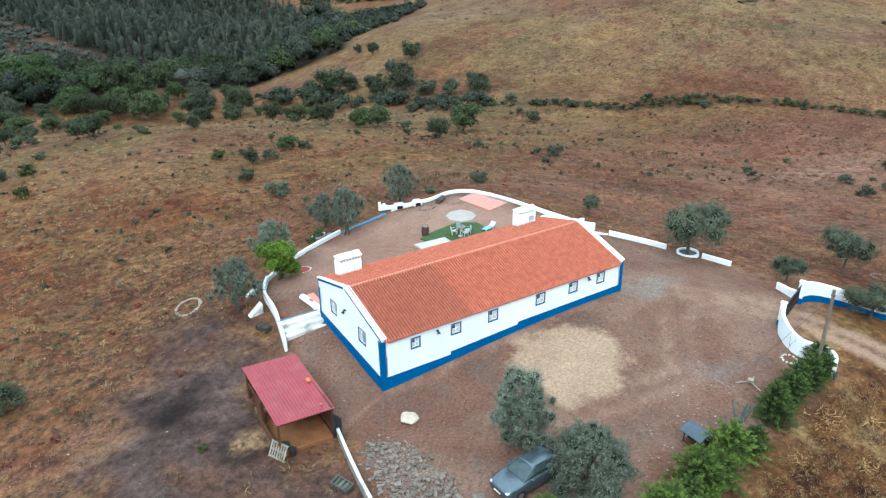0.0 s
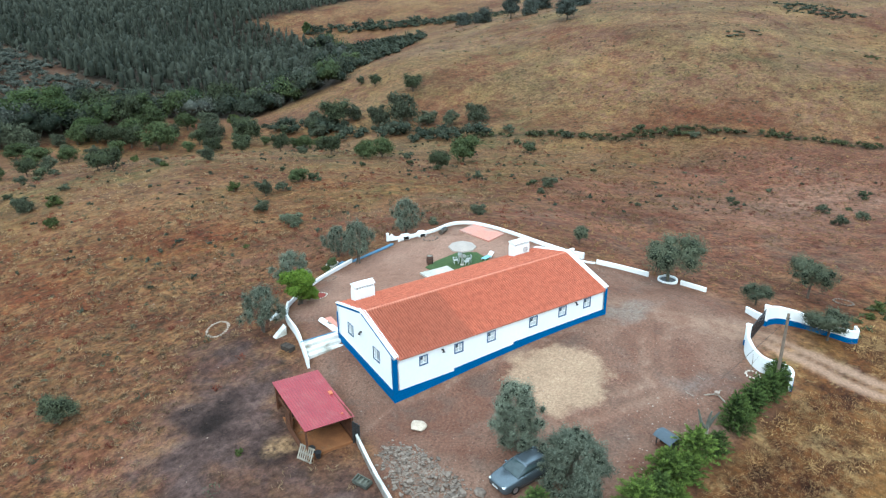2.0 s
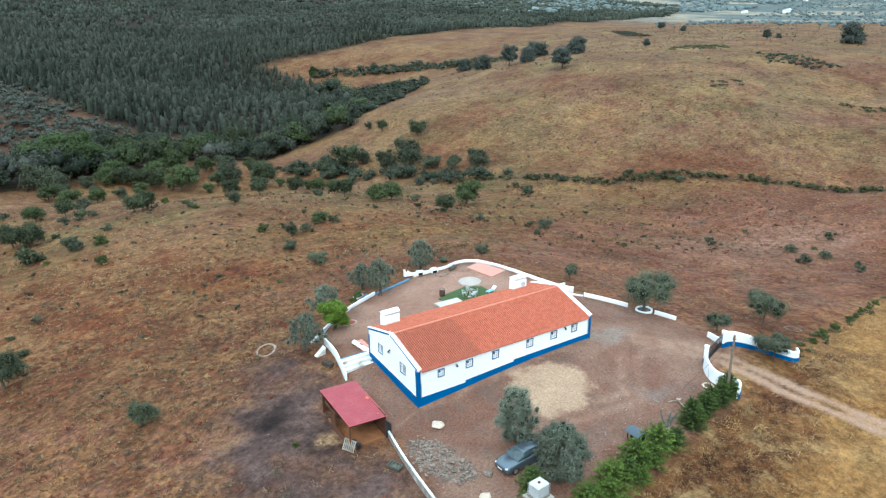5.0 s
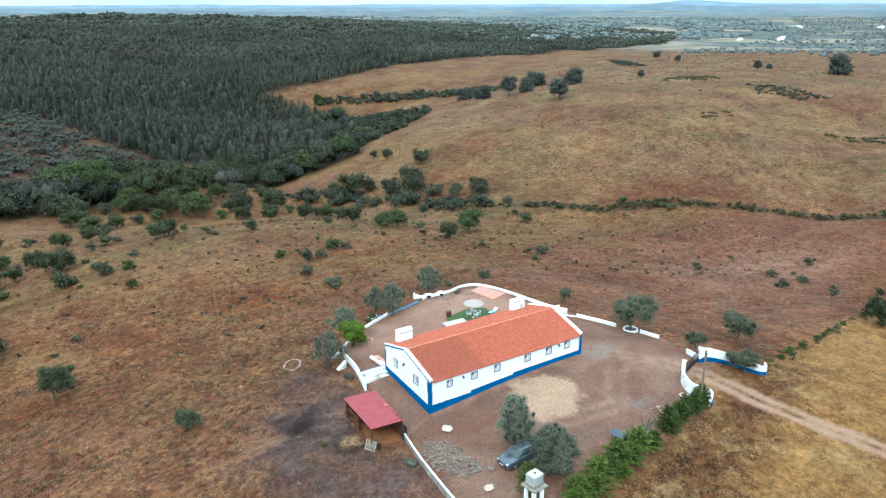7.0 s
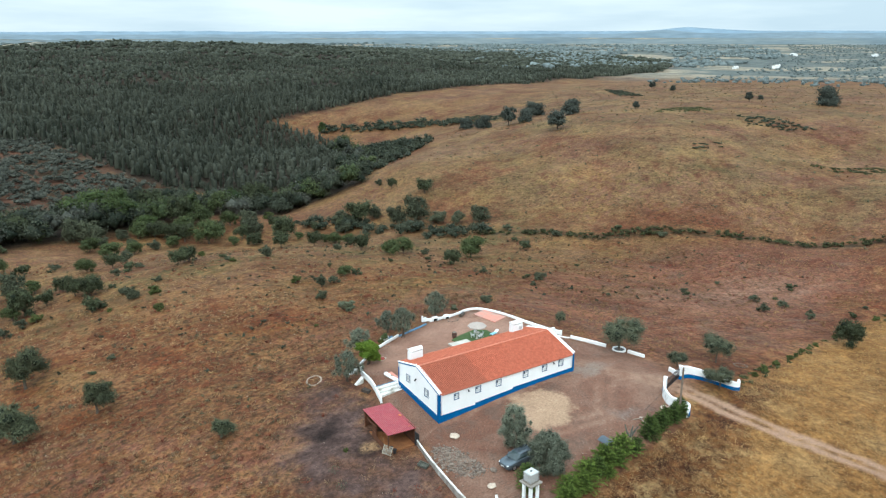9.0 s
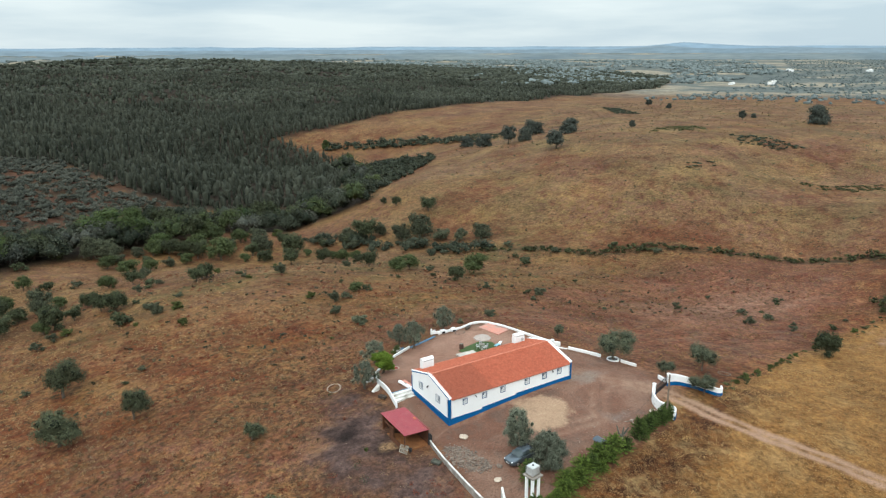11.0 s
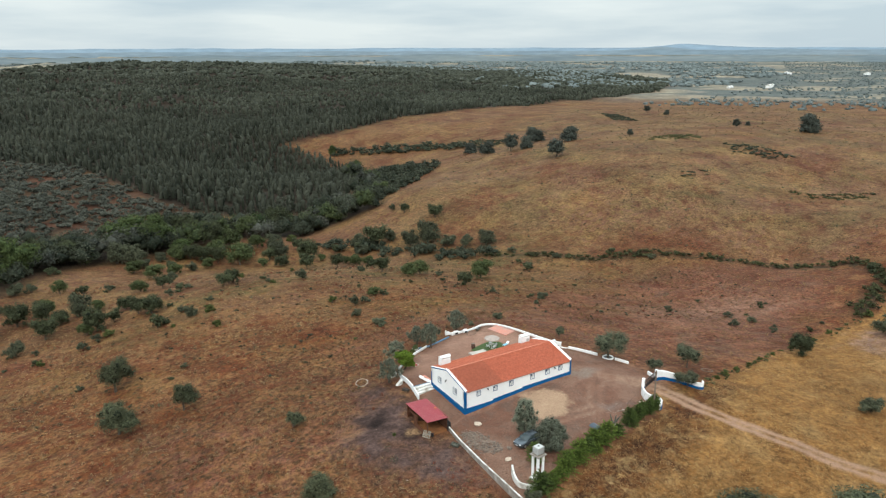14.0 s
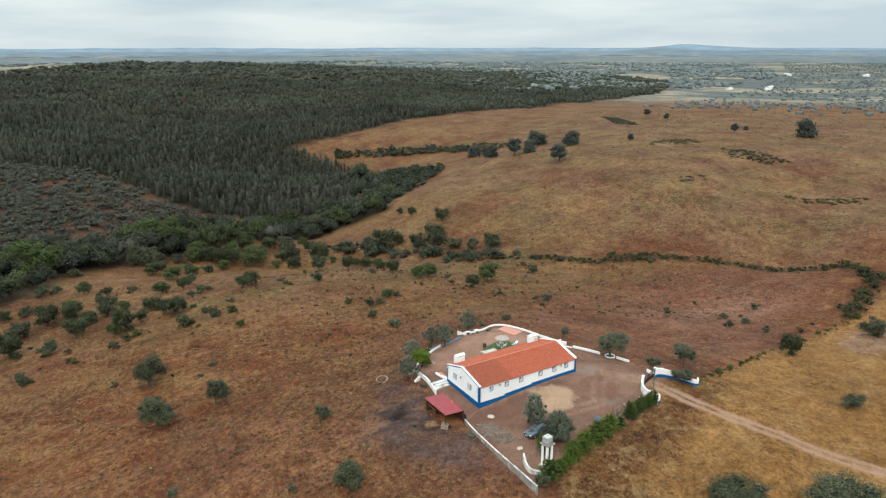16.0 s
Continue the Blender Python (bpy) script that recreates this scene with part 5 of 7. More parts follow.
tip = pose(0, 0, 0.08, 14, 0, 0)
part("bottom", boxed(-0.55, 0.55, -0.28, 0.28, 0, 0.05, m=tip), MOSSY_WOOD, trough)
for y in (-0.3, 0.26):
    part("side", boxed(-0.6, 0.6, y, y + 0.05, 0, 0.32, 0.008, m=tip), MOSSY_WOOD, trough)
for x in (-0.6, 0.56):
    part("end", boxed(x, x + 0.05, -0.25, 0.26, 0.05, 0.3, 0.008, m=tip), MOSSY_WOOD, trough)
for k in range(3):
    part("slat", boxed(-0.42 + 0.32 * k, -0.3 + 0.32 * k, -0.27, 0.27, 0.2, 0.23, m=tip), MOSSY_WOOD, trough)
crate = empty("dark_crate", -3.9, 10.6, gz(-3.9, 10.6), 20, "dark wooden crate standing by the garden wall", "crate")
part("body", boxed(-0.3, 0.3, -0.55, 0.55, 0, 0.4, 0.02), DARK_WOOD, crate)
for k in range(5):
    part("slat", boxed(-0.33, 0.33, -0.55 + k * 0.23, -0.4 + k * 0.23, 0.4, 0.43, 0.006), DARK_WOOD, crate)

# heap of rubble: single stones in front, the rest joined
rub_rng = random.Random(9)
rubble = empty("rubble_heap", -2.6, -6.8, gz(-2.6, -6.8), 0, "heap of broken grey field stones beside the wall", "rubble")
HEAP = [(-3.9, -3.9), (-2.6, -3.4), (-1.5, -4.6), (-0.9, -6.8), (-0.6, -9.2), (-1.0, -11.0), (-2.6, -11.2), (-4.0, -10.2), (-4.6, -7.5)]
stone_meshes = []
for k in range(8):
    bm = bmesh.new()
    bmesh.ops.create_cube(bm, size=0.9)
    bmesh.ops.bevel(bm, geom=list(bm.edges), offset=0.13, segments=1, affect="EDGES")
    for v in bm.verts:
        v.co *= 1 + rub_rng.uniform(-0.16, 0.16)
        v.co.x += 0.35 * v.co.y * (k % 3 - 1)
        v.co.z *= 0.5
    me = bpy.data.meshes.new("stone")
    bm.to_mesh(me)
    bm.free()
    me.materials.append(STONE)
    stone_meshes.append(me)
made = 0
while made < 290:
    x, y = rub_rng.uniform(-4.7, -0.5), rub_rng.uniform(-11.3, -3.3)
    d = float(side_of(HEAP, x, y))
    if d > 0.25 * rub_rng.random() or (x - y) % 1.7 < 0.15:
        continue
    ob = new("stone", stone_meshes[made % 8])
    ob.parent = rubble
    s = (0.13 + 0.2 * rub_rng.random() ** 2 + 0.1 * (rub_rng.random() < 0.25) * (y < -6.5)) * (1.0 if d < -0.3 else 0.7)
    ob.matrix_basis = pose(x + 2.6, y + 6.8, gz(x, y) - gz(-2.6, -6.8) + s * 0.16 + max(0, min(-d, 1.0)) * 0.14 * rub_rng.random(), rub_rng.uniform(-14, 14), rub_rng.uniform(-14, 14), rub_rng.uniform(0, 360))
    ob.scale = (s * rub_rng.uniform(0.9, 1.5), s, s * 0.8)
    made += 1

# loose stones lying about the yard
def chips(name, plan, count, low, high, mat, label, seed):
    rng = np.random.default_rng(seed)
    px, py = [q[0] for q in plan], [q[1] for q in plan]
    x, y = rng.uniform(min(px), max(px), count * 2), rng.uniform(min(py), max(py), count * 2)
    ok = side_of(plan, x, y) < -0.3
    ok &= ~((x > -0.2) & (x < 21.2) & (y > -0.2) & (y < 9.4))
    x, y = x[ok][:count], y[ok][:count]
    n = len(x)
    r = low + (high - low) * rng.random(n) ** 3
    six = np.array([(1, 0, 0), (0, 1, 0), (-1, 0, 0), (0, -1, 0), (0, 0, 0.6), (0, 0, -0.5)], float)
    v = np.stack([x, y, ground(x, y) + 0.15 * r], 1)[:, None] + six[None] * r[:, None, None] * rng.uniform(0.5, 1.2, (n, 6, 1))
    tri = np.array([(0, 1, 4), (1, 2, 4), (2, 3, 4), (3, 0, 4), (1, 0, 5), (2, 1, 5), (3, 2, 5), (0, 3, 5)])
    f = (tri[None] + 6 * np.arange(n)[:, None, None]).reshape(-1, 3)
    return tagged(mesh_object(name, v.reshape(-1, 3), [tuple(map(int, q)) for q in f], mat), label, "stones", kind="stuff")


chips("yard_stones", YARD, 700, 0.012, 0.07, DULL_STONE, "small pale stones scattered over the bare yard", 71)
chips("yard_stones", [(6, -17), (20, -15), (24, -11), (14, -10), (6, -13)], 260, 0.015, 0.09, DULL_STONE, "dull stones along the hedge side of the yard", 72)
chips("rubble_chips", HEAP, 2600, 0.04, 0.13, STONE, "small broken stones between the rubble", 73)
chips("field_stones", [(-60, -20), (-8, -20), (-5, 20), (60, 40), (70, 90), (-40, 90)], 700, 0.03, 0.16, DULL_STONE, "dull stones scattered over the field", 74)

# ---- water tower ----
wx, wy = -1.45, -18.2
wz = gz(wx, wy)
tower = empty("water_tower", wx, wy, wz, 6, "white concrete water stand on four pillars", "water tower")
for x in (-0.45, 0.45):
    for y in (-0.45, 0.45):
        part("pillar", boxed(x - 0.13, x + 0.13, y - 0.13, y + 0.13, -0.4, 2.85 - wz, 0.015), WHITE, tower)
part("platform", boxed(-0.78, 0.78, -0.78, 0.78, 2.85 - wz, 3.0 - wz, 0.02), GREY_WALL, tower, "grey concrete platform")
part("foot", boxed(-0.8, 0.8, -0.8, 0.8, -0.4, 0.1, 0.03), OLD_WHITE, tower)
tank = empty("water_tank", wx, wy, 3.0, 6, "white plastic water tank in a galvanised cage", "water tank")
part("bottle", boxed(-0.56, 0.56, -0.48, 0.48, 0.14, 1.08, 0.07), TANK_PLASTIC, tank)
part("cap", tube(bmesh.new(), (0, 0, 1.07), (0, 0, 1.14), 0.11, 0.11, 14), BLACK, tank, "dark screw cap")
part("pallet", boxed(-0.6, 0.6, -0.5, 0.5, 0, 0.13, 0.01), GREY_WOOD, tank)
for z in (0.16, 0.38, 0.6, 0.82, 1.0):
    for y in (-0.5, 0.5):
        part("cage_bar", tube(bmesh.new(), (-0.58, y, z), (0.58, y, z), 0.012, 0.012, 5), ALLOY, tank)
    for x in (-0.58, 0.58):
        part("cage_bar", tube(bmesh.new(), (x, -0.5, z), (x, 0.5, z), 0.012, 0.012, 5), ALLOY, tank)
for k in range(7):
    x = -0.58 + k * 1.16 / 6
    for y in (-0.5, 0.5):
        part("cage_bar", tube(bmesh.new(), (x, y, 0.13), (x, y, 1.06), 0.012, 0.012, 5), ALLOY, tank)
for k in range(1, 5):
    y = -0.5 + k * 0.2
    for x in (-0.58, 0.58):
        part("cage_bar", tube(bmesh.new(), (x, y, 0.13), (x, y, 1.06), 0.012, 0.012, 5), ALLOY, tank)

# ---- pole, hut, cart ----
pz = gz(26.1, -13.75)
pole = empty("utility_pole", 24.95, -14.05, pz, 0, "weathered wooden utility pole beside the hedge", "pole")
part("shaft", tube(bmesh.new(), (0, 0, -0.5), (0.12, 0.1, 5.9), 0.14, 0.10, 10), POLE_WOOD, pole)
part("bracket", boxed(0.02, 0.2, -0.05, 0.2, 5.5, 5.56), METAL_DARK, pole)
part("stay_wire", tube(bmesh.new(), (0.1, 0.1, 5.4), (-3.2, 2.6, 0.1), 0.012, 0.012, 5), METAL_DARK, pole)
hut = empty("dog_kennel", 12.3, -14.6, gz(12.3, -14.6), -92, "small dark kennel with a blue-grey curved sheet roof", "kennel")
part("floor", boxed(-0.75, 0.75, -0.6, 0.6, 0.15, 0.22), TIMBER, hut)
for x in (-0.7, 0.7):
    for y in (-0.55, 0.55):
        part("leg", boxed(x - 0.04, x + 0.04, y - 0.04, y + 0.04, -0.1, 0.95), BLACK, hut)
part("back", boxed(-0.7, 0.7, 0.5, 0.55, 0.2, 0.95), BLACK, hut)
part("side", boxed(0.65, 0.7, -0.55, 0.5, 0.2, 0.95), BLACK, hut)
part("side", boxed(-0.7, -0.65, -0.1, 0.5, 0.2, 0.95), BLACK, hut)
verts, faces = [], []
for k in range(9):
    a = -1 + k / 4
    for x in (-0.95, 0.95):
        verts.append((x, 0.85 * a, 1.22 - 0.3 * a * a))
faces = [(2 * k, 2 * k + 1, 2 * k + 3, 2 * k + 2) for k in range(8)]
hut.scale = (0.8, 0.72, 0.95)
hr = mesh_object("roof", verts, faces, BLUE_GREY_SHEET, hut)
hr.modifiers.new("thickness", "SOLIDIFY").thickness = 0.02
block = empty("stone_mortar", 19.8, -12.7, gz(19.8, -12.7), 10, "pale stone block on splayed grey timbers", "stone block")
part("bowl", tube(bmesh.new(), (0, 0, 0.12), (0, 0, 0.36), 0.14, 0.2, 12), DULL_STONE, block)
for a in (10, 130, 250):
    part("timber", tube(bmesh.new(), (0, 0, 0.2), (0.9 * math.cos(radians(a)), 0.9 * math.sin(radians(a)), 0.02), 0.05, 0.05, 6), GREY_WOOD, block)

def fallen_branch(x, y, turn, long, label):
    b = empty("fallen_branch", x, y, gz(x, y), turn, label, "branch")
    bm = bmesh.new()
    tube(bm, (-long / 2, 0, 0.03), (0.1, 0.06, 0.04), 0.025, 0.02, 6), tube(bm, (0.1, 0.06, 0.04), (long / 2, -0.03, 0.03), 0.02, 0.008, 6)
    part("stem", bm, GREY_WOOD, b)
    part("twig", tube(bmesh.new(), (0.1, 0.06, 0.04), (0.1 + long * 0.22, 0.3, 0.05), 0.012, 0.006, 5), GREY_WOOD, b)


fallen_branch(20.5, -10.7, -100, 1.0, "bleached dry branch lying on the bare yard")
fallen_branch(18.2, -11.6, -95, 0.9, "grey dry branch lying on the bare yard")
fallen_branch(24.4, -1.0, 200, 1.4, "thin dry branch lying beside the drive")
stump = empty("timber_offcut", 11.2, -15.4, gz(11.2, -15.4), 35, "grey weathered timber offcut beside the kennel", "timber")
part("block", boxed(-0.45, 0.45, -0.14, 0.14, -0.05, 0.22, 0.04), GREY_WOOD, stump)
stake = empty("garden_stake", 24.6, -12.1, gz(24.6, -12.1), 0, "thin forked dry sapling in a stone ring", "sapling")
part("stem", tube(bmesh.new(), (0, 0, -0.2), (0.05, 0.02, 1.0), 0.025, 0.018, 6), GREY_WOOD, stake)
part("fork", tube(bmesh.new(), (0.05, 0.02, 0.75), (0.35, -0.2, 1.35), 0.015, 0.008, 5), GREY_WOOD, stake)
part("fork", tube(bmesh.new(), (0.05, 0.02, 1.0), (0.0, 0.05, 1.6), 0.018, 0.008, 5), GREY_WOOD, stake)
hoop = empty("wooden_hoop", 1.5, 19.3, gz(1.5, 19.3), 0, "pale wooden hoop leaning under the lemon tree", "hoop")
bm = bmesh.new()
for k in range(20):
    a, b = k * math.pi / 10, (k + 1) * math.pi / 10
    tube(bm, (0.5 * math.cos(a), 0.3 * math.sin(a), 0.36 + 0.34 * math.sin(a)), (0.5 * math.cos(b), 0.3 * math.sin(b), 0.36 + 0.34 * math.sin(b)), 0.035, 0.035, 6, cap=False)
part("ring", bm, HOOP_WOOD, hoop)
tub = empty("planter_tub", 7.6, 26.6, gz(7.6, 26.6), 25, "old white tub planted with green leaves behind the wall", "planter")
bm = bmesh.new()
tube(bm, (0, 0, 0), (0, 0, 0.42), 0.36, 0.5, 16)
for v in bm.verts:
    v.co.x *= 1.7
part("tub", bm, OLD_WHITE, tub)
bm = bmesh.new()
tube(bm, (0, 0, 0.4), (0, 0, 0.44), 0.42, 0.42, 16)
for v in bm.verts:
    v.co.x *= 1.7
part("soil", bm, BLACK, tub, "dark soil")
sheet_ = empty("blue_sheet", 8.8, 26.7, gz(8.8, 26.7), 30, "faded blue plastic sheet beside the planter", "plastic sheet")
part("sheet", boxed(-0.5, 0.5, -0.35, 0.35, 0.0, 0.06, 0.02), POOL_BLUE, sheet_)

# ---- car ----
car = empty("parked_car", 2.45, -11.65, gz(2.4, -11.6), 182, "grey-blue metallic estate car parked under an olive tree", "car")


def loft(sections, mat, name, parent, label=""):
    """Skin over cross-sections: x, half width low, half width high, z low, z high."""
    bm, rows = bmesh.new(), []
    for x, wl, wh, zl, zh in sections:
        zm = zl + (zh - zl) * 0.62
        pts = [(-wl, zl), (-wl * 1.0, zm), (-wh, zh - 0.06), (-wh * 0.86, zh), (0, zh + 0.025), (wh * 0.86, zh), (wh, zh - 0.06), (wl, zm), (wl, zl)]
        rows.append([bm.verts.new((x, y, z)) for y, z in pts])
    for a, b in zip(rows, rows[1:]):
        for k in range(len(a)):
            bm.faces.new((a[k], a[(k + 1) % len(a)], b[(k + 1) % len(b)], b[k]))
    bm.faces.new(rows[0]), bm.faces.new(rows[-1][::-1])
    ob = part(name, bm, mat, parent, label)
    ob.data.polygons.foreach_set("use_smooth", [True] * len(ob.data.polygons))
    ob.modifiers.new("round", "BEVEL").width = 0.02
    return ob


body = loft([(2.2, 0.42, 0.36, 0.34, 0.58), (2.17, 0.6, 0.52, 0.28, 0.66), (2.08, 0.74, 0.66, 0.23, 0.73), (1.9, 0.84, 0.76, 0.2, 0.79), (1.6, 0.88, 0.81, 0.2, 0.85), (1.25, 0.89, 0.83, 0.2, 0.9), (0.95, 0.89, 0.84, 0.2, 0.94), (0.0, 0.89, 0.85, 0.2, 0.96), (-1.2, 0.89, 0.85, 0.2, 0.98), (-1.8, 0.87, 0.82, 0.22, 0.99), (-2.1, 0.82, 0.76, 0.28, 0.96), (-2.2, 0.72, 0.66, 0.36, 0.86)], CAR_PAINT, "body", car)
loft([(1.05, 0.76, 0.72, 0.9, 0.97), (0.75, 0.75, 0.67, 0.9, 1.14), (0.3, 0.74, 0.6, 0.92, 1.37), (-0.4, 0.74, 0.6, 0.92, 1.40), (-1.3, 0.74, 0.59, 0.92, 1.38), (-1.75, 0.73, 0.6, 0.92, 1.24), (-2.02, 0.71, 0.64, 0.92, 1.02)], CAR_GLASS, "window_glass", car, "dark car windows all round")
loft([(0.3, 0.59, 0.56, 1.36, 1.4), (0.1, 0.61, 0.58, 1.37, 1.43), (-0.4, 0.62, 0.59, 1.38, 1.46), (-1.2, 0.61, 0.58, 1.37, 1.45), (-1.5, 0.6, 0.57, 1.33, 1.39)], CAR_PAINT, "roof", car)
for s_ in (-1, 1):
    for low_, high_, r_ in (((1.02, 0.73, 0.97), (0.28, 0.58, 1.39), 0.035), ((-0.42, 0.745, 0.97), (-0.42, 0.6, 1.4), 0.035), ((-1.5, 0.74, 0.97), (-1.35, 0.59, 1.4), 0.06), ((-2.0, 0.68, 1.0), (-1.5, 0.57, 1.37), 0.06)):
        part("pillar", tube(bmesh.new(), (low_[0], s_ * low_[1], low_[2]), (high_[0], s_ * high_[1], high_[2]), r_, r_, 6), CAR_PAINT, car)


for s in (-1, 1):
    part("headlight", boxed(1.86, 2.14, s * 0.6 - 0.13, s * 0.6 + 0.13, 0.58, 0.71, 0.05), LAMP_CLEAR, car, "clear headlight")
    part("tail_light", boxed(-2.19, -2.05, s * 0.66 - 0.1, s * 0.66 + 0.1, 0.68, 0.9, 0.02), RED_SHEET, car, "red tail light")
    part("mirror", boxed(0.5, 0.66, s * 0.93 - 0.1, s * 0.93 + 0.08, 0.95, 1.07, 0.03), CAR_PAINT, car)
    part("roof_rail", tube(bmesh.new(), (0.2, s * 0.55, 1.46), (-1.25, s * 0.55, 1.48), 0.018, 0.018, 6), BLACK, car)
    for x in (1.32, -1.3):
        w = part("wheel", tube(bmesh.new(), (x, s * 0.70, 0.31), (x, s * 0.9, 0.31), 0.31, 0.31, 20), RUBBER, car, "black tyre")
        part("rim", tube(bmesh.new(), (x, s * 0.895, 0.31), (x, s * 0.91, 0.31), 0.2, 0.18, 14), ALLOY, w)
part("grille", boxed(2.12, 2.21, -0.4, 0.4, 0.5, 0.62, 0.02), BLACK, car, "black grille")
part("bumper_intake", boxed(2.05, 2.19, -0.5, 0.5, 0.3, 0.4, 0.02), BLACK, car)
part("number_plate", boxed(2.18, 2.225, -0.26, 0.26, 0.41, 0.49), WHITE_PLASTIC, car, "blank white number plate")
# ==== plants ====
OLIVE = leaf_material("olive_leaves", (0.01, 0.014, 0.008), (0.275, 0.3, 0.22))
OAK = leaf_material("oak_leaves", (0.009, 0.013, 0.006), (0.105, 0.118, 0.062))
FRESH = leaf_material("fresh_green_leaves", (0.03, 0.06, 0.008), (0.15, 0.21, 0.028))
CONIFER = leaf_material("conifer_sprays", (0.008, 0.017, 0.007), (0.108, 0.152, 0.038))
BRIGHT_CONIFER = leaf_material("bright_conifer_sprays", (0.012, 0.024, 0.007), (0.155, 0.215, 0.042))
SCRUB = leaf_material("scrub_leaves", (0.022, 0.026, 0.015), (0.12, 0.128, 0.08))
GUM = leaf_material("gum_leaves", (0.02, 0.024, 0.016), (0.098, 0.103, 0.076))
HILL_GUM = leaf_material("hill_gum_leaves", (0.02, 0.026, 0.022), (0.10, 0.11, 0.09))
# Distance haze is mixed into this leaf colour, paler and bluer than near trees.
HAZY_PLAIN_LEAF = leaf_material("haze_tinted_leaves", (0.09, 0.112, 0.112), (0.205, 0.235, 0.225))
DOME_GREEN = leaf_material("round_oak_leaves", (0.009, 0.013, 0.007), (0.145, 0.157, 0.09))
FIELD_OLIVE = leaf_material("field_olive_leaves", (0.012, 0.016, 0.009), (0.2, 0.215, 0.138))
FIELD_GREEN = leaf_material("field_bush_leaves", (0.026, 0.036, 0.011), (0.105, 0.12, 0.038))
SPUR_GREY = leaf_material("grey_scrub_leaves", (0.026, 0.029, 0.022), (0.135, 0.138, 0.11))
HEDGE_MIX = leaf_material("hedgerow_leaves", (0.022, 0.024, 0.011), (0.11, 0.115, 0.05))
LEAFY = leaf_material("mid_green_leaves", (0.022, 0.032, 0.012), (0.115, 0.138, 0.058))
STRAW = leaf_material("dry_straw_blades", (0.18, 0.09, 0.036), (0.56, 0.365, 0.165), 0.9)
VALLEY_GREEN = leaf_material("valley_tree_leaves", (0.02, 0.034, 0.012), (0.098, 0.126, 0.044))
DARK_SCRUB = leaf_material("dark_scrub_leaves", (0.012, 0.017, 0.01), (0.084, 0.092, 0.062))
PALE_STRAW = leaf_material("pale_straw_blades", (0.16, 0.095, 0.05), (0.36, 0.25, 0.14), 0.9)
RED_WEED = leaf_material("dry_red_weeds", (0.08, 0.02, 0.014), (0.2, 0.06, 0.035), 0.9)
BROWN_WEED = leaf_material("brown_weeds", (0.022, 0.014, 0.01), (0.26, 0.165, 0.095), 0.9)
RED_STRAW = leaf_material("dry_red_straw_blades", (0.045, 0.02, 0.01), (0.47, 0.29, 0.135), 0.9)
WEED = leaf_material("dry_weeds", (0.05, 0.026, 0.016), (0.24, 0.145, 0.065), 0.9)


def fast_mesh(name, verts, quads, mat):
    me = bpy.data.meshes.new(name)
    nv, nf, k = len(verts), len(quads), quads.shape[1]
    me.vertices.add(nv)
    me.vertices.foreach_set("co", np.ascontiguousarray(verts, np.float32).ravel())
    me.loops.add(nf * k)
    me.loops.foreach_set("vertex_index", np.ascontiguousarray(quads, np.int32).ravel())
    me.polygons.add(nf)
    me.polygons.foreach_set("loop_start", np.arange(0, nf * k, k, dtype=np.int32))
    me.update(calc_edges=True)
    me.validate()
    me.materials.append(mat)
    return me


def sprays(rng, centre, out, size, long=1.6, along=0.0):
    """One leaf spray, a small three-cornered blade, for each centre: most lie over the skin of the crown, some stick out (along)."""
    n = len(centre)
    up = out / (np.linalg.norm(out, axis=1, keepdims=True) + 1e-9) + rng.normal(0, 0.55, (n, 3))
    up /= np.linalg.norm(up, axis=1, keepdims=True) + 1e-9
    way = np.cross(up, rng.normal(0, 1, (n, 3)))
    way = way / (np.linalg.norm(way, axis=1, keepdims=True) + 1e-9) + along * up
    way /= np.linalg.norm(way, axis=1, keepdims=True) + 1e-9
    side = np.cross(up, way)
    side /= np.linalg.norm(side, axis=1, keepdims=True) + 1e-9
    s = (size * rng.uniform(0.6, 1.35, n))[:, None]
    a, b = way * s * long * 0.5, side * s * 0.5
    return np.stack([centre - a - b * 0.8, centre - a * 0.6 + b, centre + a], 1).reshape(-1, 3), np.arange(3 * n).reshape(-1, 3)


def add_clumps(me, tone):
    """One tone for each spray, painted shade included, shared by the sprays of a bunch."""
    layer = me.attributes.new("clump_shade", "FLOAT", "POINT")
    layer.data.foreach_set("value", np.repeat(tone, 3).astype(np.float32))
    return me


def lobes_for(rng, width, height, base, count, spread=0.78, low=0.2, round_=0.25, big=1.0):
    out = [(0, 0, base + height * 0.5, width * 0.24, width * 0.24, height * 0.36)]
    lean = rng.uniform(0, 2 * math.pi)
    for k in range(count):
        a, q = k * 2.4 + rng.uniform(-0.5, 0.5), spread * width * 0.5 * rng.uniform(0.35, 1.0)
        if low < 0.1:
            q *= 1 - 0.75 * ((k + 0.5) / count) ** 2
        z = base + height * (low + (0.85 - low) * ((k + 0.5) / count if low < 0.1 else rng.random())) * (1 - round_ * (q / (0.5 * width)) ** 2)
        s = big * width * rng.uniform(0.11, 0.22)
        out.append((q * math.cos(a) + 0.06 * width * math.cos(lean), q * math.sin(a) + 0.06 * width * math.sin(lean), z, s * rng.uniform(0.8, 1.3), s, s * rng.uniform(0.55, 0.9)))
    return out


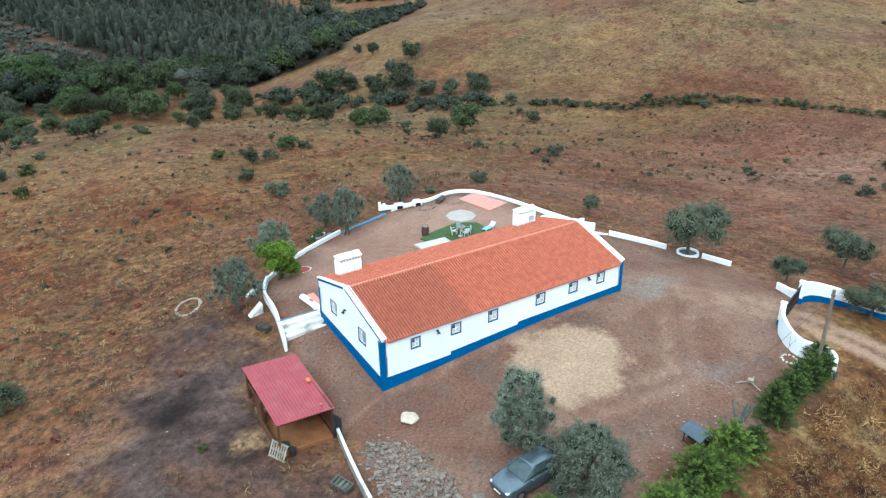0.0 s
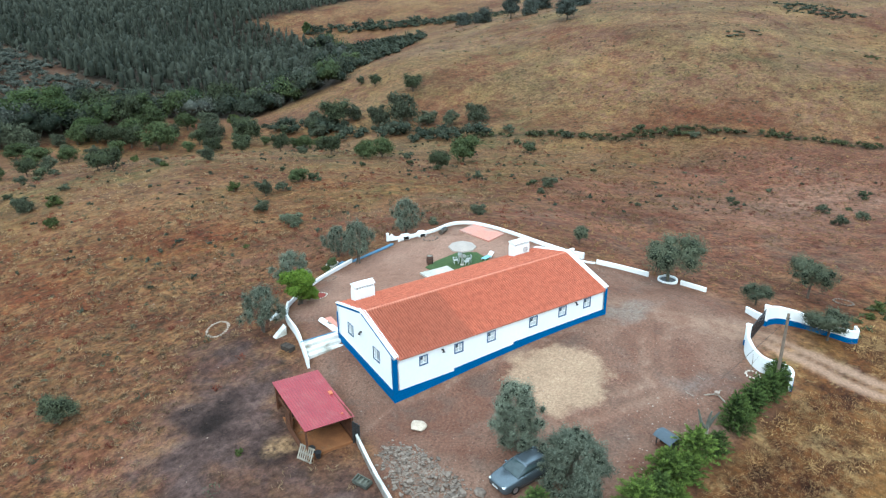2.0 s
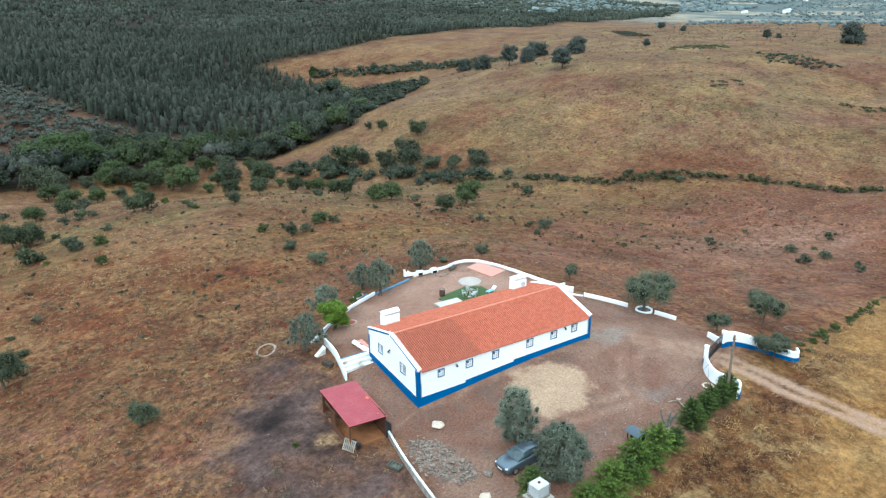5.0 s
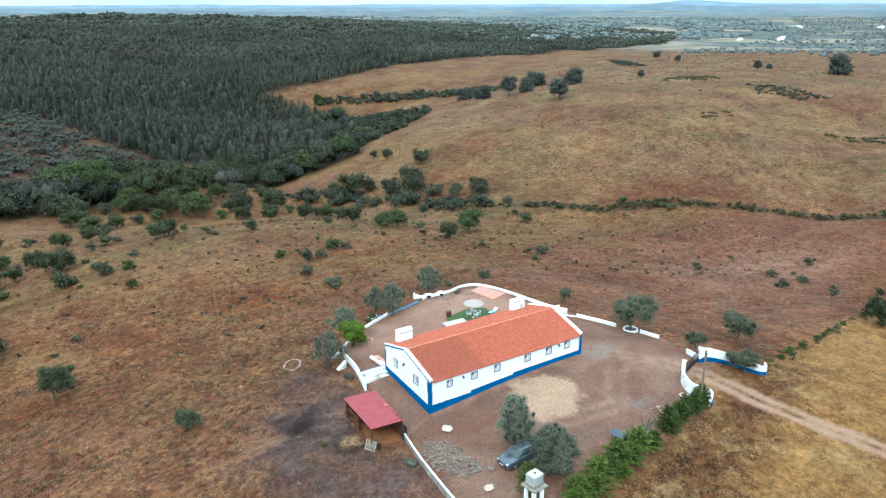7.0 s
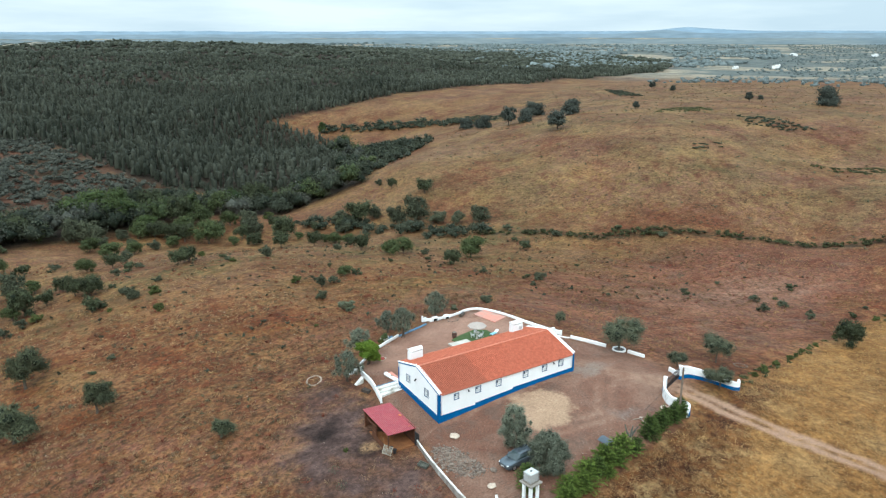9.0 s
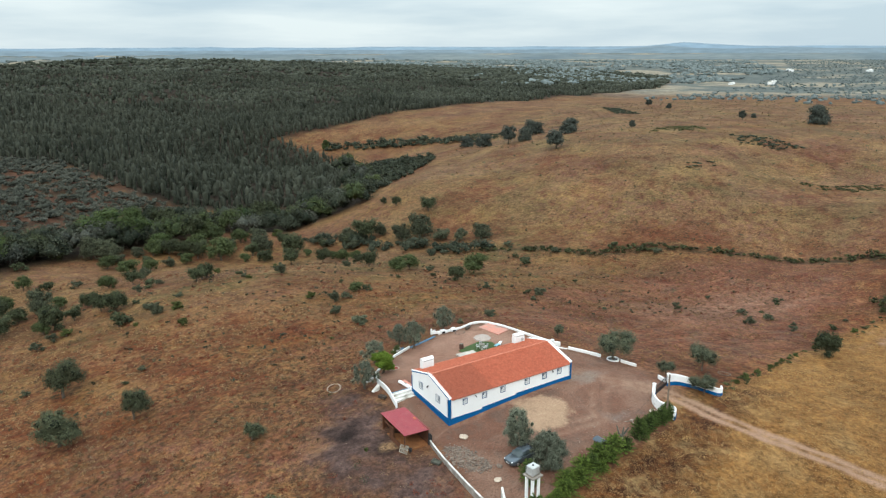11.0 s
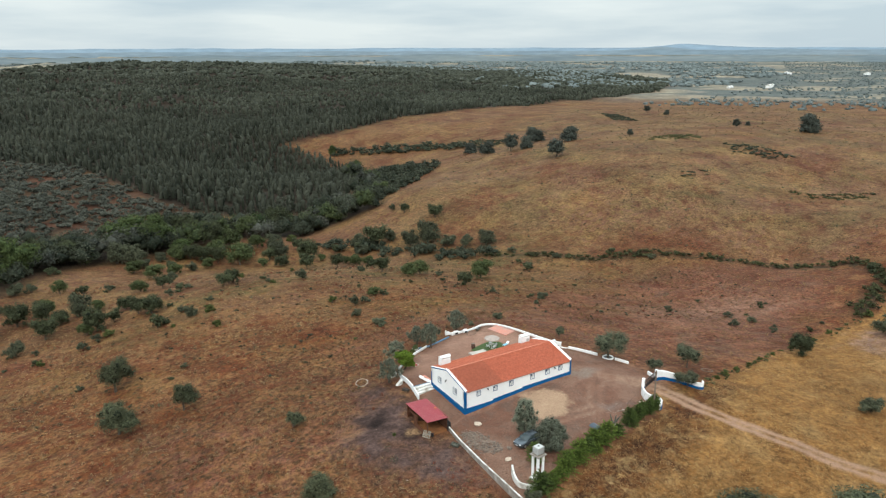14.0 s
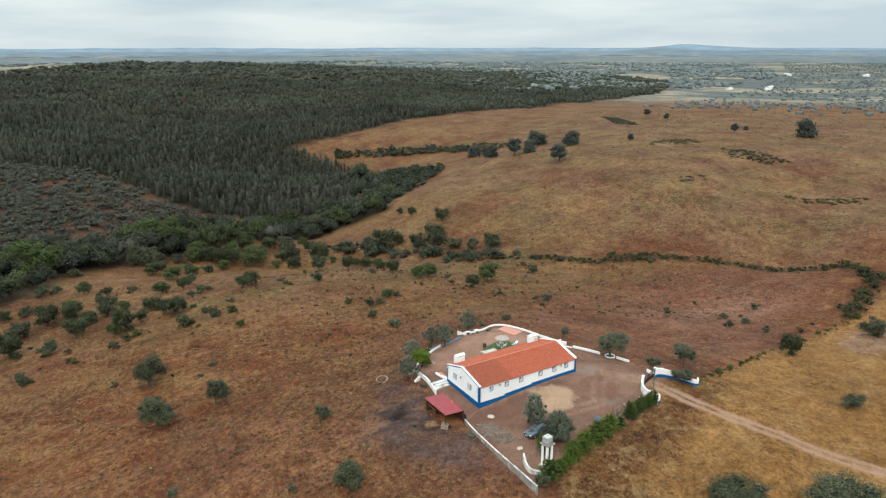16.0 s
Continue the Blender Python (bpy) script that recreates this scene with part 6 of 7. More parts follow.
def trunk_mesh(rng, lobes, base, radius, stems=1):
    bm = bmesh.new()
    for s in range(stems):
        fork = Vector((rng.uniform(-0.2, 0.2), rng.uniform(-0.2, 0.2), base * rng.uniform(0.7, 1.0)))
        foot = Vector((rng.uniform(-0.3, 0.3) * (stems > 1), rng.uniform(-0.3, 0.3) * (stems > 1), -0.4))
        mid = (foot + fork) / 2 + Vector((rng.uniform(-0.12, 0.12), rng.uniform(-0.12, 0.12), 0))
        tube(bm, foot, mid, radius * 1.25, radius * 0.9, 8, cap=False)
        tube(bm, mid, fork, radius * 0.9, radius * 0.75, 8, cap=False)
        for lobe in lobes[s::stems]:
            tip = Vector(lobe[:3]) + Vector((0, 0, lobe[5] * 0.3))
            knee = fork.lerp(tip, 0.5) + Vector((0, 0, -0.1 * lobe[5]))
            tube(bm, fork, knee, radius * 0.5, radius * 0.3, 6, cap=False)
            tube(bm, knee, tip, radius * 0.3, radius * 0.08, 5, cap=False)
    return bm


ICO = bmesh.new()
bmesh.ops.create_icosphere(ICO, subdivisions=1, radius=1.0)
ICO_V, ICO_F = np.array([v.co[:] for v in ICO.verts]), np.array([[v.index for v in f.verts] for f in ICO.faces])
ICO.free()


def leafy_crown(rng, shape, count, size, mat, shell, long, inner=0.66):
    """Small three-cornered sprays round uneven lobes, with a leaf mass inside each lobe, coloured dark as shade."""
    shape = np.array(shape, float)
    weight = (shape[:, 3] * shape[:, 4] * shape[:, 5]) ** 0.62
    pick = rng.choice(len(shape), count, p=weight / weight.sum())
    d = rng.normal(0, 1, (count, 3))
    d[:, 2] = np.where(d[:, 2] < 0, d[:, 2] * 0.8, d[:, 2])
    d /= np.linalg.norm(d, axis=1, keepdims=True)
    r = shell + (1.12 - shell) * rng.random(count) ** 0.7
    r *= 1 + 0.2 * np.sin(5 * d[:, 0] + 3 * d[:, 2] + pick) + 0.13 * np.sin(9 * d[:, 1] + 4 * d[:, 0] + 2.1 * pick)
    c = shape[pick, :3] + d * shape[pick, 3:] * r[:, None]
    v, f = sprays(rng, c, d + np.array([0, 0, 0.35]), size, long, 0.8)
    # Light and shade in the tone: tops lighter, deep sprays darker.
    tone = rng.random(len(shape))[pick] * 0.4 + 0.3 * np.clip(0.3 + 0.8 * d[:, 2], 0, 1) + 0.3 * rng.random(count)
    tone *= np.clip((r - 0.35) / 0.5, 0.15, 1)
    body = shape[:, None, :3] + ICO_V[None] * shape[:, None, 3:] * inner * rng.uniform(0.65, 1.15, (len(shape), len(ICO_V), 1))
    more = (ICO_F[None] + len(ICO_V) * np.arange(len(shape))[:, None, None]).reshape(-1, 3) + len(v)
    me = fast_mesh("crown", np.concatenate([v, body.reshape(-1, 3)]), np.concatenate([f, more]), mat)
    layer = me.attributes.new("clump_shade", "FLOAT", "POINT")
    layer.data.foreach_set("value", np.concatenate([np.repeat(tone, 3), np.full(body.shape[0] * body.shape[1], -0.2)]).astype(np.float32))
    return me


def make_tree(name, seed, width, height, base, count, size, mat, radius, label, category, group="", lobes=9, stems=1, long=1.6, shell=0.5, bark=None, skirt=False):
    rng = np.random.default_rng(seed)
    shape = lobes_for(rng, width, height, base, lobes, low=0.04 if skirt else 0.12, round_=0.5 if skirt else 0.25, big=1.25 if skirt else 1.0)
    holder = empty(name, 0, 0, 0, 0, label, category, group)
    part("trunk", trunk_mesh(rng, shape, base + height * 0.12, radius, stems), bark or BARK, holder)
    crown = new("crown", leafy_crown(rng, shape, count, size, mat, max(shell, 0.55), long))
    crown.parent = holder
    return holder


def make_olive(seed, width, height, base, tufts, each, size, mat, label, group, stems=3, lean=0.0, inner=0.6):
    """Olive: upswept stems carry many small leafy tufts, with shade painted into the gaps between them."""
    rng = np.random.default_rng(seed)
    holder = empty("olive_tree", 0, 0, 0, 0, label, "tree", group)
    lobes = []
    for k in range(tufts):
        u = (k + rng.random()) / tufts
        a, z = k * 2.4 + rng.uniform(-0.4, 0.4), base + height * (0.05 + 0.9 * u)
        wide_at = 0.5 * width * (math.sin(math.pi * min(1, 0.17 + 0.8 * u)) ** 0.6) * (0.8 + 0.3 * math.sin(3 * a + seed) * math.sin(5 * u + seed))
        q = wide_at * math.sqrt(rng.uniform(0.12, 1.0))
        s = 0.085 * (width + height) * 0.5 * rng.uniform(0.7, 1.35)
        lobes.append((q * math.cos(a) + lean * z, q * math.sin(a), z, s, s, s * rng.uniform(1.0, 1.6)))
    part("trunk", trunk_mesh(rng, lobes[::5], base + 0.3, 0.1, stems), BARK, holder)
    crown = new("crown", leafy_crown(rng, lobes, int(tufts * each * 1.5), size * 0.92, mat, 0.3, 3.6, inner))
    crown.parent = holder
    return holder


def plant(proto, x, y, scale, turn, first=False, tall=1.0, label="", sink=0.05):
    ob = proto if first else copy_thing(proto, pose(0, 0, 0))
    ob.matrix_basis = pose(x, y, gz(x, y) - sink, 0, 0, turn)
    ob.scale = (scale, scale, scale * tall)
    return tagged(ob, label)


# ---- trees round the house ----
T = make_olive(11, 4.3, 4.9, 0.35, 75, 270, 0.046, OLIVE, "young silvery olive tree, leafy to the ground, in the yard", "yard olives", lean=-0.05)
plant(T, 3.85, -9.3, 1.0, 20, True)
T = make_olive(12, 5.4, 3.9, 0.2, 120, 270, 0.05, OLIVE, "dense silvery olive tree beside the parked car", "yard olives", 4)
plant(T, 4.3, -14.1, 1.0, 70, True)
olive_a = make_olive(13, 4.7, 2.9, 1.1, 64, 150, 0.05, OLIVE, "silvery olive tree with a bare forked trunk", "olives by the garden wall", 2, inner=0.4)
plant(olive_a, 9.8, 24.9, 0.9, 0, True, 1.3)
plant(olive_a, 9.6, 29.2, 0.9, 110)
plant(olive_a, 17.6, 27.9, 0.9, 200, tall=1.25)
plant(olive_a, -4.3, 15.2, 0.95, 300, tall=1.1)
plant(olive_a, 2.2, 24.0, 0.95, 140)
olive_b = make_tree("olive_tree", 14, 6.2, 2.4, 1.7, 11500, 0.085, FIELD_OLIVE, 0.17, "dark round-headed tree with a clear trunk", "tree", "trees by the drive", 19, 1, long=2.2)
plant(olive_b, 33.2, 3.5, 1.0, 15, True, 1.1, label="dark spreading tree in a round white planter")
plant(olive_b, 43.9, -5.0, 0.72, 100, tall=1.35)
plant(olive_b, 35.2, -12.0, 0.66, 190, tall=1.05, label="dark round tree beside the gate wall")
plant(olive_b, 36.2, -4.4, 0.45, 290, tall=1.2, label="small dark tree behind the gate")
plant(olive_b, 33.1, 16.1, 0.3, 40, tall=1.75, label="small dark tree outside the garden wall")
lemon = make_tree("lemon_tree", 15, 3.3, 2.6, 0.5, 11000, 0.11, FRESH, 0.1, "bright green lemon tree inside the garden wall", "tree", "", 7, 2)
plant(lemon, 0.6, 17.9, 1.3, 0, True, 0.82)

tub_plant = make_tree("tub_plant", 37, 1.5, 0.7, 0.05, 1600, 0.07, LEAFY, 0.03, "leafy green plant in a white tub", "plant", "", 6, 2)
plant(tub_plant, 7.6, 26.6, 1.0, 0, True, sink=-0.4)

# ---- conifer hedge ----
def make_conifer(seed, width, height, label, mat):
    """Feathery conifer: slanting fronds round a stem, bright at their tips, with shade painted within."""
    rng = np.random.default_rng(seed)
    holder = empty("hedge_conifer", 0, 0, 0, 0, label, "conifer", "conifer hedge")
    bm = bmesh.new()
    tube(bm, (0, 0, -0.3), (0, 0, height * 0.9), 0.09, 0.02, 7)
    part("trunk", bm, BARK, holder)
    fronds, each = 84, 92
    k = (np.arange(fronds) + rng.random(fronds)) / fronds
    a = np.arange(fronds) * 2.4 + rng.uniform(-0.5, 0.5, fronds)
    reach = width * 0.62 * (1.02 - k) ** 0.5 * rng.uniform(0.6, 1.2, fronds) + 0.12
    lift = height * (0.14 + 0.1 * k) * rng.uniform(0.7, 1.5, fronds)
    u = rng.random((fronds, each)) ** 0.75
    fan = rng.normal(0, 0.16, (fronds, each)) * reach[:, None] * (1.15 - u)
    sag = -0.1 * reach[:, None] * np.maximum(u - 0.7, 0) * 3
    out = reach[:, None] * u
    c = np.stack([out * np.cos(a)[:, None] - fan * np.sin(a)[:, None], out * np.sin(a)[:, None] + fan * np.cos(a)[:, None], height * 0.88 * k[:, None] + lift[:, None] * u ** 0.8 + sag + rng.normal(0, 0.04, (fronds, each))], 2).reshape(-1, 3)
    lean = np.stack([np.cos(a) * reach, np.sin(a) * reach, lift], 1)
    lean = np.repeat(lean / np.linalg.norm(lean, axis=1, keepdims=True), each, 0)
    v, q = sprays(rng, c, lean, 0.05, 4.6, 1.6)
    # Bright young tips; the steep fall inwards paints shade into the gaps.
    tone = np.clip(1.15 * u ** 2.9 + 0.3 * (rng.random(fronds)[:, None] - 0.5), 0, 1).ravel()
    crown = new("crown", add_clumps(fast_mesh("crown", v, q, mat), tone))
    crown.parent = holder
    return holder


con = [make_conifer(31, 2.5, 3.0, "dark green bushy conifer in the boundary hedge", CONIFER), make_conifer(32, 3.2, 2.5, "bright yellow-green feathery conifer in the boundary hedge", BRIGHT_CONIFER), make_conifer(33, 2.3, 3.2, "tall dark green conifer in the boundary hedge", CONIFER)]
HEDGE = [(25.4, -13.7, 0.72), (24.5, -14.8, 0.58), (23.7, -14.4, 0.6), (22.7, -14.9, 0.76), (21.6, -14.7, 0.72), (20.3, -15.2, 0.85), (18.9, -15.2, 0.7), (17.6, -15.8, 0.85), (14.6, -16.7, 0.68), (12.9, -16.3, 0.95), (11.2, -17.1, 0.82), (9.8, -16.8, 1.0), (8.0, -17.7, 0.7), (6.6, -17.4, 0.96), (5.2, -18.6, 0.8), (3.6, -18.2, 0.9), (0.9, -14.7, 0.78), (0.3, -15.9, 0.6), (-0.8, -20.3, 0.8), (0.9, -19.7, 0.65), (-2.8, -20.5, 1.2), (2.4, -19.3, 0.85), (8.9, -18.3, 0.55)]
which = [1 if x < 14.7 and k % 4 else 2 * (k % 2) for k, (x, y, s) in enumerate(HEDGE)]
for k, (x, y, s) in enumerate(HEDGE):
    plant(con[which[k]], x, y, 1.07 * s, 47 * k, which.index(which[k]) == k, tall=0.72 + 0.3 * ((k * 7) % 5) / 5)
dead = empty("dead_tree", 15.3, -15.3, gz(15.3, -15.3), 0, "bleached dead tree stump with bare forked limbs", "dead tree")
bm = bmesh.new()
tube(bm, (0, 0, -0.3), (0.05, 0, 1.1), 0.16, 0.12, 8)
part("trunk", bm, GREY_WOOD, dead)
for tip, knee in (((-0.5, 0.5, 2.3), (-0.35, 0.2, 1.3)), ((0.9, -0.2, 1.9), (0.5, 0.0, 1.3)), ((0.15, -0.1, 2.2), (0.1, 0.0, 1.5))):
    bm = bmesh.new()
    tube(bm, (0, 0, 0.8), knee, 0.13, 0.11, 7), tube(bm, knee, tip, 0.11, 0.05, 7)
    part("limb", bm, MOSSY_WOOD, dead)

# ---- trees of the fields ----
oak_near = make_tree("holm_oak", 27, 6.0, 3.6, 1.5, 13000, 0.12, DOME_GREEN, 0.25, "dark green holm oak standing in dry grass", "tree", "field oaks", 20, 1, long=1.8)
oak_a = make_tree("holm_oak", 21, 7.0, 4.8, 0.45, 3900, 0.24, OAK, 0.26, "dark green holm oak on the dry slope", "tree", "field oaks", 18, 1)
oak_b = make_tree("holm_oak", 22, 7.0, 4.6, 0.9, 3700, 0.24, OAK, 0.22, "dark green holm oak with a clear trunk on the dry slope", "tree", "field oaks", 14, 1)
oak_g = make_tree("cork_oak", 28, 7.0, 4.8, 0.6, 3700, 0.24, LEAFY, 0.24, "mid-green leafy oak on the dry slope", "tree", "field oaks", 16, 1)
oak_c = make_tree("grey_oak", 23, 7.0, 4.6, 0.4, 3600, 0.24, SCRUB, 0.26, "grey-green bushy oak on the dry slope", "tree", "field oaks", 16, 2)
ash = make_tree("ash_tree", 29, 10.0, 8.0, 0.8, 8500, 0.26, VALLEY_GREEN, 0.3, "fresh yellow-green tree rising from the valley bottom", "tree", "valley trees", 22, 2)
bush_a = make_tree("scrub_bush", 24, 3.0, 1.7, 0.1, 620, 0.2, SCRUB, 0.06, "grey-green bush in dry grass", "bush", "field bushes", 7, 3)
bush_d = make_tree("dark_bush", 30, 3.0, 1.8, 0.1, 620, 0.2, OAK, 0.06, "dark green bush in dry grass", "bush", "field bushes", 7, 3)
bush_b = make_tree("green_bush", 25, 3.0, 1.7, 0.1, 620, 0.2, FIELD_GREEN, 0.06, "fresh green bush in dry grass", "bush", "field bushes", 7, 3)
bush_near = make_tree("scrub_bush", 35, 3.0, 1.8, 0.1, 5000, 0.09, FIELD_OLIVE, 0.06, "grey-green leafy bush on bare red earth", "bush", "field bushes", 12, 3, long=1.9)
used = set()


def stand(proto, width_of_proto, rows, tall=1.0, grow=1.2):
    for k, (x, y, w) in enumerate(rows):
        plant(proto, x, y, grow * w / width_of_proto, 71 * k + 13, proto.name not in used, tall * (0.85 + 0.3 * ((k * 37) % 10) / 10))
        used.add(proto.name)


stand(oak_near, 6.0, [(-41.5, 40.9, 6.0), (-31.2, 39.3, 4.2), (-38.5, 60.4, 6.2)], 1.3, grow=1.05)
plant(oak_near, -21, 15, 0.5, 60, tall=0.95, label="small dark round-headed tree on the bare slope")
dome = make_tree("holm_oak", 36, 4.4, 3.4, 0.3, 14000, 0.1, DOME_GREEN, 0.14, "dense round green oak on the bare slope", "tree", "field oaks", 20, 1, skirt=True, long=1.7)
plant(dome, -25.5, -4.3, 1.0, 0, True)
olive_f = make_tree("olive_tree", 34, 6.0, 3.6, 0.5, 15000, 0.115, DOME_GREEN, 0.25, "broad grey-green olive tree in golden grass", "tree", "field oaks", 22, 2, long=2.2)
stand(olive_f, 6.0, [(27, -45.5, 9.5), (15.3, -38, 7.0)], 0.62, grow=1.1)
stand(oak_a, 7.0, [(9.5, 188.9, 7.8), (55.4, 146.6, 3.8), (-50.4, 127.2, 7.3), (-41.2, 117.5, 5), (-35.2, 102.4, 6.2), (-26.8, 113.4, 4.3), (-22.8, 101.3, 5.9), (0.6, 110.5, 4.3), (13.8, 185.1, 6.3), (-60.4, 109.9, 8.3), (35.3, 165.5, 6), (46.1, 167.7, 8.8), (51.6, 127.1, 3.5), (52.9, 75, 4.8), (21.5, 198.4, 10.8), (-59.8, 140.8, 4), (-30.9, 199.8, 10.2), (59.6, 231.6, 11.8), (74.9, -7.9, 5)], 1.2, grow=0.96)
stand(oak_b, 7.0, [(29.3, 183, 6.5), (49, 182.8, 5.3), (-12.9, 133.6, 4.6), (58.4, 168.8, 4.2), (45.5, 108.2, 4.9), (66.1, 162.1, 5), (99.8, 162.7, 7), (94.9, 178.9, 4.2), (-45.1, 124.7, 6.5), (-45.8, 109.1, 6.7), (-30.8, 105, 4.4), (-25.2, 104.2, 5), (-2.4, 108.8, 4.6), (-0.2, 177.6, 4.8), (17, 180.2, 7.1), (34.9, 175.7, 5.8), (39.4, 151.4, 7), (46.4, 142.3, 5.3), (49.3, 115, 4.4), (71.9, 161.8, 10.1), (-56.6, 161.8, 9.9), (-38.1, 200.7, 9.1), (16.3, 223.5, 10.1), (67.6, 217.6, 11.5)], 1.2, grow=0.96)
stand(oak_g, 7.0, [(-12, 179.7, 6.6), (17.9, 186.5, 7.8), (26.1, 194.5, 9), (30.3, 169.9, 4.1), (35.8, 191.6, 6.3), (12, 175.9, 4.9), (55.9, 137.8, 4.4), (-37.3, 155.4, 4.3), (-31.8, 120.3, 3.7), (-19, 133.5, 5), (-8.2, 167.4, 7), (4.5, 189.7, 6.8), (23.6, 175.6, 9.7), (54.1, 150.5, 3.8), (53.4, 141.9, 4.5), (65.1, 84.8, 7.2), (-24.9, 196.8, 8.1), (37.8, 208.1, 9.3), (-43, 130, 5.3), (-37.6, 101.9, 4), (21.2, 68.4, 3.4), (47.1, 95.6, 4.8), (53.8, 99.8, 5.3), (50.4, 163.1, 3.5), (-53.9, 187.7, 10), (-0.8, 170.2, 5.1)], 1.2, grow=0.98)
stand(oak_c, 7.0, [(-7.6, 185.5, 5.1), (-7.6, 146.5, 4.2), (-0.5, 191.1, 4.8), (49.9, 101, 4.2), (94.2, 187.3, 3.3), (88.7, 151.7, 5), (-54.6, 140.9, 4.4), (-36.4, 121.1, 6.8), (-16.8, 87.6, 3.5), (6.3, 174.3, 4.7), (-57.5, 123.2, 7.1), (-52.5, 103.7, 4.4), (41.4, 188.9, 7.9), (39.6, 178.9, 8.6), (15.3, 97.4, 3.5), (64.3, 157, 4.8), (67.7, 168.2, 6.8), (86.1, 146.7, 9.9), (80.3, 149.8, 7.7), (77.7, 160.7, 6.8), (89.7, 138.3, 6.5), (94.1, 133.3, 5.1), (99.6, 128.3, 7.3), (39.5, 110.4, 2.8), (14.2, 64.1, 2.8), (10.8, 56.5, 2.4), (-48.5, 160.1, 5.1), (-14.5, 195.4, 9.1), (-9.1, 193, 9), (102.9, -10.3, 6.5), (58.4, -29.5, 4)], 1.2, grow=0.98)
stand(ash, 10.0, [(-6.8, 217, 13.6), (2.7, 206.7, 11.9), (-46.1, 184, 13.3), (8.3, 195.5, 6.9), (-52.6, 194.8, 8.9)])
stand(ash, 10.0, [(139, 310, 7), (144, 318, 6), (133, 303, 5.5), (178, 425, 5)], 1.7)
stand(bush_near, 3.0, [(11.9, 47.7, 2.8), (53.7, 46.6, 1.3), (59.3, 51.2, 2.4), (-45.5, 13.8, 1.6), (-32, 0.4, 1.2), (30.4, 31.4, 1.9), (22.3, 29.6, 1.2), (-4.6, -20.8, 1.9)])
stand(bush_a, 3.0, [(-24.9, 146.5, 4.2), (-14.8, 115.9, 3), (-8.8, 120.4, 2.7), (-17.4, 94.5, 3), (-9.9, 95.6, 2.1), (-54.4, 107.5, 1.9), (-48.6, 100.2, 2.1), (-39.8, 91.9, 3.2), (-55.5, 95.5, 1.3), (-25.9, 59.5, 1.8), (-43.8, 68.5, 2.1), (-36.3, 94.5, 3), (17.2, 64.8, 2.8), (57.4, 95.6, 3.2), (51.2, 60.6, 2.1), (91.1, 93.6, 3), (100, 113.5, 4.1), (64.1, 35.4, 1.2), (101.9, 37.5, 1.5), (85.1, 14.4, 2.9), (87.7, 6.1, 2.3), (103, 4, 1.4), (105.3, 96.8, 3.6), (126.1, 74.9, 3.6), (7, 100.9, 1.9), (-44.4, 161.3, 4.4), (93.3, 21.7, 2.9), (92.5, 15, 2.6), (86.5, 34.8, 2.1), (91.9, 8.9, 1.4)], grow=0.95)
stand(bush_d, 3.0, [(7.7, 106.1, 2.5), (-32.2, 146.7, 5.3), (-11.2, 119.3, 4.1), (-18.2, 101.9, 2.2), (-24.3, 88.4, 5.3), (-55.9, 111.6, 1.6), (-53.5, 103.2, 1.9), (-49.5, 93.6, 1.8), (-59.8, 93.6, 3), (-59.6, 88.7, 4.1), (-29.3, 55.4, 1.7), (-28.4, 47.4, 2.1), (22.7, 78.6, 1.5), (24, 68.8, 2.6), (39.4, 81.5, 1.6), (51.4, 83.7, 2), (57.5, 53, 2.1), (85.6, 129.7, 3.3), (92.2, 100.8, 2.3), (87.3, 90.5, 4.1), (83.9, 65.2, 1.7), (84.1, 31.7, 1.8), (109, 23.6, 2.6), (98, 20.2, 1.4), (94.1, 1.9, 2.1), (105.2, 102.6, 2.4), (121.6, 87.4, 3.6), (153, 18.7, 4.6), (-49, 178.8, 4.2), (-36.8, 183.2, 5.2)], grow=0.95)
stand(bush_b, 3.0, [(-33.8, 95.1, 3.6), (-21.6, 84.5, 1.7), (-12.3, 87.2, 3.5), (-14.3, 75.8, 3.3), (-48.8, 91.3, 2.6), (11, 69.3, 2.8), (52.5, 196.6, 6.3), (33.9, 151.5, 2.1), (7, 123.3, 2.8), (7.2, 98, 2.2), (4, 43.8, 1.1), (48.1, -9.9, 1.9), (57.9, -7.8, 1.5), (69, -5.3, 1.6), (82.2, -3.2, 1.8), (95.6, -1.7, 2), (116.1, 0.2, 3), (44.6, -10.8, 1.3), (60.4, -7.2, 1.1), (66, -6, 1.2), (73, -4.6, 1.1), (77.6, -4, 1.4), (88, -2.6, 1.3), (6.6, 26, 1.6), (52.5, -8.9, 1.5), (63, -6.6, 1.5), (-11.3, 1.3, 0.9)], grow=0.95)
gum = make_tree("gum_tree", 26, 10.0, 8.0, 1.6, 4600, 0.4, HILL_GUM, 0.35, "tall dark gum tree on the far hill", "tree", "hill gum trees", 22, 1, shell=0.4)
gum_b = make_tree("gum_tree", 38, 11.0, 6.8, 0.6, 4600, 0.4, HILL_GUM, 0.35, "broad dark gum tree on the far hill", "tree", "hill gum trees", 20, 2, shell=0.4, skirt=True)
stand(gum, 10.0, [(181.1, 182.0, 10.5), (195.1, 234.5, 9.5), (241.8, 193.2, 4.5), (405.9, 327.5, 6.5), (320.8, 184.8, 5.2)], 1.15, grow=0.9)
stand(gum_b, 11.0, [(208.3, 290.2, 11.5), (203, 271, 7), (233.4, 257.6, 11), (224.0, 219.4, 13), (201, 228, 9.5), (336, 150, 15), (258.6, 292.7, 11), (194.1, 253.9, 9.5), (391.4, 295.2, 5.4), (341.6, 191.9, 4)], 1.1, grow=0.9)


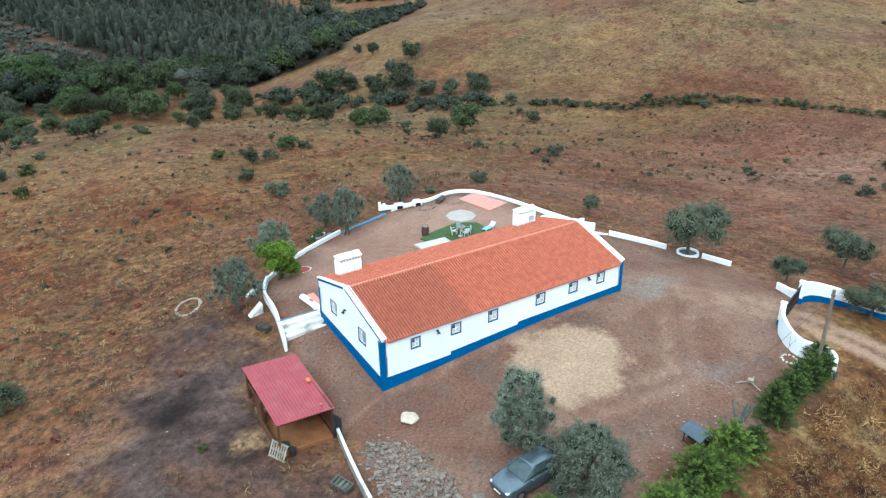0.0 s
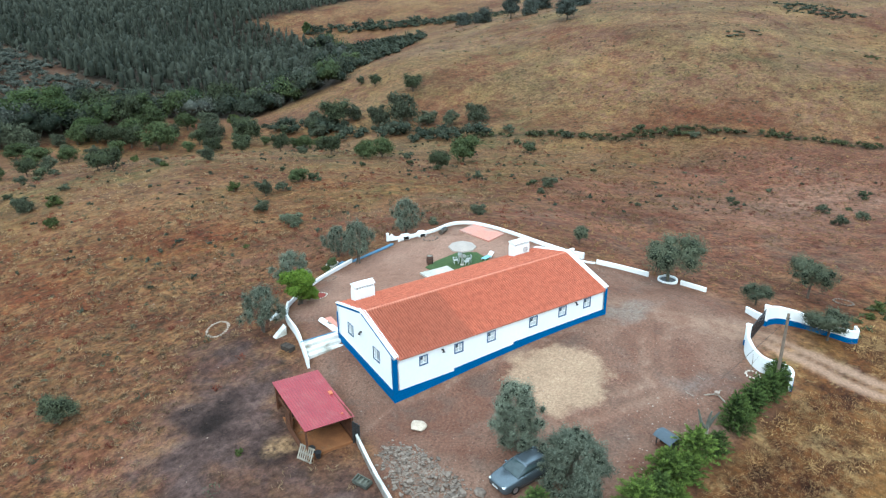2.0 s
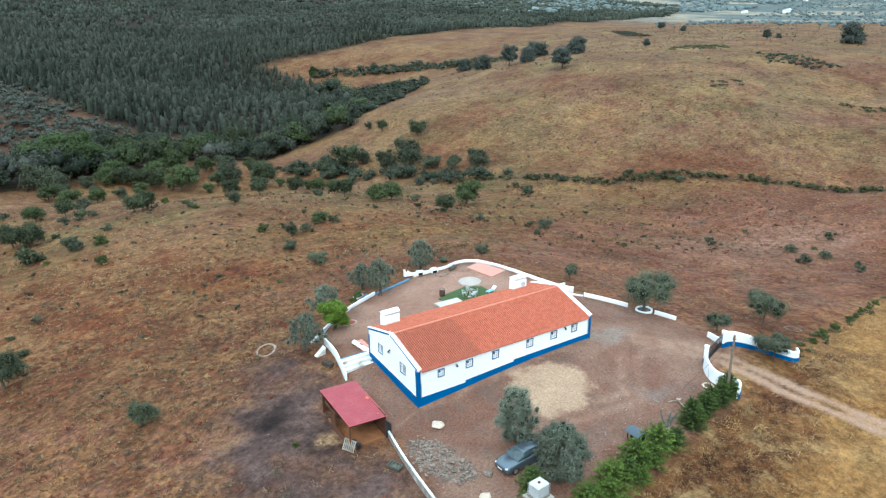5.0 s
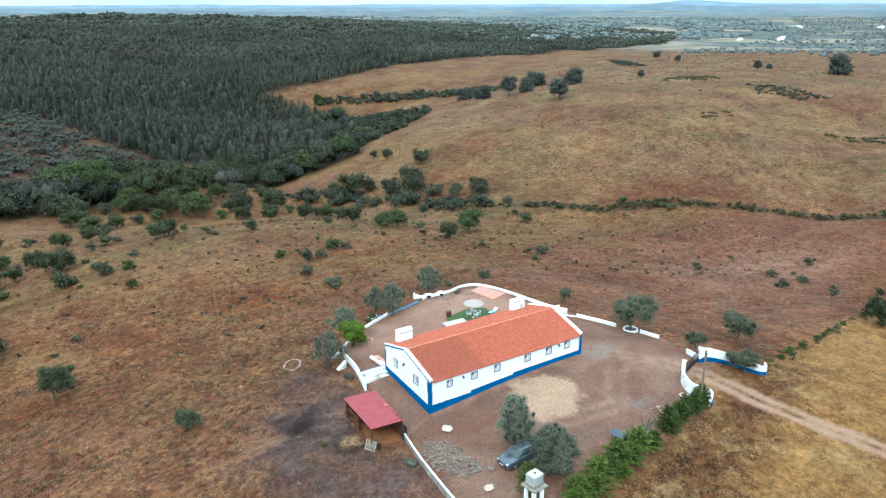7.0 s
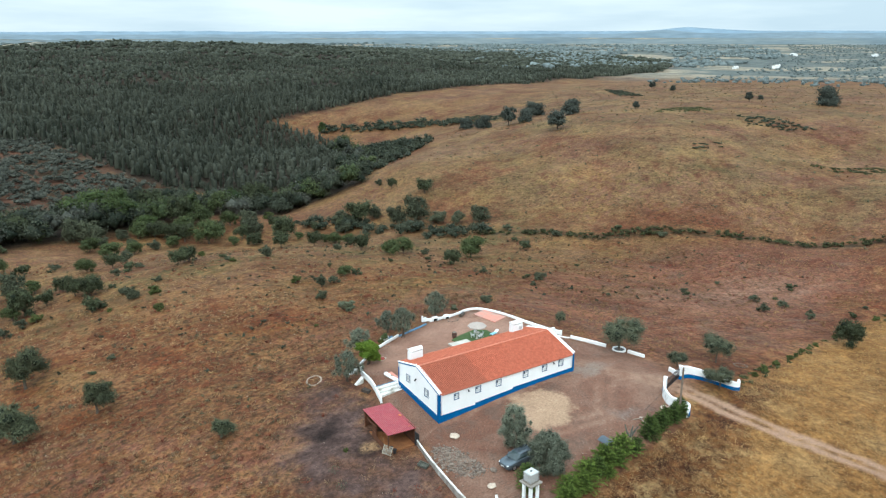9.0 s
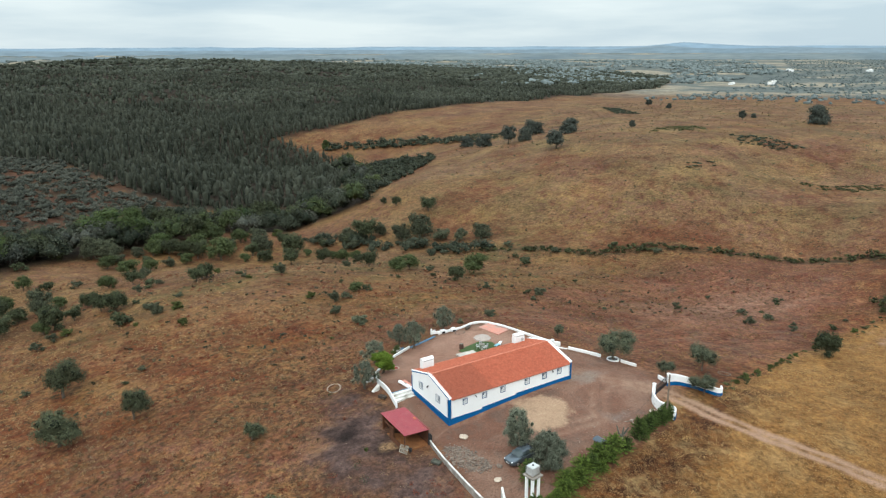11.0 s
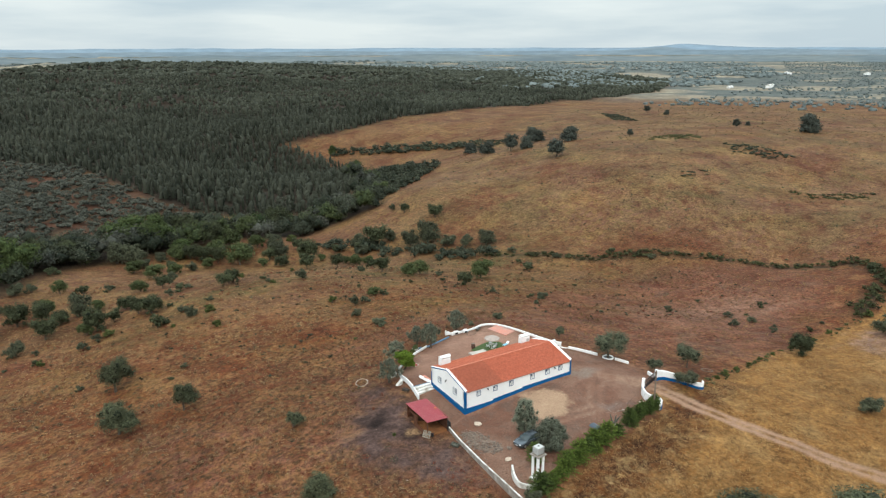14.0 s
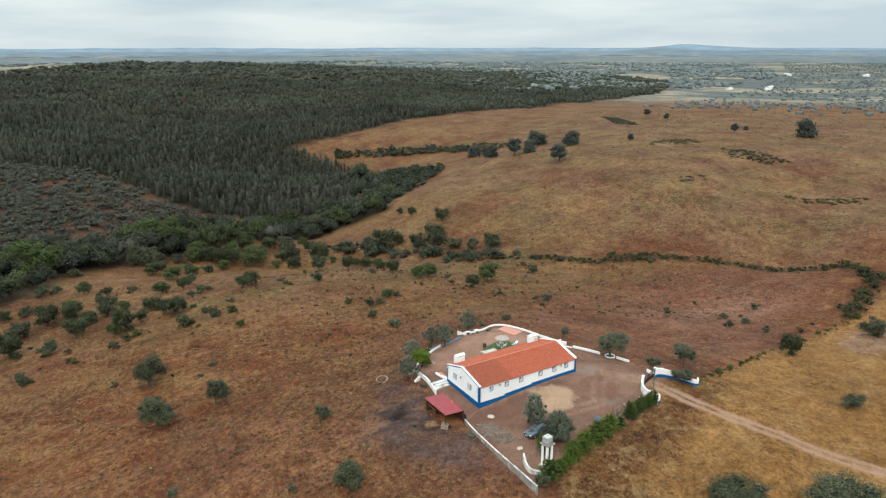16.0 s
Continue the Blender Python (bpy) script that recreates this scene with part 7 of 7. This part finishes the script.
# ---- woods, scrub and grass ----
def wood(name, plan, cell, height, width, per_tree, size, mat, label, seed, category="wood", keep=1.0, low=0.0, where=None, shape=1.0, stick=0.3, long=1.5, core=0.0, odd=0.75):
    """Many small crowns over a plan, joined: nobody could count them. shape: 0 rounded, 1 pointed; core: width of the
    close inner leaf mass, coloured dark as shade.
    """
    rng = np.random.default_rng(seed)
    px, py = [p[0] for p in plan], [p[1] for p in plan]
    xs, ys = np.meshgrid(np.arange(min(px), max(px), cell), np.arange(min(py), max(py), cell))
    x = (xs + rng.uniform(-0.48, 0.48, xs.shape) * cell).ravel()
    y = (ys + rng.uniform(-0.48, 0.48, ys.shape) * cell).ravel()
    ok = (side_of(plan, x, y) < 0) & (rng.random(x.size) < keep)
    if where is not None:
        ok &= where(x, y)
    x, y = x[ok], y[ok]
    n = len(x)
    h, w = height * rng.uniform(0.5, 1.3, n) * (1 + 0.25 * wobble(x, y, 33, 4.1)), width * rng.uniform(0.6, 1.45, n)
    foot = ground(x, y)
    tone = np.clip(odd * rng.random(n) ** 1.4 + 0.45 - 0.4 * odd + 0.42 * wobble(x, y, 62, 1.7) + 0.28 * wobble(x, y, 21, 0.6) + 0.25 * wobble(x, y, 170, 3.4), 0, 1)
    d = rng.normal(0, 1, (n, per_tree, 3))
    d /= np.linalg.norm(d, axis=2, keepdims=True)
    r = 0.45 + 0.55 * rng.random((n, per_tree)) ** 0.5
    up = 0.5 + 0.5 * d[:, :, 2] * r
    taper = (1 - up * shape * 0.6)
    c = np.stack([x[:, None] + d[:, :, 0] * r * taper * w[:, None] * 0.55, y[:, None] + d[:, :, 1] * r * taper * w[:, None] * 0.55, foot[:, None] + low * h[:, None] + up * h[:, None] * (1 - low)], 2).reshape(-1, 3)
    v, tris = sprays(rng, c, d.reshape(-1, 3) + np.array([0, 0, 0.4]), size, long, stick)
    # Shade put into the tone: sprays darken towards the foot.
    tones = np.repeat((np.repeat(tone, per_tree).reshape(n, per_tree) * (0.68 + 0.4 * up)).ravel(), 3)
    if core:
        sides, levels = 5, np.array([(0.1, 0.75), (0.6, 0.95 - 0.35 * shape)])
        a = np.arange(sides) * 2 * math.pi / sides + rng.uniform(0, 6, n)[:, None, None]
        rad = levels[None, :, 1, None] * w[:, None, None] * 0.5 * core * rng.uniform(0.5, 1.35, (n, 2, sides))
        z = foot[:, None, None] + h[:, None, None] * (levels[None, :, 0, None] + rng.uniform(-0.09, 0.09, (n, 2, sides)))
        body = np.stack([x[:, None, None] + rad * np.cos(a), y[:, None, None] + rad * np.sin(a), z], 3).reshape(n, -1, 3)
        tip = np.stack([x + 0.12 * w * rng.normal(0, 1, n), y + 0.12 * w * rng.normal(0, 1, n), foot + h * rng.uniform(0.72, 0.95, n)], 1)[:, None]
        body = np.concatenate([body, tip], 1)
        each = body.shape[1]
        pattern = []
        for k in range(sides):
            i, j = k, (k + 1) % sides
            pattern += [(i, j, j + sides), (i, j + sides, i + sides), (sides + i, sides + j, 2 * sides)]
        more = (np.array(pattern)[None] + each * np.arange(n)[:, None, None]).reshape(-1, 3) + len(v)
        v, tris = np.concatenate([v, body.reshape(-1, 3)]), np.concatenate([tris, more])
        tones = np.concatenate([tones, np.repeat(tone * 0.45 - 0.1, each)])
    me = fast_mesh(name, v, tris, mat)
    layer = me.attributes.new("clump_shade", "FLOAT", "POINT")
    layer.data.foreach_set("value", tones.astype(np.float32))
    return tagged(new(name, me), label, category, kind="stuff")


def crowns(name, plan, cell, height, width, lobes, per_lobe, size, mat, label, seed, category="wood", keep=1.0, where=None, long=1.5, stick=0.7):
    """Round-headed trees or shrubs over a plan, joined: each a heap of uneven leafy lobes round an inside coloured dark
    as shade.
    """
    rng = np.random.default_rng(seed)
    px, py = [p[0] for p in plan], [p[1] for p in plan]
    xs, ys = np.meshgrid(np.arange(min(px), max(px), cell), np.arange(min(py), max(py), cell))
    x = (xs + rng.uniform(-0.5, 0.5, xs.shape) * cell).ravel()
    y = (ys + rng.uniform(-0.5, 0.5, ys.shape) * cell).ravel()
    ok = (side_of(plan, x, y) < 0) & (rng.random(x.size) < keep)
    if where is not None:
        ok &= where(x, y)
    x, y = x[ok], y[ok]
    n = len(x)
    w = width * (0.45 + 1.1 * rng.random(n) ** 1.5)
    h = height * (w / width) ** 0.7 * rng.uniform(0.75, 1.25, n)
    tone = np.clip(0.8 * rng.random(n) + 0.1 + 0.2 * wobble(x, y, 30, 1.7), 0, 1)
    a, q = rng.uniform(0, 2 * math.pi, (n, lobes)), 0.36 * np.sqrt(rng.random((n, lobes))) * w[:, None]
    lr = w[:, None] * rng.uniform(0.2, 0.34, (n, lobes))
    lz = ground(x, y)[:, None] + h[:, None] * (0.25 + 0.5 * rng.random((n, lobes)) * (1 - q / (0.6 * w[:, None])))
    mid = np.stack([x[:, None] + q * np.cos(a), y[:, None] + q * np.sin(a), lz], 2).reshape(-1, 3)
    rad = np.stack([lr, lr, np.minimum(lr * 0.9, h[:, None] * 0.34)], 2).reshape(-1, 3)
    m = len(mid)
    d = rng.normal(0, 1, (m, per_lobe, 3))
    d[:, :, 2] = np.abs(d[:, :, 2]) * 1.1 - 0.35
    d /= np.linalg.norm(d, axis=2, keepdims=True)
    r = (0.62 + 0.48 * rng.random((m, per_lobe)))[:, :, None]
    v, tris = sprays(rng, (mid[:, None] + d * r * rad[:, None]).reshape(-1, 3), d.reshape(-1, 3) + np.array([0, 0, 0.3]), size, long, stick)
    own = np.clip(np.repeat(tone, lobes) + rng.normal(0, 0.16, m), 0, 1)
    # Shade put into the tone: undersides darker than tops.
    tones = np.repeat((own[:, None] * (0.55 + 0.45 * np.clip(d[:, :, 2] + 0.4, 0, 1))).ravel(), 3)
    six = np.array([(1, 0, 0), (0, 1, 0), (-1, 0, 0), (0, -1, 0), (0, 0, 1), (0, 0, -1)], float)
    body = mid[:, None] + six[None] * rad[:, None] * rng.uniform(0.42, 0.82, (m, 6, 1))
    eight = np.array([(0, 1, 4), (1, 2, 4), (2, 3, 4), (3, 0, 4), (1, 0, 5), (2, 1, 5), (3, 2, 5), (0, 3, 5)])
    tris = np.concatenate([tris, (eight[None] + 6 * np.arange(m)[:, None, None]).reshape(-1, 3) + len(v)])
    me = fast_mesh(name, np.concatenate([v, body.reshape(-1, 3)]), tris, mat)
    layer = me.attributes.new("clump_shade", "FLOAT", "POINT")
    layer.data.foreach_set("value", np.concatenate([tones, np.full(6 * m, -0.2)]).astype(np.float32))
    return tagged(new(name, me), label, category, kind="stuff")


THICK = lambda x, y: wobble(x, y, 41, 3.3) + 0.5 * wobble(x, y, 9, 1.2) < 0.92
NEAR_FOREST = lambda x, y: THICK(x, y) & (np.hypot(x + 50, y + 75) < 720) & (x > -110)
MID_FOREST = lambda x, y: THICK(x, y) & (np.hypot(x + 50, y + 75) >= 720) & (np.hypot(x + 50, y + 75) < 1150) & (x > -130)
FAR_FOREST = lambda x, y: (np.hypot(x + 50, y + 75) >= 1150) & (x > -160)
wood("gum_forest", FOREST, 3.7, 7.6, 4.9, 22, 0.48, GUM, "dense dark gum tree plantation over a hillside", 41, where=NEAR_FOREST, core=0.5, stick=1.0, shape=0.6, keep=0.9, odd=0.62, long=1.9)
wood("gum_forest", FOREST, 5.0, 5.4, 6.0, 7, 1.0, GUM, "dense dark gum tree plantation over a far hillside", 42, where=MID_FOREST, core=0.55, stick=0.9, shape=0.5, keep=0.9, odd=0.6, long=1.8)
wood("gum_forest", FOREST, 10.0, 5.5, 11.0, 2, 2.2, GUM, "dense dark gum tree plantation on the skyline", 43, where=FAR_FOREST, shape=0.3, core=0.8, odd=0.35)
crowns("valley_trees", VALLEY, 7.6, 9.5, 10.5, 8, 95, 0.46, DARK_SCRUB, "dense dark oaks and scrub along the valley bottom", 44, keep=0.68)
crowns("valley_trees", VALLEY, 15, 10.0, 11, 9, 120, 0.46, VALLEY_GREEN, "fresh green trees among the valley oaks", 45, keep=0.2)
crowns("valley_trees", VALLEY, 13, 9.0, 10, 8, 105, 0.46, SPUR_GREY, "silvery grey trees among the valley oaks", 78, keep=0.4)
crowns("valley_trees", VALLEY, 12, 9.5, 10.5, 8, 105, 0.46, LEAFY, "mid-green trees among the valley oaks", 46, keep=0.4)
crowns("spur_scrub", SPUR, 4.0, 3.2, 6.0, 4, 28, 0.42, SPUR_GREY, "grey-green scrub over a rocky spur", 47, "scrub", keep=0.92, where=lambda x, y: (x > -100) & (wobble(x, y, 26, 2.9) + 0.5 * wobble(x, y, 9, 0.4) < 0.66))
GULLY = [(98, 208), (111, 212), (137, 238), (157, 252), (170, 266), (172, 292), (186, 350), (174, 366), (150, 330), (124, 276), (108, 240)]
crowns("gully_scrub", GULLY, 3.5, 3.6, 6.2, 3, 22, 0.66, DARK_SCRUB, "dark scrub filling a gully in the hillside", 48, "scrub")
HOLLOW = [(177, 420), (195, 409), (210, 391), (222, 364), (229, 328), (241, 340), (231, 378), (216, 406), (199, 420), (181, 432)]
crowns("gully_scrub", HOLLOW, 3.8, 3.6, 6.4, 3, 20, 0.75, DARK_SCRUB, "dark scrub along a hollow of the far hill", 75, "scrub")
THICKET = [(60, 178), (68, 160), (74, 143), (80, 130), (90, 117)]
crowns("thicket", [(50, 190), (100, 190), (110, 105), (70, 105)], 3.8, 3.4, 5.5, 5, 62, 0.36, DARK_SCRUB, "dense dark thicket along the foot of the hill", 57, "scrub", where=lambda x, y: near_line(THICKET, x, y) + 2.5 * wobble(x, y, 8, 1) < 4.0)
crowns("field_hedgerow", [(85, 125), (170, 40), (160, 0), (110, -5), (85, 90)], 1.9, 1.4, 2.6, 3, 26, 0.3, HEDGE_MIX, "low scrubby hedgerow between field and hill", 58, "scrub", keep=0.9, where=lambda x, y: near_line(FIELD_EDGE, x, y) + 1.4 * wobble(x, y, 7, 3) < 2.0 + 0.3 * (y < 22))
HILL = [(60, 60), (170, 20), (420, 60), (520, 300), (420, 420), (260, 330), (200, 300), (150, 225), (110, 195), (105, 120)]
wood("hill_shrubs", HILL, 7, 0.7, 1.7, 14, 0.3, SCRUB, "small scattered shrubs over the dry hill", 49, "scrub", keep=0.3, shape=0.3)
wood("hill_weeds", HILL, 4.2, 0.4, 1.5, 8, 0.26, WEED, "low dry weeds over the hill", 59, "weeds", keep=0.55, shape=0.2)
for ring_, seed_, mat_, high_ in (([(243, 292), (229, 300), (226, 312), (236, 352), (250, 345), (252, 310)], 81, SCRUB, 1.2), ([(383, 355), (376, 327), (335, 272), (338, 296)], 61, DARK_SCRUB, 0.9), ([(252, 142), (262, 132), (259, 110), (246, 114), (240, 128)], 62, DARK_SCRUB, 1.0), ([(232, 170), (262, 162), (270, 176), (249, 184)], 63, HEDGE_MIX, 0.4), ([(217, 86), (239, 64), (231, 59), (215, 77)], 65, HEDGE_MIX, 0.4), ([(188, 117), (203, 113), (197, 108), (184, 112)], 66, SCRUB, 0.6)):
    crowns("heath_patch", ring_, 2.4, high_, 3.4, 3, 12, 0.4, mat_, "ragged patch of low heath on the hill", seed_, "scrub", keep=0.75)
NEAR_LAND = [(-70, -60), (40, 30), (120, 20), (130, 75), (90, 120), (40, 160), (-40, 165), (-60, 140), (-80, 40)]
OFF_YARD = lambda x, y: (side_of(YARD, x, y) > 1.0) & (side_of(GOLD, x, y) > 0.5)
BARE_LAND = lambda x, y: OFF_YARD(x, y) & (side_of(ASH, x, y) > 0.3)
wood("field_weeds", NEAR_LAND, 1.5, 0.3, 0.7, 13, 0.06, WEED, "low dry weeds and tussocks over red earth", 50, "weeds", keep=0.6, shape=0.2, where=lambda x, y: BARE_LAND(x, y) & (wobble(x, y, 13, 0.7) > -0.35), long=5.0, stick=1.3)
wood("field_straw", NEAR_LAND, 1.25, 0.28, 0.7, 13, 0.055, PALE_STRAW, "dry straw tussocks over red earth", 55, "weeds", keep=0.6, shape=0.2, long=5.0, stick=1.3, where=lambda x, y: BARE_LAND(x, y) & (wobble(x, y, 9, 2.5) > -0.2) & (side_of(RED_EARTH, x, y) > -2))
wood("dead_weeds", NEAR_LAND, 2.0, 0.3, 0.9, 16, 0.07, BROWN_WEED, "dark dead weeds on the red earth", 77, "weeds", keep=0.5, shape=0.1, long=4.5, stick=1.2, where=lambda x, y: OFF_YARD(x, y) & (wobble(x, y, 17, 4.7) > -0.2))
NEAR_LEFT = [(-48, -22), (-7, -22), (-6, 18), (6, 30), (32, 32), (36, 44), (-36, 48), (-50, 20)]
wood("straw_tufts", NEAR_LEFT, 1.3, 0.3, 0.8, 16, 0.06, PALE_STRAW, "pale dry grass tufts round the yard", 69, "grass", keep=0.5, shape=0.1, long=5.5, stick=1.2, where=lambda x, y: OFF_YARD(x, y) & (wobble(x, y, 6, 1.3) > -0.2) & (side_of(ASH, x, y) > 0.5))
wood("red_weeds", [(-15, -21), (-6.6, -23), (-6.4, -9), (-10, -7), (-14, -12)], 1.1, 0.45, 1.0, 26, 0.06, RED_WEED, "rank red-brown weeds outside the boundary wall", 70, "weeds", keep=0.8, shape=0.2, long=4.5, stick=1.0)
wood("dry_tussocks", NEAR_LEFT, 1.2, 0.3, 0.75, 20, 0.065, BROWN_WEED, "dry brown weeds and twigs round the yard", 67, "weeds", keep=0.75, shape=0.1, long=6.5, stick=1.2, where=lambda x, y: OFF_YARD(x, y) & (wobble(x, y, 5, 3.3) > -0.3) & (side_of(ASH, x, y) > -0.5))
wood("red_weeds", NEAR_LAND, 2.6, 0.4, 1.0, 24, 0.09, RED_WEED, "dry red-brown weeds over bare earth", 56, "weeds", keep=0.5, shape=0.2, where=lambda x, y: OFF_YARD(x, y) & (wobble(x, y, 12, 5.5) > 0.1), long=4.0, stick=1.0)
crowns("low_shrubs", [(-40, 40), (30, 36), (120, 22), (128, 75), (90, 118), (40, 150), (-30, 120)], 4.0, 0.55, 1.1, 2, 9, 0.26, DARK_SCRUB, "small dark shrubs dotted over the field", 68, "scrub", keep=0.42, where=lambda x, y: wobble(x, y, 11, 0.9) > -0.2)
wood("straw_tufts", RED_EARTH, 1.3, 0.3, 0.9, 15, 0.07, RED_STRAW, "dry straw tufts over bare red earth", 79, "grass", keep=0.55, shape=0.1, long=5.0, stick=1.2, where=lambda x, y: OFF_YARD(x, y) & (wobble(x, y, 8, 0.3) > -0.2))
wood("dead_weeds", RED_EARTH, 1.8, 0.35, 1.0, 18, 0.08, BROWN_WEED, "dark dead weeds over bare red earth", 80, "weeds", keep=0.5, shape=0.1, long=4.0, stick=1.1, where=lambda x, y: OFF_YARD(x, y) & (wobble(x, y, 10, 2.3) > -0.1))
for seed_, mat_, each_, wide_, high_, fine_, tag_ in ((82, RED_WEED, 26, 0.9, 0.35, 0.11, "clumps of dry red weeds on the slope"), (83, BROWN_WEED, 24, 1.0, 0.35, 0.12, "clumps of dark dead weeds on the slope"), (84, RED_STRAW, 22, 1.0, 0.4, 0.1, "clumps of straw-coloured grass on the slope"), (85, SCRUB, 22, 0.8, 0.35, 0.1, "small grey-green weeds on the slope")):
    wood("weed_clumps", [(-70, -25), (-7, -24), (-6, 18), (6, 30), (34, 34), (40, 60), (-40, 95), (-75, 60)], 2.4, high_, wide_, each_, fine_, mat_, tag_, seed_, "weeds", keep=0.3, shape=0.2, long=2.6, stick=0.8, odd=0.9, where=lambda x, y: BARE_LAND(x, y) & (wobble(x, y, 9 + seed_ % 5, 0.37 * seed_) > -0.15))
BANK = [(38.5, -12.2), (48, -10), (69, -5.6), (95, -2), (116, 0.2)]
crowns("bank_scrub", [(36, -16), (120, -4), (120, 5), (36, -6)], 1.5, 0.55, 1.5, 2, 14, 0.2, HEDGE_MIX, "low brown-green scrub on the bank beside the golden field", 86, "scrub", keep=0.75, where=lambda x, y: near_line(BANK, x, y) + 0.5 * wobble(x, y, 5, 1) < 0.9)
wood("field_shrubs", NEAR_LAND, 5.5, 0.7, 1.1, 55, 0.11, SCRUB, "small green-grey shrubs over red earth", 51, "scrub", keep=0.22, shape=0.2, where=OFF_YARD)
GOLD_NEAR = [(-14, -30), (3.5, -20.5), (17, -17.5), (25.5, -16), (31, -20), (37, -12.5), (48, -10.5), (69, -6), (100, -2), (110, -60), (60, -80), (0, -60)]
OFF_TRACK = lambda x, y: np.abs(near_line(TRACK, x, y) - 0.85) > 0.5
BY_HEDGE = lambda x, y: near_line([(45, -14), (26, -17), (5, -21), (-14, -31)], x, y) + 3 * wobble(x, y, 5, 2) < 9 - 0.18 * np.clip(x, -10, 60)
wood("dry_grass", GOLD_NEAR, 0.8, 0.5, 1.0, 20, 0.04, STRAW, "tall dry golden grass beside the track", 52, "grass", keep=0.8, shape=0.1, where=lambda x, y: OFF_TRACK(x, y) & ~BY_HEDGE(x, y), long=7.0, stick=1.6)
wood("dry_grass", GOLD_NEAR, 0.44, 0.5, 0.7, 30, 0.026, RED_STRAW, "rank red-brown dry grass behind the hedge", 64, "grass", keep=0.8, shape=0.1, where=lambda x, y: OFF_TRACK(x, y) & BY_HEDGE(x, y), long=9.0, stick=2.2)
wood("dry_grass", GOLD_NEAR, 2.1, 0.75, 1.9, 60, 0.05, STRAW, "tall pale straw clumps behind the hedge", 87, "grass", keep=0.4, shape=0.1, where=lambda x, y: OFF_TRACK(x, y) & BY_HEDGE(x, y) & (wobble(x, y, 4, 2.2) > -0.1), long=8.0, stick=1.8)
PLAIN = [(500, 420), (900, 600), (1500, 900), (2400, 1500), (2900, 400), (1600, -200), (700, 100), (480, 250)]
wood("plain_trees", PLAIN, 12, 2.8, 5.2, 4, 1.4, HAZY_PLAIN_LEAF, "scattered grey-green oaks, tinted with haze, over the distant plain", 53, keep=0.45, shape=0.2, core=0.9, where=lambda x, y: wobble(x, y, 110, 2.2) > -0.35)
wood("plain_woods", [(620, 850), (900, 1250), (800, 1900), (1500, 2300), (2200, 1500), (1500, 900), (1100, 760), (800, 720)], 16, 6.0, 14.0, 2, 3.0, HAZY_PLAIN_LEAF, "distant grey-green woods, tinted with haze, on the plain", 54, keep=0.8, shape=0.3, core=0.95, where=lambda x, y: wobble(x, y, 150, 5.2) > -0.1)
wood("plain_woods", [(-500, 1350), (100, 1500), (430, 2150), (900, 2000), (1500, 2400), (1300, 3000), (-200, 2700)], 24, 6.0, 20.0, 1, 3.0, HAZY_PLAIN_LEAF, "distant grey-green woods, tinted with haze, beyond the plantation", 76, keep=0.8, shape=0.3, core=0.95, where=lambda x, y: wobble(x, y, 120, 1.2) > 0.05)

# ---- far houses ----
for x, y, w, d, h, t in ((1055, 650, 16, 7, 4, 20), (1090, 668, 8, 6, 3.5, 20), (1010, 690, 18, 4, 2.2, 15), (1420, 980, 32, 8, 3.5, 30), (1560, 760, 20, 8, 4, 10), (1500, 900, 18, 8, 4, 60)):
    far = empty("distant_house", x, y, gz(x, y), t, "small white house far off on the plain", "house", "distant houses")
    part("wall", boxed(-w / 2, w / 2, -d / 2, d / 2, -1, h), WHITE, far)
    bm = bmesh.new()
    q = [bm.verts.new(p) for p in ((-w / 2 - 0.3, -d / 2 - 0.3, h), (w / 2 + 0.3, -d / 2 - 0.3, h), (w / 2 + 0.3, d / 2 + 0.3, h), (-w / 2 - 0.3, d / 2 + 0.3, h), (-w / 2 - 0.3, 0, h + 1.8), (w / 2 + 0.3, 0, h + 1.8))]
    bm.faces.new(q[:4][::-1]), bm.faces.new((q[0], q[1], q[5], q[4])), bm.faces.new((q[2], q[3], q[4], q[5])), bm.faces.new((q[1], q[2], q[5])), bm.faces.new((q[3], q[0], q[4]))
    part("roof", bm, OLD_WHITE, far)

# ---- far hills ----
# Haze is put into the colours: each farther ridge paler and bluer.
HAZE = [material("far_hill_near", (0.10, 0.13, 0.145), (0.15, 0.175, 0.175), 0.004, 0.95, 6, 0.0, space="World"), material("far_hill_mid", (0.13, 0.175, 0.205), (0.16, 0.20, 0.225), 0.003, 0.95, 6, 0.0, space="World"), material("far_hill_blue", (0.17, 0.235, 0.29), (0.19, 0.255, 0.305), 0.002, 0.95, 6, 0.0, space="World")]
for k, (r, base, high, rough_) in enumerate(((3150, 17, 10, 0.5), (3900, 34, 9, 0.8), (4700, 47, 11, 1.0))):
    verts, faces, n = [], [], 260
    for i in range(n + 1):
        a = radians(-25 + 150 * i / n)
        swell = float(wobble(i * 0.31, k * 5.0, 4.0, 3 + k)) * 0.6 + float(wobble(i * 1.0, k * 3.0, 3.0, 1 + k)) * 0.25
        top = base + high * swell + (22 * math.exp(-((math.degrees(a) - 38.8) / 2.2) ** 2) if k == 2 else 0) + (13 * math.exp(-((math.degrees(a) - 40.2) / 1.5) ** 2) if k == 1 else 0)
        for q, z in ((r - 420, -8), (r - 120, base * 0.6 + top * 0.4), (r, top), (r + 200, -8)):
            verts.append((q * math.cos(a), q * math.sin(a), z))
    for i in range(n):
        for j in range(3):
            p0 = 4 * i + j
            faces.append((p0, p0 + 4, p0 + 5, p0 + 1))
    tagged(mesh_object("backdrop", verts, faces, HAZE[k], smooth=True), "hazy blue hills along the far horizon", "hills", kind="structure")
